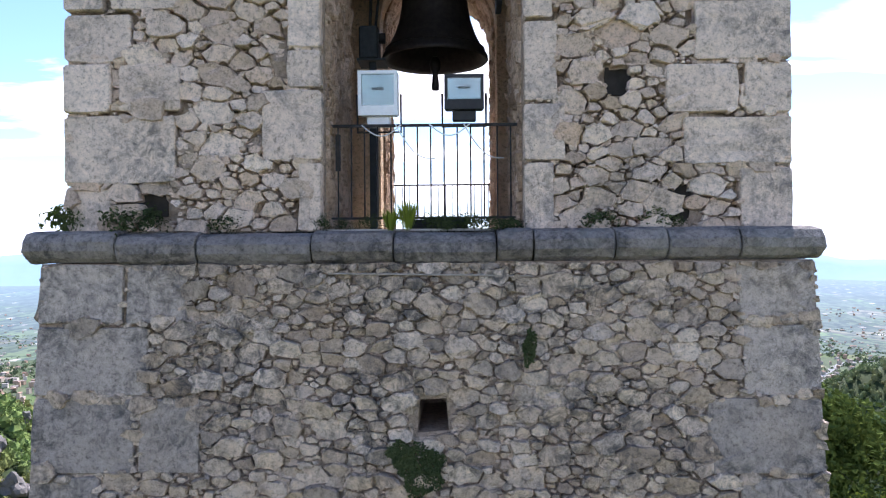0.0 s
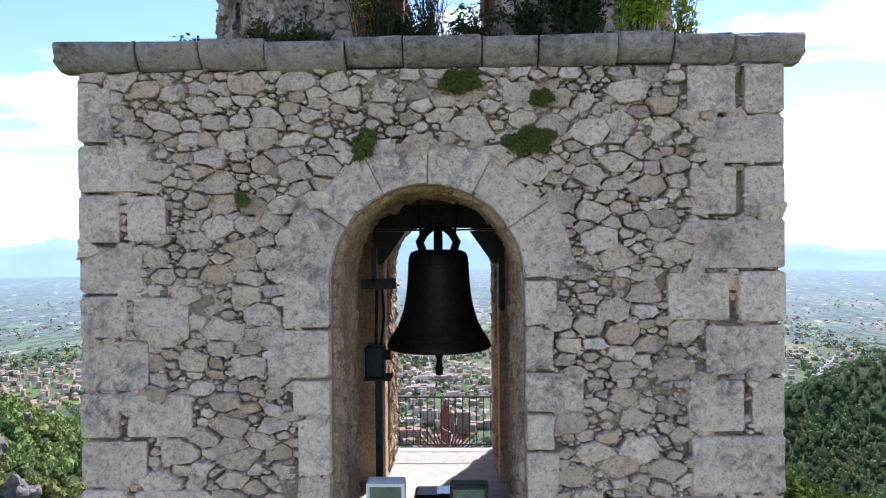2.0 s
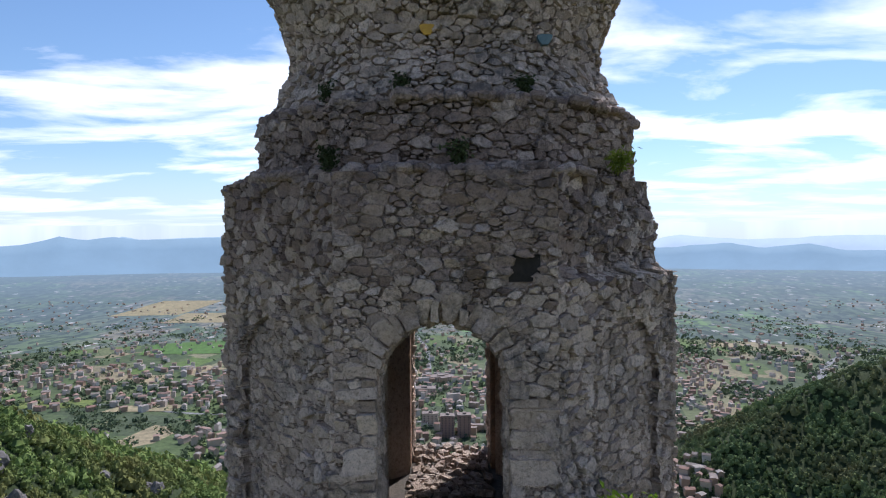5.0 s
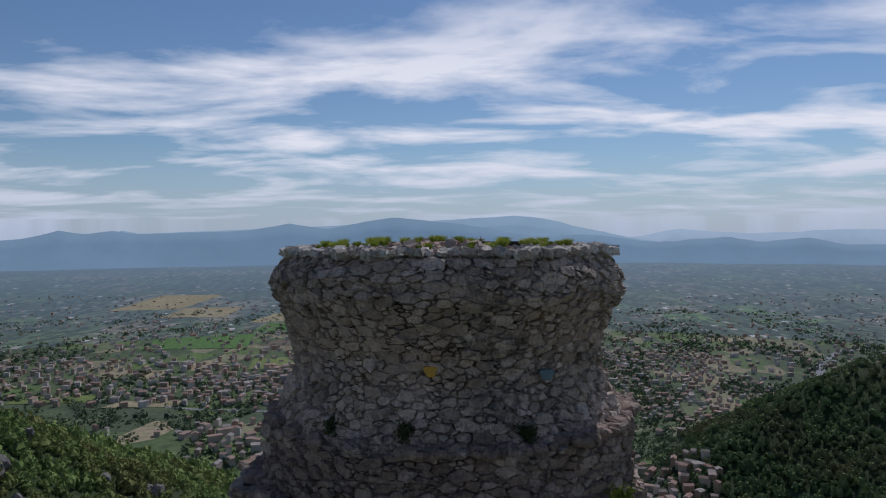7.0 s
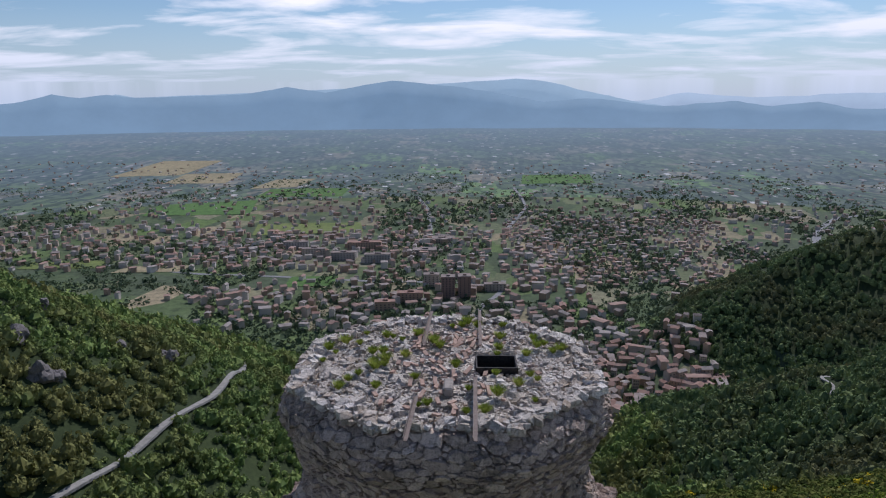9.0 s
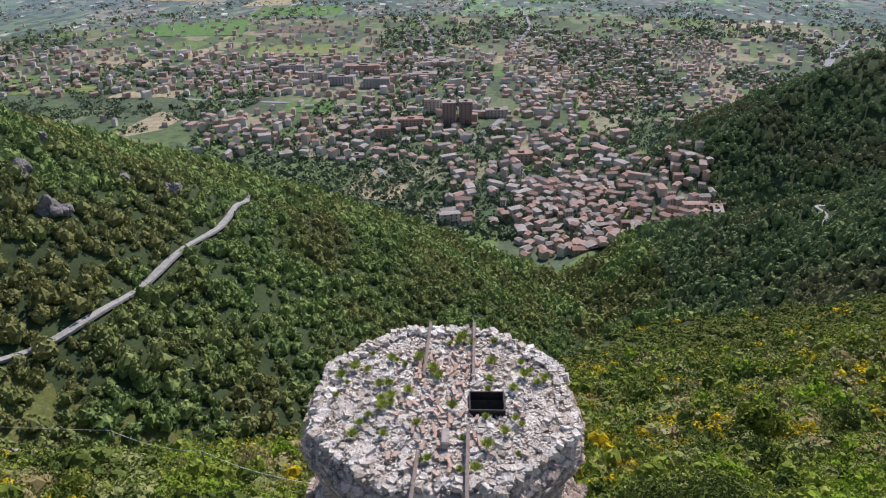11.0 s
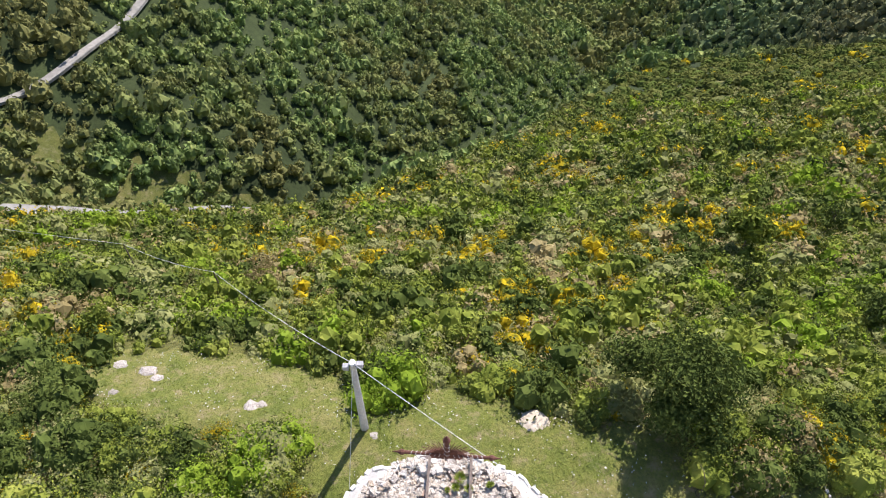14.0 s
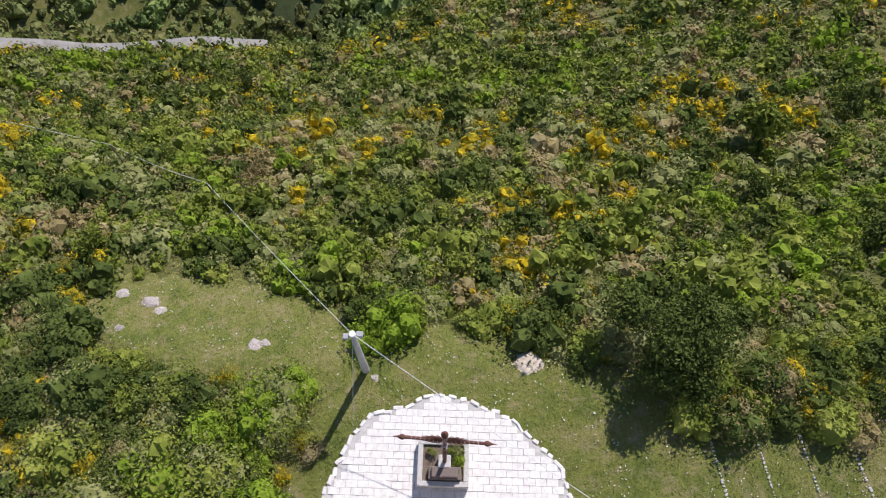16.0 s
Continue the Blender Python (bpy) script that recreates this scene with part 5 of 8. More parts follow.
for k, (w_ob, a, b, front_diag) in diag.items():
    mid_y = (a[1] + b[1]) / 2
    if mid_y > YC + 0.5:
        continue
    worn = (a[0] + b[0]) / 2 > OCT_X + 0.3

    def worn_place(pl):
        def g(u, v, h):
            p = pl(u, v, h)
            if worn and v > 8.72:
                s = 0.93 - 0.045 * (v - 8.72) / 1.03 + 0.012 * math.sin(9 * v)
                return (OCT_X + (p[0] - OCT_X) * s, YC + (p[1] - YC) * (1 - (1 - s) * 0.3), p[2])
            return p
        return g
    place, ln = along(a, b)
    place = worn_place(place)
    if front_diag:
        nz = 7.75
        n0, n1 = (0.30, 1.55) if a[0] < OCT_X else (ln - 1.55, ln - 0.30)
        niche = lambda u, v, m=0.0: in_arch(u, v, n0, n1, nz - 0.1, m)
        cs = rubble_cells(0, ln, OZ0 + 0.02, OZ1, O_SIZES, lambda u, v: niche(u, v, -0.02), chips=False)
        keep = lambda c: not any(niche(p[0], p[1], -0.03) for p in c[3])
        place0 = worn_place(along(a, b, 0.06)[0])
        lay_stones(w_ob, cs, place0, 0.085, M_DRUM, single=120, gap=0.007, keep=keep, upper=(8.75, M_NECK))
        cs = rubble_cells(n0, n1, OZ0 + 0.02, nz + 0.6, O_SIZES, lambda u, v: not niche(u, v, 0.02), chips=False)
        place1 = worn_place(along(a, b, 0.14)[0])
        lay_stones(w_ob, cs, place1, 0.045, M_DRUM, single=100, gap=0.006)
        mortar_bed(w_ob, 0.0, ln, OZ0 + 0.02, OZ1, place0, lambda u, v: niche(u, v, 0.0), -0.03, 0.06, 0.04, mat=M_DRUM)
        mortar_bed(w_ob, n0, n1, OZ0 + 0.02, nz + 0.6, place1, lambda u, v: not niche(u, v, 0.03), -0.06, 0.02, 0.04, mat=M_DRUM)
    else:
        cs = rubble_cells(0, ln, OZ0 + 0.02, OZ1, O_SIZES, lambda u, v: False, chips=False)
        lay_stones(w_ob, cs, place, 0.05, M_DRUM, single=30, gap=0.006)


# -- stepped and flaring top --
RING_X = -0.09                            # the upper rings sit a little off the octagon's axis


def ring_wall(name, levels, label, sizes, mat, proud=0.06, single=280, cap=True):
    """levels: (z, width). An eight-sided ring, faced all round with rubble."""
    b = Build()
    n = 8
    v = []
    for z, w in levels:
        v += [(x + RING_X - OCT_X, y, z) for x, y in octagon(w - 0.16)]
    f = [(i * n + k, i * n + (k + 1) % n, (i + 1) * n + (k + 1) % n, (i + 1) * n + k) for i in range(len(levels) - 1) for k in range(n)]
    if cap:
        f += [tuple(range((len(levels) - 1) * n, len(levels) * n))]
    b.add(v, f)
    root = tower_part(name, b.mesh(name, M_MORTAR), label)
    zs = [l[0] for l in levels]
    ws = [l[1] for l in levels]
    wm = max(ws)
    unit = octagon(1.0)
    unit = [(x - OCT_X, y - YC) for x, y in unit]
    peri = [0]
    for k in range(n):
        p, q = unit[k], unit[(k + 1) % n]
        peri.append(peri[-1] + math.hypot(q[0] - p[0], q[1] - p[1]) * wm)

    def place(u, v_, h):
        u = u % peri[-1]
        k = min(n - 1, int(u / peri[1]))
        t = (u - peri[k]) / (peri[k + 1] - peri[k])
        p, q = unit[k], unit[(k + 1) % n]
        w = np.interp(v_, zs, ws)
        x, y = p[0] + (q[0] - p[0]) * t, p[1] + (q[1] - p[1]) * t
        rr = math.hypot(x, y)
        s = w + 2 * h
        rr2 = 0.5 * rr + 0.5 * 0.515
        return (RING_X + x / rr * rr2 * s, YC + y / rr * rr2 * s, v_)
    cs = rubble_cells(0, peri[-1], zs[0], zs[-1], sizes, lambda u, v_: False, 2.0, chips=False)
    facing = []
    for c in cs:
        p = place(c[0], c[1], 0)
        if p[1] < YC + 0.4:
            facing.append((p[1], c))
    lay_stones(root, [c for _, c in facing], place, proud, mat, single=single, gap=0.006)
    mortar_bed(root, 0, peri[-1], zs[0], zs[-1], place, lambda u, v_: place(u, v_, 0)[1] > YC + 0.3, -0.07, 0.025, 0.04, mat=mat)
    return root


R_SIZES = 0.011
ring_wall("lower_step", [(9.70, 4.42), (10.48, 4.40)], "stepped ring of dark rubble", R_SIZES, M_NECK)
ring_wall("neck", [(10.44, 4.25), (10.75, 3.95), (11.10, 3.66), (11.40, 3.68), (11.75, 3.92), (12.05, 4.20), (12.25, 4.16), (12.46, 3.88)], "flaring neck of dark rubble under the ruined top", R_SIZES, M_DRUM, proud=0.07, cap=False)
for z_, w_ in ((9.76, 4.75), (10.50, 4.2)):
    bl = Build()
    for _ in range(170):
        a = rng.uniform(-math.pi, 0.1)
        r = w_ / 2 * rng.uniform(0.97, 1.10)
        if z_ < 10 and r * math.cos(a) > 1.5:
            continue
        s = rng.uniform(0.05, 0.13)
        m = pose(OCT_X + r * math.cos(a), YC + r * math.sin(a), z_ + s * 0.1, *rng.uniform(-20, 20, 2), rng.uniform(0, 360))
        bl.box(-s, s, -s * 0.8, s * 0.8, -s * 0.5, s * 0.5, m, bev=s * 0.28)
    tower_part("step_rubble", bl.mesh("step_rubble", M_NECK), "loose stones along the step")["kind"] = "stuff"
for nm, mt, u, z_, r_, lab in (("ochre_patch", M_OCHREPAINT, -0.235, 11.27, 0.07, "ochre paint patch"), ("blue_patch", M_BLUEPAINT, 1.0, 11.2, 0.07, "faded blue paint patch")):
    y_ = YC - 1.83 - 0.10 + max(0, (u - 0.7)) * 0.6
    b_ = Build()
    pts = [(u + r_ * (1 + 0.35 * math.sin(3 * a)) * math.cos(a), y_, z_ + r_ * 1.1 * (1 + 0.3 * math.cos(2 * a)) * math.sin(a)) for a in np.linspace(0, 2 * math.pi, 13)[:-1]]
    b_.add(pts + [(p[0], p[1] + 0.08, p[2]) for p in pts], [tuple(range(12))] + [(k, k + 12, (k + 1) % 12 + 12, (k + 1) % 12) for k in range(12)])
    tower_part(nm, b_.mesh(nm, mt), lab)

# ---- bells, lamps and rails in the arch ----
def thing(name, x, y, z, label, category, group="", kind=""):
    ob = tagged(new(name), label, category, group, kind)
    ob.location = (x, y, z)
    return ob


def put(name, build, mat, owner, label="", smooth=False):
    """A part built in world places, hung under its thing."""
    me = build.mesh(name, mat, smooth)
    root = owner
    off = Vector((0, 0, 0))
    while root is not None:
        off += root.location
        root = root.parent
    me.transform(Matrix.Translation(-off))
    return part(name, me, owner, label)


BX, BY = -0.145, 3.0
bell = thing("church_bell", BX, BY, 3.45, "large dark bronze church bell hanging from a steel beam", "bell")
prof = [(0.30, 3.41), (0.36, 3.38), (0.385, 3.32), (0.395, 3.20), (0.405, 3.0), (0.425, 2.82), (0.46, 2.64), (0.515, 2.48), (0.575, 2.36), (0.64, 2.26), (0.672, 2.20), (0.675, 2.165), (0.66, 2.15), (0.60, 2.19), (0.53, 2.34), (0.42, 2.6), (0.37, 3.0), (0.34, 3.3), (0.05, 3.35)]
put("body", Build().lathe([(0.02, 3.42), (0.2, 3.42)] + prof, (BX, BY), 48), M_BRONZE, bell, smooth=True)
for z_, r_ in ((2.29, 0.628), (3.24, 0.395)):
    put("moulding", Build().tube([(BX + r_ * math.cos(a), BY + r_ * math.sin(a), z_) for a in np.linspace(0, 2 * math.pi, 49)], 0.008, 6), M_BRONZE, bell)
put("clapper", Build().tube([(BX, BY, 3.3), (BX, BY, 2.22)], 0.03, 8).lathe([(0.0, 2.22), (0.05, 2.2), (0.075, 2.12), (0.06, 2.05), (0.035, 2.0), (0.05, 1.84), (0.045, 1.79), (0.0, 1.78)], (BX, BY), 16), M_BRONZE, bell, "round-ended iron clapper", True)
for a in np.radians([0, 90, 180, 270]):
    cx, cy = math.cos(a), math.sin(a)
    put("crown_loop", Build().tube([(BX + 0.20 * cx, BY + 0.12 * cy, 3.40), (BX + 0.24 * cx, BY + 0.14 * cy, 3.52), (BX + 0.17 * cx, BY + 0.10 * cy, 3.64), (BX + 0.05 * cx, BY + 0.03 * cy, 3.74)], 0.055, 8), M_BRONZE, bell)
bell.location.z += 0.045
beam = thing("bell_beam", BX, BY, 3.75, "dark green steel beam carrying the bell across the vault", "beam")
put("web", Build().box(-1.995, 1.745, BY - 0.012, BY + 0.012, 3.74, 4.03), M_STEEL, beam)
for z_ in (3.72, 4.03):
    put("flange", Build().box(-1.995, 1.745, BY - 0.09, BY + 0.09, z_ - 0.012, z_ + 0.012), M_STEEL, beam)
for sx, xa in ((-1, -0.98), (1, 0.68)):
    put("gusset", Build().add([(xa, BY - 0.1 + d, 3.70) for d in (0, 0.02)] + [(xa - sx * 0.42, BY - 0.1 + d, 3.70) for d in (0, 0.02)] + [(xa - sx * 0.12, BY - 0.1 + d, 3.28) for d in (0, 0.02)] + [(xa, BY - 0.1 + d, 3.28) for d in (0, 0.02)], [(0, 2, 4, 6), (1, 7, 5, 3), (0, 1, 3, 2), (2, 3, 5, 4), (4, 5, 7, 6), (6, 7, 1, 0)]), M_STEEL, beam, "triangular steel plate")
for dx in (-0.26, 0.26):
    put("strap", Build().tube([(BX + dx * 0.8, BY - 0.13, 3.55), (BX + dx, BY - 0.13, 4.10), (BX + dx, BY + 0.13, 4.10), (BX + dx * 0.8, BY + 0.13, 3.55)], 0.018, 6), M_IRON, beam, "iron strap")
side_plate = thing("hanging_plate", 0.70, BY - 0.4, 3.1, "dark rusted plate hanging beside the bell", "plate")
put("sheet", Build().box(0.61, 0.68, BY - 0.55, BY - 0.2, 2.72, 3.75, bev=0.008), M_IRON, side_plate)

post = thing("motor_post", -0.83, 2.1, -0.02, "dark steel post with the bell's striking motor", "post")
put("pole", Build().box(-0.87, -0.79, 2.06, 2.14, -0.02, 2.35, bev=0.008), M_STEEL, post)
put("motor_box", Build().box(-0.98, -0.76, 2.0, 2.32, 1.98, 2.36, bev=0.02), M_STEEL, post, "black motor housing")
put("motor_knob", Build().tube([(-0.76, 2.12, 2.24), (-0.69, 2.12, 2.24)], 0.06, 12), M_IRON, post)
put("tray", Build().box(-1.0, -0.68, 1.98, 2.36, 1.955, 1.98), M_STEEL, post)
put("arm", Build().box(-1.02, -0.62, 2.06, 2.16, 3.02, 3.14).box(-0.90, -0.84, 2.06, 2.16, 3.1, 3.5), M_STEEL, post)
put("linkage", Build().tube([(-0.80, 2.1, 2.35), (-0.76, 2.1, 2.7), (-0.78, 2.1, 3.05)], 0.016, 6).tube([(-0.86, 2.1, 2.35), (-0.84, 2.1, 3.05)], 0.02, 6), M_IRON, post)


def railing(name, y, x0, x1, z1, count, label, mid=None):
    ob = thing(name, (x0 + x1) / 2, y, -0.02, label, "railing")
    put("top_rail", Build().box(x0, x1, y - 0.012, y + 0.012, z1 - 0.012, z1 + 0.012), M_IRON, ob)
    put("bottom_rail", Build().box(x0, x1, y - 0.01, y + 0.01, 0.07, 0.09), M_IRON, ob)
    for k in range(count):
        x = x0 + (x1 - x0) * (k + 0.5) / count
        put("bar", Build().tube([(x, y, 0.07 if mid is None else 0.0), (x, y, z1)], 0.0075, 6), M_IRON, ob)
    return ob


railing("front_railing", 0.20, ARCH_L + 0.032, ARCH_R - 0.032, 0.895, 14, "low black iron railing across the front arch")
railing("back_railing", 5.94, ARCH_L + 0.002, ARCH_R - 0.002, 0.90, 14, "low black iron railing across the back arch")
put("gate_latch", Build().box(-0.93, -0.89, 0.18, 0.22, 0.5, 0.82), M_IRON, bpy.data.objects["front_railing"])


def floodlight(x0, x1, z0, z1, y, tilt, casing, label):
    cx, cz = (x0 + x1) / 2, (z0 + z1) / 2
    ob = tagged(new("floodlight"), label, "floodlight", "floodlights on the railing")
    ob.matrix_world = pose(cx, y, cz, tilt, 0, 0)
    w, h = (x1 - x0) / 2, (z1 - z0) / 2

    def sub(name, bld, mat, lab=""):
        return part(name, bld.mesh(name, mat), ob, lab)
    sub("casing", Build().box(-w, w, 0.02, 0.16, -h, h, bev=0.015), casing)
    fr = Build()
    for a in ((-w, w, -h, -h + 0.085), (-w, w, h - 0.03, h), (-w, -w + 0.03, -h + 0.085, h - 0.03), (w - 0.03, w, -h + 0.085, h - 0.03)):
        fr.box(a[0], a[1], -0.015, 0.018, a[2], a[3])
    sub("front_frame", fr, casing)
    sub("reflector", Build().box(-w + 0.03, w - 0.03, 0.012, 0.019, -h + 0.085, h - 0.03), M_REFLECTOR, "silvery reflector")
    sub("bulb", Build().tube([(-w * 0.3, 0.0, 0.04), (w * 0.3, 0.0, 0.04)], 0.012, 8), M_REFLECTOR, "tube-shaped bulb")
    sub("pane", Build().box(-w + 0.03, w - 0.03, -0.012, -0.008, -h + 0.085, h - 0.03), M_GLASS, "clear glass pane").visible_shadow = False
    sub("ballast_box", Build().box(-w * 0.6, w * 0.6, 0.03, 0.13, -h - 0.10, -h - 0.004, bev=0.01), M_BLACK if casing is M_BLACK else casing)
    sub("bracket", Build().tube([(-w - 0.02, 0.09, 0), (-w - 0.02, 0.09, -h - 0.14), (w + 0.02, 0.09, -h - 0.14), (w + 0.02, 0.09, 0)], 0.012, 6), M_IRON)
    return ob


floodlight(-0.73, -0.38, 0.99, 1.38, 0.20, 4, M_WHITE, "white floodlight fixed on the iron railing")
floodlight(0.03, 0.38, 1.04, 1.345, 0.22, 2, M_BLACK, "black floodlight fixed on the iron railing")
box = thing("floor_lamp_box", -0.1, 3.3, -0.02, "black lamp housing lying on the belfry floor", "lamp box")
put("housing", Build().box(-0.5, 0.26, 3.15, 3.55, -0.02, 0.2, bev=0.03), M_BLACK, box)
put("lens", Build().box(-0.2, 0.22, 3.2, 3.5, 0.203, 0.212), M_REFLECTOR, box, "glass lens facing up")
for k in range(4):
    p0 = Vector((-0.7 + 0.3 * k, 0.20, 0.90))
    cb = thing("cable", p0.x, p0.y, p0.z, "thin pale electric cable looped on the railing", "cable", "loose cables on the railing")
    put("wire", Build().tube([(p0.x + t * 0.35, 0.18, 0.90 - 0.10 * math.sin(math.pi * t) - (0.3 * t if k % 2 else 0)) for t in np.linspace(0, 1, 9)], 0.006, 5), M_ROPE, cb)

# ---- rubble, rails and hatch on the ruined top ----
TOPZ = 12.46
octo = [(x + RING_X - OCT_X, y) for x, y in octagon(3.84)]


def inside_top(x, y, w=3.84):
    dx, dy = abs(x - RING_X), abs(y - YC)
    return dx < w / 2 and dy < w / 2 and dx + dy < w / 2 * 1.4142


def chunk(s, gen):
    """An angular broken stone: a box with pushed corners."""
    v = [Vector((sx * gen.uniform(0.55, 1), sy * gen.uniform(0.5, 0.9), sz * gen.uniform(0.35, 0.7))) * s for sz in (-1, 1) for sx, sy in ((-1, -1), (1, -1), (1, 1), (-1, 1))]
    v += [Vector((gen.normal(0, 0.2) * s, gen.normal(0, 0.2) * s, gen.uniform(0.45, 0.66) * s))]
    return v, [(3, 2, 1, 0), (0, 1, 5, 4), (1, 2, 6, 5), (2, 3, 7, 6), (3, 0, 4, 7), (4, 5, 8), (5, 6, 8), (6, 7, 8), (7, 4, 8)]


top_z = lambda x, y: TOPZ + 0.10 - 0.02 * ((x - OCT_X) ** 2 + (y - YC) ** 2)
HATCH = (0.34, 0.85, 2.63, 3.06)
pieces, rest = [], Build()
gen = np.random.default_rng(21)
plate = Build()
for cuts in (((0, 1, HATCH[2]),), ((0, -1, -HATCH[3]),), ((0, -1, -HATCH[2]), (0, 1, HATCH[3]), (1, 0, HATCH[0])), ((0, -1, -HATCH[2]), (0, 1, HATCH[3]), (-1, 0, -HATCH[1]))):
    poly = list(octo)
    for nx, ny, c in cuts:
        poly = clip_cell(poly, nx, ny, c)
    plate.add([(x, y, TOPZ) for x, y in poly], [tuple(range(len(poly)))])
plate.add([(x, y, z) for z in (TOPZ - 0.08, TOPZ) for x, y in octo], [(k, (k + 1) % 8, 8 + (k + 1) % 8, 8 + k) for k in range(8)])
rubble_top = tagged(new("rubble_top", plate.mesh("rubble_top", M_MORTAR)), "flat ruined top strewn with bleached broken stones and tile", "rubble")
bed_v, bed_f = [], []
for i in range(84):
    for j in range(84):
        x, y = RING_X - 1.95 + 0.047 * i, YC - 1.95 + 0.047 * j
        bed_v.append((x, y, top_z(x, y) - 0.035 + 0.05 * noise.noise(Vector((x * 3, y * 3, 7.0))) + 0.035 * noise.noise(Vector((x * 11, y * 11, 2.0)))))
for i in range(83):
    for j in range(83):
        q = [i * 84 + j, (i + 1) * 84 + j, (i + 1) * 84 + j + 1, i * 84 + j + 1]
        if all(inside_top(bed_v[k][0], bed_v[k][1], 3.8) and not (HATCH[0] - 0.03 < bed_v[k][0] < HATCH[1] + 0.03 and HATCH[2] - 0.03 < bed_v[k][1] < HATCH[3] + 0.03) for k in q):
            bed_f.append(q)
part("lime_bed", fast_mesh("lime_bed", bed_v, bed_f, M_TOPSTONE, smooth=True), rubble_top, "crumbling lime and earth between the stones", "stuff")
for k in range(8500):
    x, y = gen.uniform(-2.1, 2.0), gen.uniform(1.0, 5.1)
    if not inside_top(x, y, 4.05) or (HATCH[0] - 0.04 < x < HATCH[1] + 0.04 and HATCH[2] - 0.04 < y < HATCH[3] + 0.04):
        continue
    edge = not inside_top(x, y, 3.55)
    s = gen.uniform(0.012, 0.034) if gen.random() < 0.955 else gen.uniform(0.04, 0.09)
    if edge and gen.random() < 0.22:
        s = gen.uniform(0.04, 0.09)
    v, f = chunk(s, gen)
    m = pose(x, y, top_z(x, y) - 0.02 + (0.05 if edge else 0), *gen.uniform(-25, 25, 2), gen.uniform(0, 360))
    v = [m @ p for p in v]
    if s > 0.075 and len(pieces) < 220:
        pieces.append((v, f))
    else:
        rest.add(v, f)
for v, f in pieces:
    part("broken_stone", py_mesh("broken_stone", v, f, M_TOPSTONE), rubble_top)
part("small_rubble", rest.mesh("small_rubble", M_TOPSTONE), rubble_top, "small bleached rubble and broken tile", "stuff")
M_TILE = plain_material("broken_red_tile", (0.34, 0.22, 0.16), (0.46, 0.33, 0.26), 9, 0.95, 0, 0.2)
for k in range(120):
    x, y = gen.normal(-0.05, 0.32), gen.normal(3.9, 0.3)
    if k > 40:
        x, y = gen.normal(-0.15, 0.5), gen.normal(2.6, 0.8)
    if not inside_top(x, y, 3.5) or (HATCH[0] - 0.1 < x < HATCH[1] + 0.1 and HATCH[2] - 0.1 < y < HATCH[3] + 0.1):
        continue
    m = pose(x, y, top_z(x, y) + 0.04, *gen.uniform(-20, 20, 2), gen.normal(0, 20))
    tl = gen.uniform(0.03, 0.10)
    t = Build().box(-0.025, 0.025, -tl, tl, -0.012, 0.012, m)
    part("broken_tile", t.mesh("broken_tile", M_TILE), rubble_top)
for x0, y0, y1, label in ((-0.48, 0.60, 1.70, "f"), (0.25, 0.60, 2.26, "f"), (-0.44, 3.5, 5.1, "b"), (0.37, 3.4, 5.1, "b")):
    rl = thing("steel_rail", x0, y0, TOPZ, "weathered steel angle bar lying across the rubble top", "rail", "steel bars on the tower top")
    dx = 0.05 if x0 < 0 else 0.03
    b_ = Build()
    ang_ = math.degrees(math.atan2(-dx, y1 - y0))
    m = pose(x0, y0, TOPZ + 0.13, 1.0, 0, ang_)
    b_.box(0, 0.05, 0, y1 - y0, 0, 0.008, m).box(0, 0.008, 0, y1 - y0, 0.008, 0.05, m)
    put("angle_bar", b_, M_RAIL, rl)
hatch = thing("roof_hatch", 0.6, 2.84, TOPZ, "dark open hatch framed in steel in the rubble top", "hatch")
hb = Build()
for a in ((HATCH[0] - 0.02, HATCH[1] + 0.02, HATCH[2] - 0.02, HATCH[2]), (HATCH[0] - 0.02, HATCH[1] + 0.02, HATCH[3], HATCH[3] + 0.02), (HATCH[0] - 0.02, HATCH[0], HATCH[2], HATCH[3]), (HATCH[1], HATCH[1] + 0.02, HATCH[2], HATCH[3])):
    hb.box(a[0], a[1], a[2], a[3], TOPZ - 0.01, TOPZ + 0.15)
put("frame", hb, M_IRON, hatch)
shaft = Build()
shaft.add([(x, y, z) for z in (TOPZ - 1.9, TOPZ - 0.01) for x, y in ((HATCH[0], HATCH[2]), (HATCH[1], HATCH[2]), (HATCH[1], HATCH[3]), (HATCH[0], HATCH[3]))], [(0, 1, 2, 3), (4, 5, 1, 0), (5, 6, 2, 1), (6, 7, 3, 2), (7, 4, 0, 3)])
put("shaft", shaft, M_SOIL, hatch, "dark walls of the deep shaft")

# ---- plants ----
def cards(points, normals, size, gen, slim=1.0):
    """Leaf blades: one four-cornered blade at each point, turned at random about its normal."""
    n = len(points)
    normals = normals / np.linalg.norm(normals, axis=1, keepdims=True)
    a = np.cross(normals, gen.normal(size=(n, 3)))
    a /= np.linalg.norm(a, axis=1, keepdims=True) + 1e-9
    b = np.cross(normals, a)
    s = np.asarray(size).reshape(-1, 1) * gen.uniform(0.7, 1.3, (n, 1))
    bend = normals * s * 0.25
    v = np.stack([points - a * s, points - b * s * 0.55 * slim + bend, points + a * s, points + b * s * 0.55 * slim + bend], axis=1)
    return v.reshape(-1, 3)


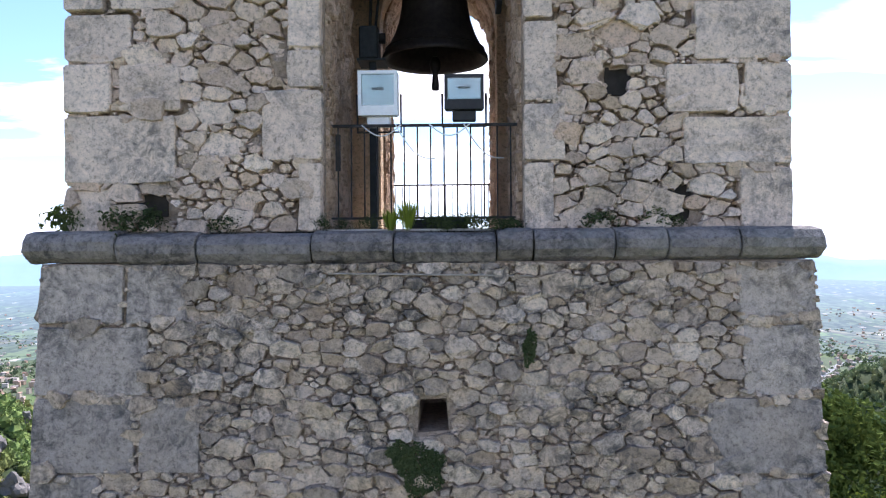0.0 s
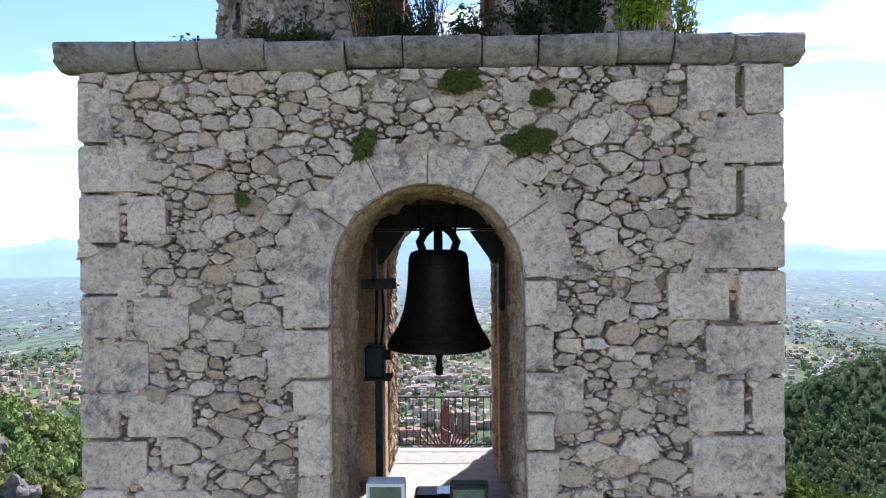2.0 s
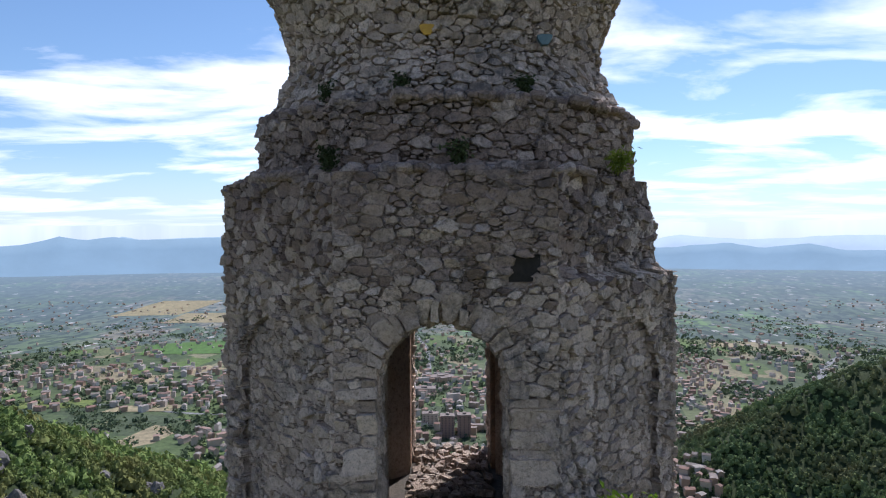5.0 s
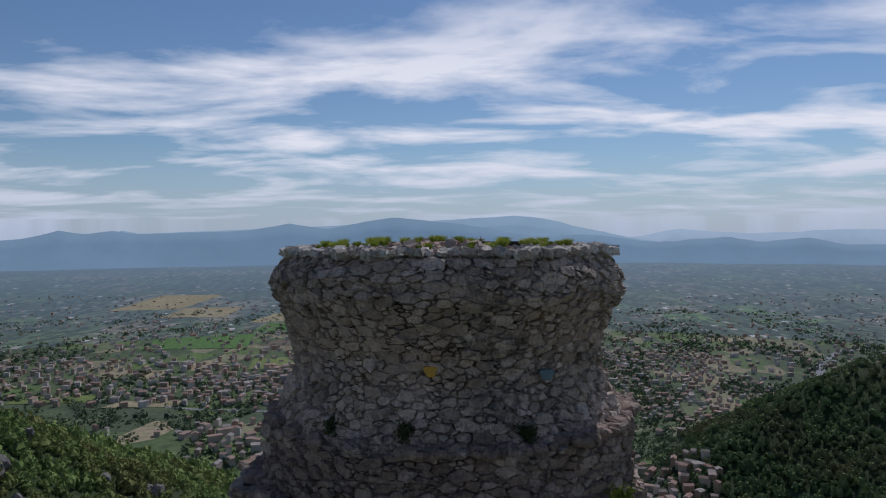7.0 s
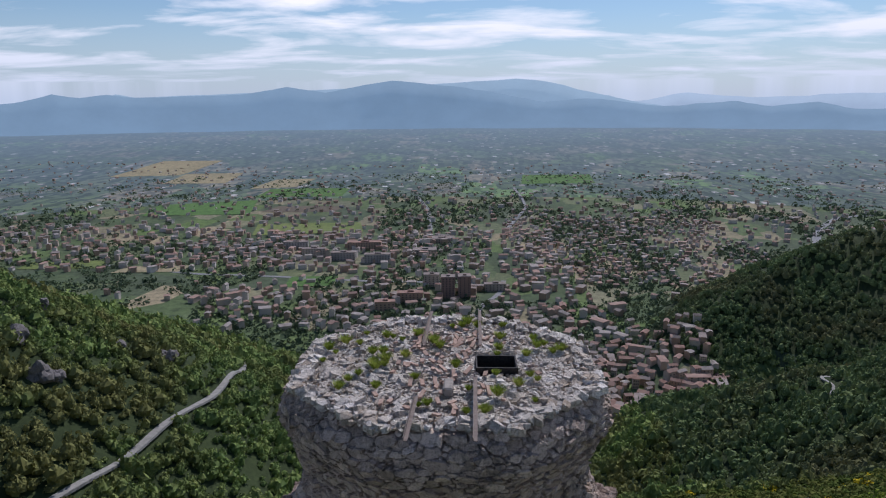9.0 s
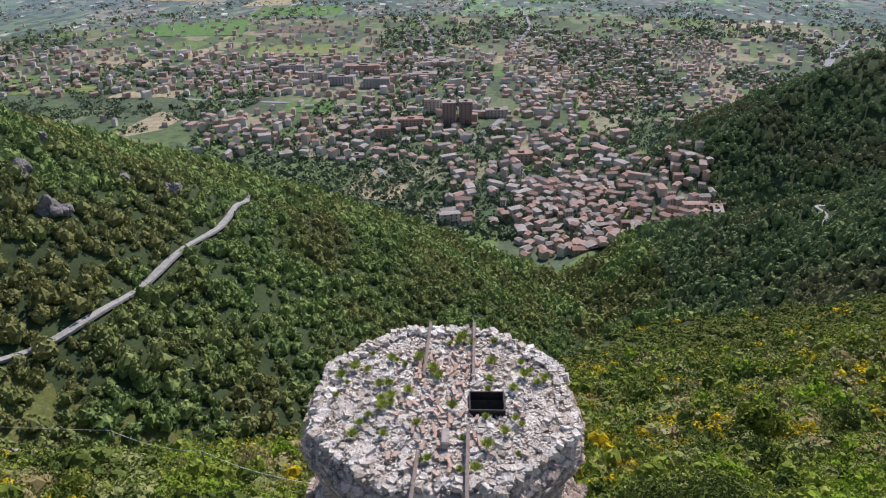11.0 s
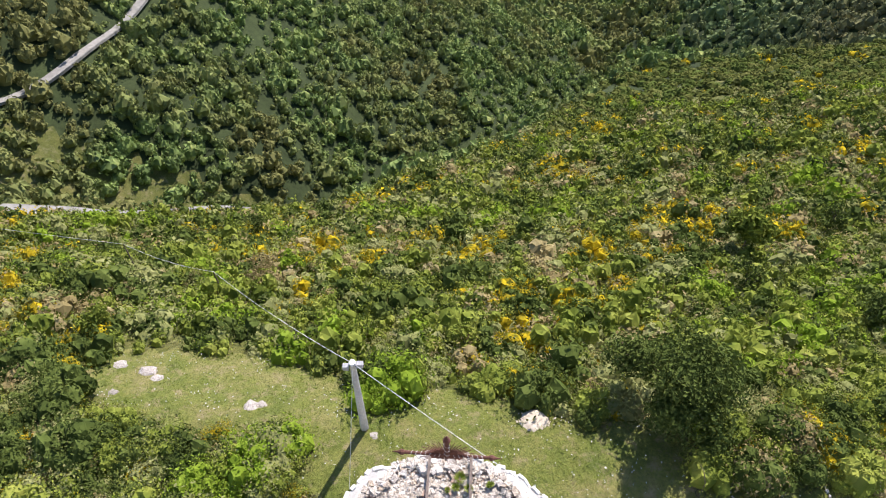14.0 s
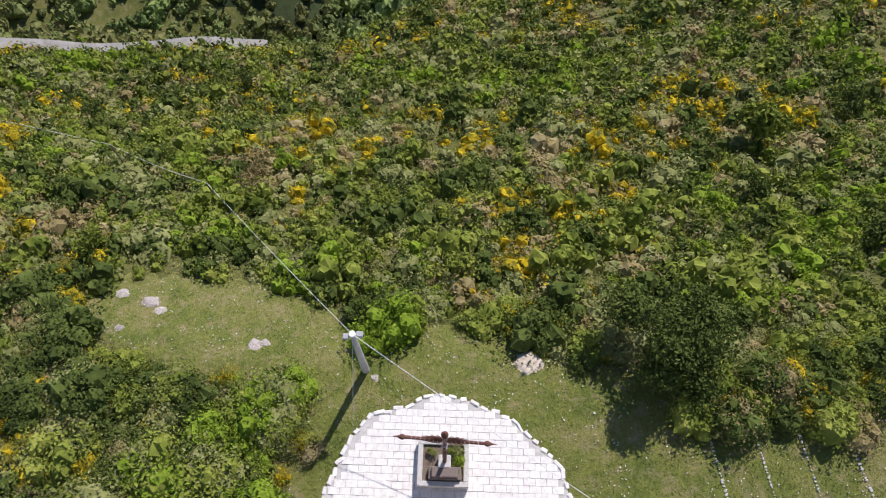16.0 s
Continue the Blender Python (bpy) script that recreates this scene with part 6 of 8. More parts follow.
def lumpy(n, gen, lumps=7, up=0.0):
    """Points over a heap of rounded lumps, and their outward ways."""
    c = gen.normal(size=(lumps, 3))
    c /= np.linalg.norm(c, axis=1, keepdims=True)
    c[:, 2] = np.abs(c[:, 2]) * 0.9 - 0.15
    c *= gen.uniform(0.35, 0.62, (lumps, 1))
    r = gen.uniform(0.34, 0.55, lumps)
    k = gen.integers(0, lumps, n)
    d = gen.normal(size=(n, 3))
    d[:, 2] += 0.35
    d /= np.linalg.norm(d, axis=1, keepdims=True)
    p = c[k] + d * (r[k] * gen.uniform(0.6, 1.05, n))[:, None]
    p[:, 2] = np.maximum(p[:, 2], -0.45)
    return p, d + 0.28 * gen.normal(size=(n, 3))


def shrub_shape(n, size, gen, lumps=7, spiky=False, core=0):
    p, d = lumpy(n, gen, lumps)
    if spiky:
        d = np.stack([gen.normal(size=n), gen.normal(size=n), 0.15 * gen.normal(size=n)], axis=1)
    v = cards(p, d, np.full(n, size), gen, 0.5 if spiky else 1.0)
    if core:                            # the dense inside of the bush
        p, d = lumpy(core, gen, lumps)
        v = np.r_[v, cards(p * 0.6, d, np.full(core, 0.15), gen, 1.9)]
    v[:, 2] += 0.45
    return v


def dome_shape(n, size, gen):
    """A crown seen from afar: leaf clumps laid over an uneven dome."""
    k = np.arange(n) + 0.5
    z = 1 - 1.4 * k / n
    a = 2.39996 * k + gen.uniform(0, 6.28)
    q = np.sqrt(1 - z * z)
    d = np.stack([q * np.cos(a), q * np.sin(a), z], axis=1) + 0.12 * gen.normal(size=(n, 3))
    r = 0.85 + 0.22 * gen.normal(size=(n, 1)).clip(-1.5, 1.5)
    v = cards(d * r, d + 0.3 * gen.normal(size=(n, 3)), np.full(n, size), gen, 1.5)
    v[:, 2] += 0.3
    return v


def canopy_shape(gen, blades=9):
    """A tree of the distant woods: an uneven crown of leaf masses with sprays standing out of it."""
    n = 6
    rows = []
    turn = gen.uniform(0, 6.28)
    for z, r in ((-0.2, 0.85), (0.42, 0.95), (0.92, 0.38)):
        a = turn + 2 * math.pi * (np.arange(n) + gen.uniform(-0.25, 0.25, n)) / n
        q = r * gen.uniform(0.72, 1.18, n)
        rows.append(np.stack([q * np.cos(a), q * np.sin(a), z + gen.normal(0, 0.09, n)], axis=1))
    quads = [rows[i][[k, (k + 1) % n]].tolist() + rows[i + 1][[(k + 1) % n, k]].tolist() for i in range(2) for k in range(n)]
    quads += [rows[2][[0, 1, 2, 3]].tolist(), rows[2][[3, 4, 5, 0]].tolist()]
    d = gen.normal(size=(blades, 3))
    d[:, 2] = np.abs(d[:, 2]) + 0.1
    d /= np.linalg.norm(d, axis=1, keepdims=True)
    leaf = cards(d * gen.uniform(0.86, 1.14, (blades, 1)), d + 0.6 * gen.normal(size=(blades, 3)), np.full(blades, 0.34 if blades < 12 else 0.24), gen, 1.3)
    v = np.r_[0.86 * np.array(quads).reshape(-1, 3), leaf]
    v[:, 2] += 0.3
    return v


def bush_shape(gen, leaves, size, lumps=3, spiky=False):
    """A rounded bush: a few dense leaf masses grown together, with leaves lying over them."""
    quads, pts, nor = [], [], []
    n = 6
    for k in range(lumps):
        a0 = 6.283 * (k + gen.uniform(-0.3, 0.3)) / lumps
        c = np.array([0.42 * math.cos(a0), 0.42 * math.sin(a0), gen.uniform(-0.05, 0.25)])
        big = gen.uniform(0.5, 0.72)
        rows = []
        for z, r in ((-0.75, 0.75), (0.1, 0.98), (0.78, 0.45)):
            a = a0 + 2 * math.pi * (np.arange(n) + gen.uniform(-0.25, 0.25, n)) / n
            q = 0.7 * big * r * gen.uniform(0.75, 1.12, n)
            rows.append(c + np.stack([q * np.cos(a), q * np.sin(a), 0.7 * big * (z + gen.normal(0, 0.1, n))], axis=1))
        quads += [rows[i][[j, (j + 1) % n]].tolist() + rows[i + 1][[(j + 1) % n, j]].tolist() for i in range(2) for j in range(n)]
        quads += [rows[2][[0, 1, 2, 3]].tolist(), rows[2][[3, 4, 5, 0]].tolist()]
        m = leaves // lumps
        d = gen.normal(size=(m, 3))
        d[:, 2] = np.abs(d[:, 2]) * 1.1 - 0.35
        d /= np.linalg.norm(d, axis=1, keepdims=True)
        pts.append(c + d * big * gen.uniform(0.74, 1.2, (m, 1)))
        nor.append(np.stack([gen.normal(size=m), gen.normal(size=m), 0.25 * gen.normal(size=m)], axis=1) if spiky else d + 0.65 * gen.normal(size=(m, 3)))
    pts, nor = np.concatenate(pts), np.concatenate(nor)
    v = np.r_[np.array(quads).reshape(-1, 3), cards(pts, nor, np.full(len(pts), size), gen, 0.7 if spiky else 1.2)]
    v[:, 2] += 0.4
    return v


def scatter(shapes, xs, ys, radii, gen, squash=(0.7, 1.0), sink=0.0, zs=None):
    """Many plants as one body of leaves."""
    out = []
    zz = height(xs, ys) if zs is None else zs
    k = gen.integers(0, len(shapes), len(xs))
    ang = gen.uniform(0, 2 * math.pi, len(xs))
    sq = gen.uniform(squash[0], squash[1], len(xs))
    for i in range(len(xs)):
        s = shapes[k[i]]
        ca, sa = math.cos(ang[i]) * radii[i], math.sin(ang[i]) * radii[i]
        o = np.empty_like(s)
        o[:, 0] = s[:, 0] * ca - s[:, 1] * sa + xs[i]
        o[:, 1] = s[:, 0] * sa + s[:, 1] * ca + ys[i]
        o[:, 2] = s[:, 2] * radii[i] * sq[i] + zz[i] - sink * radii[i]
        out.append(o)
    v = np.concatenate(out)
    return v, np.arange(len(v)).reshape(-1, 4)


def stuff(name, v, f, mat, label, category):
    return tagged(new(name, fast_mesh(name, v, f, mat)), label, category, kind="stuff")


gp = np.random.default_rng(5)


def track_y(x):
    """Where the dirt track crosses the slope."""
    return np.interp(x, [-110, -90, -76, -68, -60, -52, -44, -36, -28], [82, 84.5, 86.5, 87.6, 89.3, 91.4, 93.2, 94.6, 97])


sh_green = [bush_shape(gp, 108, 0.092, 3) for _ in range(8)]
sh_coarse = [bush_shape(gp, 38, 0.145, 2) for _ in range(9)]
sh_fine = [bush_shape(gp, 108, 0.088, 4) for _ in range(7)]
sh_spiky = [bush_shape(gp, 108, 0.11, 3, True) for _ in range(5)]
n_try = 21500
sx_ = gp.uniform(-104, 78, n_try)
sy_ = 8 + 122 * gp.random(n_try) ** 1.7
ok = ~in_clearing(sx_, sy_) & ((sy_ > 19) | (sx_ < -8) | (sx_ > 6)) & (np.abs(sx_) < 34 + 0.85 * sy_ * (sx_ < 0) + 0.55 * sy_ * (sx_ > 0))
ok &= ~((sy_ - track_y(sx_) > -6.0) & (sy_ - track_y(sx_) < 1.6) & (sx_ < -33))
sx_, sy_ = sx_[ok], sy_[ok]
size_ = np.clip(gp.lognormal(-0.05, 0.36, len(sx_)), 0.45, 2.1) * (1 + 0.35 * np.clip((sy_ - 40) / 60, 0, 1))
patch = np.array([noise.noise(Vector((x * 0.06, y * 0.06, 3.0))) for x, y in zip(sx_, sy_)])
kindv = gp.random(len(sx_)) * 0.80 + 0.10 + 0.42 * patch
sets = [("broom_bushes", kindv > 0.845, sh_spiky, M_BROOM, "broom bushes in full yellow flower on the slope", (0.75, 1.0)),
        ("dry_bushes", (kindv > 0.75) & (kindv <= 0.845), sh_fine, M_DRY, "brown half-dry bushes on the slope", (0.7, 1.0)),
        ("pale_bushes", (kindv > 0.55) & (kindv <= 0.75), sh_fine, M_LEAFPALE, "pale green low bushes on the slope", (0.7, 0.95)),
        ("dark_bushes", (kindv > 0.34) & (kindv <= 0.55), sh_green, M_LEAFDARK, "dark green mastic bushes on the slope", (0.9, 1.25)),
        ("fresh_bushes", kindv <= 0.10, sh_green, M_FRESH, "bright fresh green bushes on the slope", (0.9, 1.25)),
        ("green_bushes", (kindv > 0.10) & (kindv <= 0.34), sh_green, M_LEAF, "mid-green bushes covering the slope", (0.9, 1.25))]
for nm, mask, shapes, mt, lab, sq in sets:
    x, y, s = sx_[mask], sy_[mask], size_[mask]
    near = (y < 21.5) & (x > -26) & (x < 30)
    mid = ~near & (y < 46)
    afar = ~near & (y >= 46)
    v1, f1 = scatter(shapes, x[mid], y[mid], s[mid], gp, sq, 0.12)
    v2, f2 = scatter(sh_coarse, x[afar], y[afar], s[afar], gp, sq, 0.12)
    v, f = np.r_[v1, v2], np.r_[f1, f2 + len(v1)]
    stuff(nm, v, f, mt, lab, "bushes")
    single = {"fresh_bushes": ("fresh_bush", "bright fresh green bush on the slope"), "broom_bushes": ("broom_bush", "broom bush in yellow flower"), "dry_bushes": ("dry_bush", "brown half-dry bush on the slope"), "pale_bushes": ("pale_bush", "pale green bush at the edge of the grass"), "dark_bushes": ("dark_bush", "dark green mastic bush at the edge of the grass"), "green_bushes": ("green_bush", "mid-green bush at the edge of the grass")}[nm]
    fine = [bush_shape(gp, 540, 0.056, 6, shapes is sh_spiky) for _ in range(5)]
    meshes = [fast_mesh(single[0], sh, np.arange(len(sh)).reshape(-1, 4), mt) for sh in fine]
    for k, (px, py, ps) in enumerate(zip(x[near], y[near], s[near])):
        ob = tagged(new(single[0], meshes[k % len(meshes)]), single[1], "bush", "bushes round the clearing")
        ob.matrix_world = Matrix.LocRotScale((px, py, float(height(px, py)) - 0.1 * ps), Euler((0, 0, gp.uniform(0, 6.28))), (ps, ps, ps * gp.uniform(*sq)))

# low growth between the bushes
sh_low = [shrub_shape(28, 0.13, gp, 9, True) for _ in range(6)]
lx_, ly_ = gp.uniform(-70, 95, 9500), 14 + 116 * gp.random(9500) ** 1.5
ok = ~in_clearing(lx_, ly_) & ((ly_ > 20) | (lx_ < -9) | (lx_ > 7)) & (np.abs(lx_) < 32 + 0.6 * ly_)
ok &= ~((np.abs(ly_ - track_y(lx_)) < 1.4) & (lx_ < -33))
lx_, ly_ = lx_[ok], ly_[ok]
half_ = len(lx_) // 2
v, f = scatter(sh_low, lx_[:half_], ly_[:half_], gp.uniform(0.9, 1.9, half_), gp, (0.22, 0.5), 0.1)
stuff("low_scrub", v, f, M_SCRUB, "low olive-green scrub between the bushes", "scrub")
v, f = scatter(sh_low, lx_[half_:], ly_[half_:], gp.uniform(0.9, 1.9, len(lx_) - half_), gp, (0.22, 0.5), 0.1)
stuff("dry_scrub", v, f, M_DRYGRASS, "tall yellowing grass between the bushes", "grass")

# bushes farther down the hill, towards its brink
hx_, hy_ = gp.uniform(-45, 150, 5200), gp.uniform(95, 215, 5200)
bh = brink(hx_ / SITE) * SITE + 6
ok = (hy_ < bh) & (hy_ > 118 - 0.2 * hx_) & (np.abs(np.degrees(np.arctan2(hx_, hy_ + 5))) < 42)
hx_, hy_ = hx_[ok], hy_[ok]
sh_mid = [canopy_shape(gp, 18) for _ in range(8)]
for q, (nm, mt, lab) in enumerate((("brink_bushes", M_BRUSH, "mid-green bushes along the hill's brink"), ("brink_scrub", M_LEAFDARK, "green scrub along the hill's brink"), ("brink_broom", M_BROOM, "yellow broom along the hill's brink"))):
    sel = (np.arange(len(hx_)) % 10 < 5) if q == 0 else ((np.arange(len(hx_)) % 10 < 9) & (np.arange(len(hx_)) % 10 >= 5)) if q == 1 else (np.arange(len(hx_)) % 30 == 9)
    v, f = scatter(sh_mid, hx_[sel], hy_[sel], gp.uniform(1.0, 2.0, sel.sum()), gp, (0.6, 1.0), 0.1)
    stuff(nm, v, f, mt, lab, "bushes")

# the woods on the spurs
HUT = (-32, 434)
HILL_PATH = [(225, 404), (212, 398), (208, 390), (212, 380), (206, 368), (199, 366)]
n_w = 56000
wx, wy = gp.uniform(-300, 400, n_w), 60 + 800 * gp.random(n_w) ** 1.15
wz = height(wx, wy)
cone = np.abs(np.degrees(np.arctan2(wx, wy + 5))) < np.where(np.hypot(wx, wy) < 240, 50, 38)
near_hill = (SITE_Y + (wy - SITE_Y) / SITE < brink(wx / SITE) + 2) | ((wx > -100) & (wx < -20) & (wy < track_y(wx) + 2.5))
wood = cone & ~near_hill & ((wz > np.where(wy > 480, -222, -238)) | ((wy < 570) & (wx > 150)) | ((wy < 780) & (wx > 215) & (wx < 420)))
for (ax, ay), (bx, by) in zip(HILL_PATH, HILL_PATH[1:]):
    q = np.clip(((wx - ax) * (bx - ax) + (wy - ay) * (by - ay)) / ((bx - ax) ** 2 + (by - ay) ** 2), 0, 1)
    wood &= np.hypot(wx - HUT[0], wy - HUT[1] + 3) > 8
    wood &= np.hypot(wx - ax - q * (bx - ax), wy - ay - q * (by - ay)) > 4.0
wood &= gp.random(n_w) < np.clip(400 / np.hypot(wx, wy), 0.4, 1.0) * np.clip(np.hypot(wx, wy) / 160, 0.5, 1)
wood &= ~((wx - SPUR_ROAD_X(wy) < 2.2) & (wx - SPUR_ROAD_X(wy) > -2.4) & (wy > 120) & (wy < 320))
wx, wy, wz = wx[wood], wy[wood], wz[wood]
rad_w = np.clip(gp.lognormal(0.68, 0.36, len(wx)), 0.9, 4.4) * np.clip(np.hypot(wx, wy) / 360, 0.85, 1.25)
sh_tree = [canopy_shape(gp, 9) for _ in range(18)]
fx, fy = gp.uniform(380, 1000, 7000), gp.uniform(380, 980, 7000)
fz = height(fx, fy)
ok = (fz > -222) & (np.abs(np.degrees(np.arctan2(fx, fy + 5))) < 46)
wx, wy, wz = np.r_[wx, fx[ok]], np.r_[wy, fy[ok]], np.r_[wz, fz[ok]]
rad_w = np.r_[rad_w, gp.uniform(2.4, 4.4, ok.sum())]
sh_leafy = [canopy_shape(gp, 30) for _ in range(12)]
nearby = np.hypot(wx, wy) < 330
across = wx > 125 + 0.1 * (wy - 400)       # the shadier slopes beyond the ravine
for nm, side, mt, lab in (("woods", ~across, M_FOREST, "dense green woods covering the steep spur"), ("far_woods", across, M_FORESTFAR, "woods and scrub beyond the ravine, shade painted into their leaves")):
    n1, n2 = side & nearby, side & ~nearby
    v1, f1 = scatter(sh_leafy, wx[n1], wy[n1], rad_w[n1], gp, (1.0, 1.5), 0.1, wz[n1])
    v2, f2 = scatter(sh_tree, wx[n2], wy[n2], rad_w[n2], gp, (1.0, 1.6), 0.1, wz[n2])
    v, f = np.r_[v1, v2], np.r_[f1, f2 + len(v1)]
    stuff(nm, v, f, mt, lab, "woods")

# ---- roads ----
ribbon("spur_road", list(zip(*SPUR_ROAD)), 2.7, M_ROAD, "pale road climbing along the wooded spur", 0.3, 4.0)
ribbon("slope_track", [(x, float(track_y(x))) for x in np.linspace(-100, -35.5, 24)], 2.3, M_ROAD, "pale dirt track across the slope", 0.25, 1.5)
ribbon("hill_path", HILL_PATH, 2.0, M_ROAD, "narrow dirt path on the far hill", 0.5, 4.0)
ribbon("valley_road", [(94, 1440), (112, 1520), (150, 1680), (158, 1850), (150, 2090)], 7, M_ASPHALT, "pale bent road leading out of the town", 3.0, 12)
ribbon("valley_road", [(12, 800), (17, 850), (26, 885), (52, 945), (60, 1010)], 7, M_ASPHALT, "pale street through the town", 0.4, 8)
ribbon("valley_road", [(-66, 1120), (-64, 1230), (-65, 1400), (-85, 1710), (-236, 2490), (-409, 3050), (-569, 3617)], 9, M_ASPHALT, "straight pale road across the plain", 0.4, 20)
ribbon("valley_road", [(640, 1280), (721, 1429), (802, 1535), (841, 1574), (930, 1600)], 14, M_ASPHALT, "pale bend of road on the plain", 0.5, 10)
ribbon("valley_road", [(-760, 1130), (-575, 1116), (-420, 1050), (-285, 1040), (-120, 1010), (20, 1000)], 8, M_ASPHALT, "pale lane between the houses", 0.4, 15)
ribbon("valley_road", [(-112, 775), (-100, 760), (-92, 740), (-84, 715), (-70, 700)], 5, M_ASPHALT, "pale drive to the villa", 0.4, 8)
ribbon("valley_road", [(56, 760), (75, 700), (90, 640), (104, 570), (110, 500)], 7, M_ASPHALT, "narrow street of the old town", 0.6, 8)

# grey rock breaking through the woods
gr = np.random.default_rng(17)
for x, y, s in ((-140, 212, 3.4), (-137, 215, 2.6), (-118, 264, 3.0), (-121, 262, 2.0), (-153, 222, 3.2), (-134, 255, 2.2), (-161, 252, 3.0), (-116, 268, 2.0)):
    b = bmesh.new()
    bmesh.ops.create_icosphere(b, subdivisions=3, radius=s)
    o = Vector(gr.uniform(0, 50, 3))
    for q in b.verts:
        q.co *= 1 + 0.7 * noise.noise(q.co * (1.1 / s) + o) + 0.25 * noise.noise(q.co * (3.5 / s) + o)
        q.co.z *= 1.1
    me = bpy.data.meshes.new("rock_outcrop")
    b.to_mesh(me); b.free()
    me.materials.append(M_BOULDERDARK)
    rk = tagged(new("rock_outcrop", me), "grey limestone outcrop breaking through the woods", "rock", "rock outcrops on the spur")
    rk.location = (x, y, float(height(x, y)) + 0.3 * s)

# ---- the town in the valley ----
def house_parts(w, d, h, rise, eave=0.5):
    """Walls with gables, and a tiled roof that overhangs them, about the house's own foot."""
    a, b = w / 2, d / 2
    wall = Build().add([(-a, -b, -4), (a, -b, -4), (a, b, -4), (-a, b, -4), (-a, -b, h), (a, -b, h), (a, b, h), (-a, b, h), (-a, 0, h + rise), (a, 0, h + rise)],
                       [(0, 1, 5, 4), (1, 2, 6, 9, 5), (2, 3, 7, 6), (3, 0, 4, 8, 7)])
    e = eave
    dz = rise * e / b
    t = 0.25
    rv = []
    for o in (0, t):
        rv += [(-a - e, -b - e, h - dz + o), (a + e, -b - e, h - dz + o), (a + e, 0, h + rise + o), (-a - e, 0, h + rise + o), (a + e, b + e, h - dz + o), (-a - e, b + e, h - dz + o)]
    roof = Build().add(rv, [(6, 7, 8, 9), (9, 8, 10, 11), (3, 2, 1, 0), (5, 4, 2, 3), (0, 1, 7, 6), (4, 5, 11, 10), (1, 2, 8, 7), (2, 4, 10, 8), (3, 0, 6, 9), (5, 3, 9, 11)])
    return wall, roof


def window_mesh():
    m = Build().box(-0.55, 0.55, -0.06, 0.25, -0.75, 0.75)
    return m.mesh("window", M_WINDOW)


WINDOW = window_mesh()
gt = np.random.default_rng(33)
walls_m = [M_HOUSE, M_HOUSEWARM, M_HOUSEWHITE]
roofs_m = [M_ROOF, M_ROOFPINK, M_ROOFGREY, M_ROOFPALE]
SHAPES = [(9, 7, 6, 1.5), (11, 8, 7, 1.6), (8, 6.5, 8, 1.3), (13, 8, 6, 1.6), (7, 7, 9, 1.2), (15, 9, 8, 0.3)]
protos = []
for k, (w, d, h, rise) in enumerate(SHAPES):
    wl_, rf_ = house_parts(w, d, h, rise)
    for q in range(3):
        protos.append((w, d, h, wl_.mesh("house", walls_m[q]), rf_.mesh("roof", roofs_m[(k + q) % 4]), wl_, rf_))
places = []
taken = {}


def free(x, y, gap):
    cx, cy = int(x // 20), int(y // 20)
    for i in (-1, 0, 1):
        for j in (-1, 0, 1):
            for (px, py) in taken.get((cx + i, cy + j), ()):
                if (px - x) ** 2 + (py - y) ** 2 < gap * gap:
                    return False
    taken.setdefault((cx, cy), []).append((x, y))
    return True


def quarter(count, x0, x1, y0, y1, gap, turn=0.0, spread=0.3, small=1.0):
    for _ in range(count):
        x, y = gt.uniform(x0, x1), gt.uniform(y0, y1)
        if abs(x - np.interp(y, [640, 888, 943, 1474, 1700], [17, 23, 40, 73, 97])) < 10 and y < 1700:
            continue
        z = float(height(x, y))
        if z > -196 or not free(x, y, gap):
            continue
        places.append((x, y, z, turn + gt.normal(0, spread) + (1.57 if gt.random() < 0.4 else 0), small * gt.uniform(0.85, 1.15)))


quarter(1200, 48, 150, 520, 700, 8.2, 0.5, 0.5, 0.85)
quarter(700, 100, 245, 560, 720, 9.0, 0.3, 0.6, 0.85)
quarter(300, -15, 60, 590, 760, 12, 0.2, 0.4)
quarter(220, 60, 200, 700, 860, 15, 0.2, 0.4)
quarter(160, -350, -235, 890, 975, 15, 0.2, 0.5)
quarter(80, -215, -150, 880, 940, 17, 0.1, 0.3)
quarter(800, -150, 170, 760, 1390, 15.5, 0.1, 0.4, 0.95)
quarter(900, -500, -60, 1070, 1390, 15, 0.1, 0.25)
quarter(1500, 80, 520, 980, 1560, 11.5, 0.15, 0.5, 0.72)
quarter(560, -950, -450, 1060, 1450, 19, 0.1, 0.5)
quarter(160, -330, -120, 780, 930, 16, 0.2, 0.5)
quarter(500, -900, 1000, 1300, 2000, 22, 0.1, 0.6, 0.9)
quarter(1300, -1700, 1900, 1300, 2700, 22, 0.1, 0.6, 0.72)
quarter(500, -500, 900, 900, 1700, 15, 0.1, 0.5, 0.85)
places.sort(key=lambda p: p[1])
far_w = {0: [], 1: [], 2: []}
far_r = {0: [], 1: [], 2: [], 3: []}
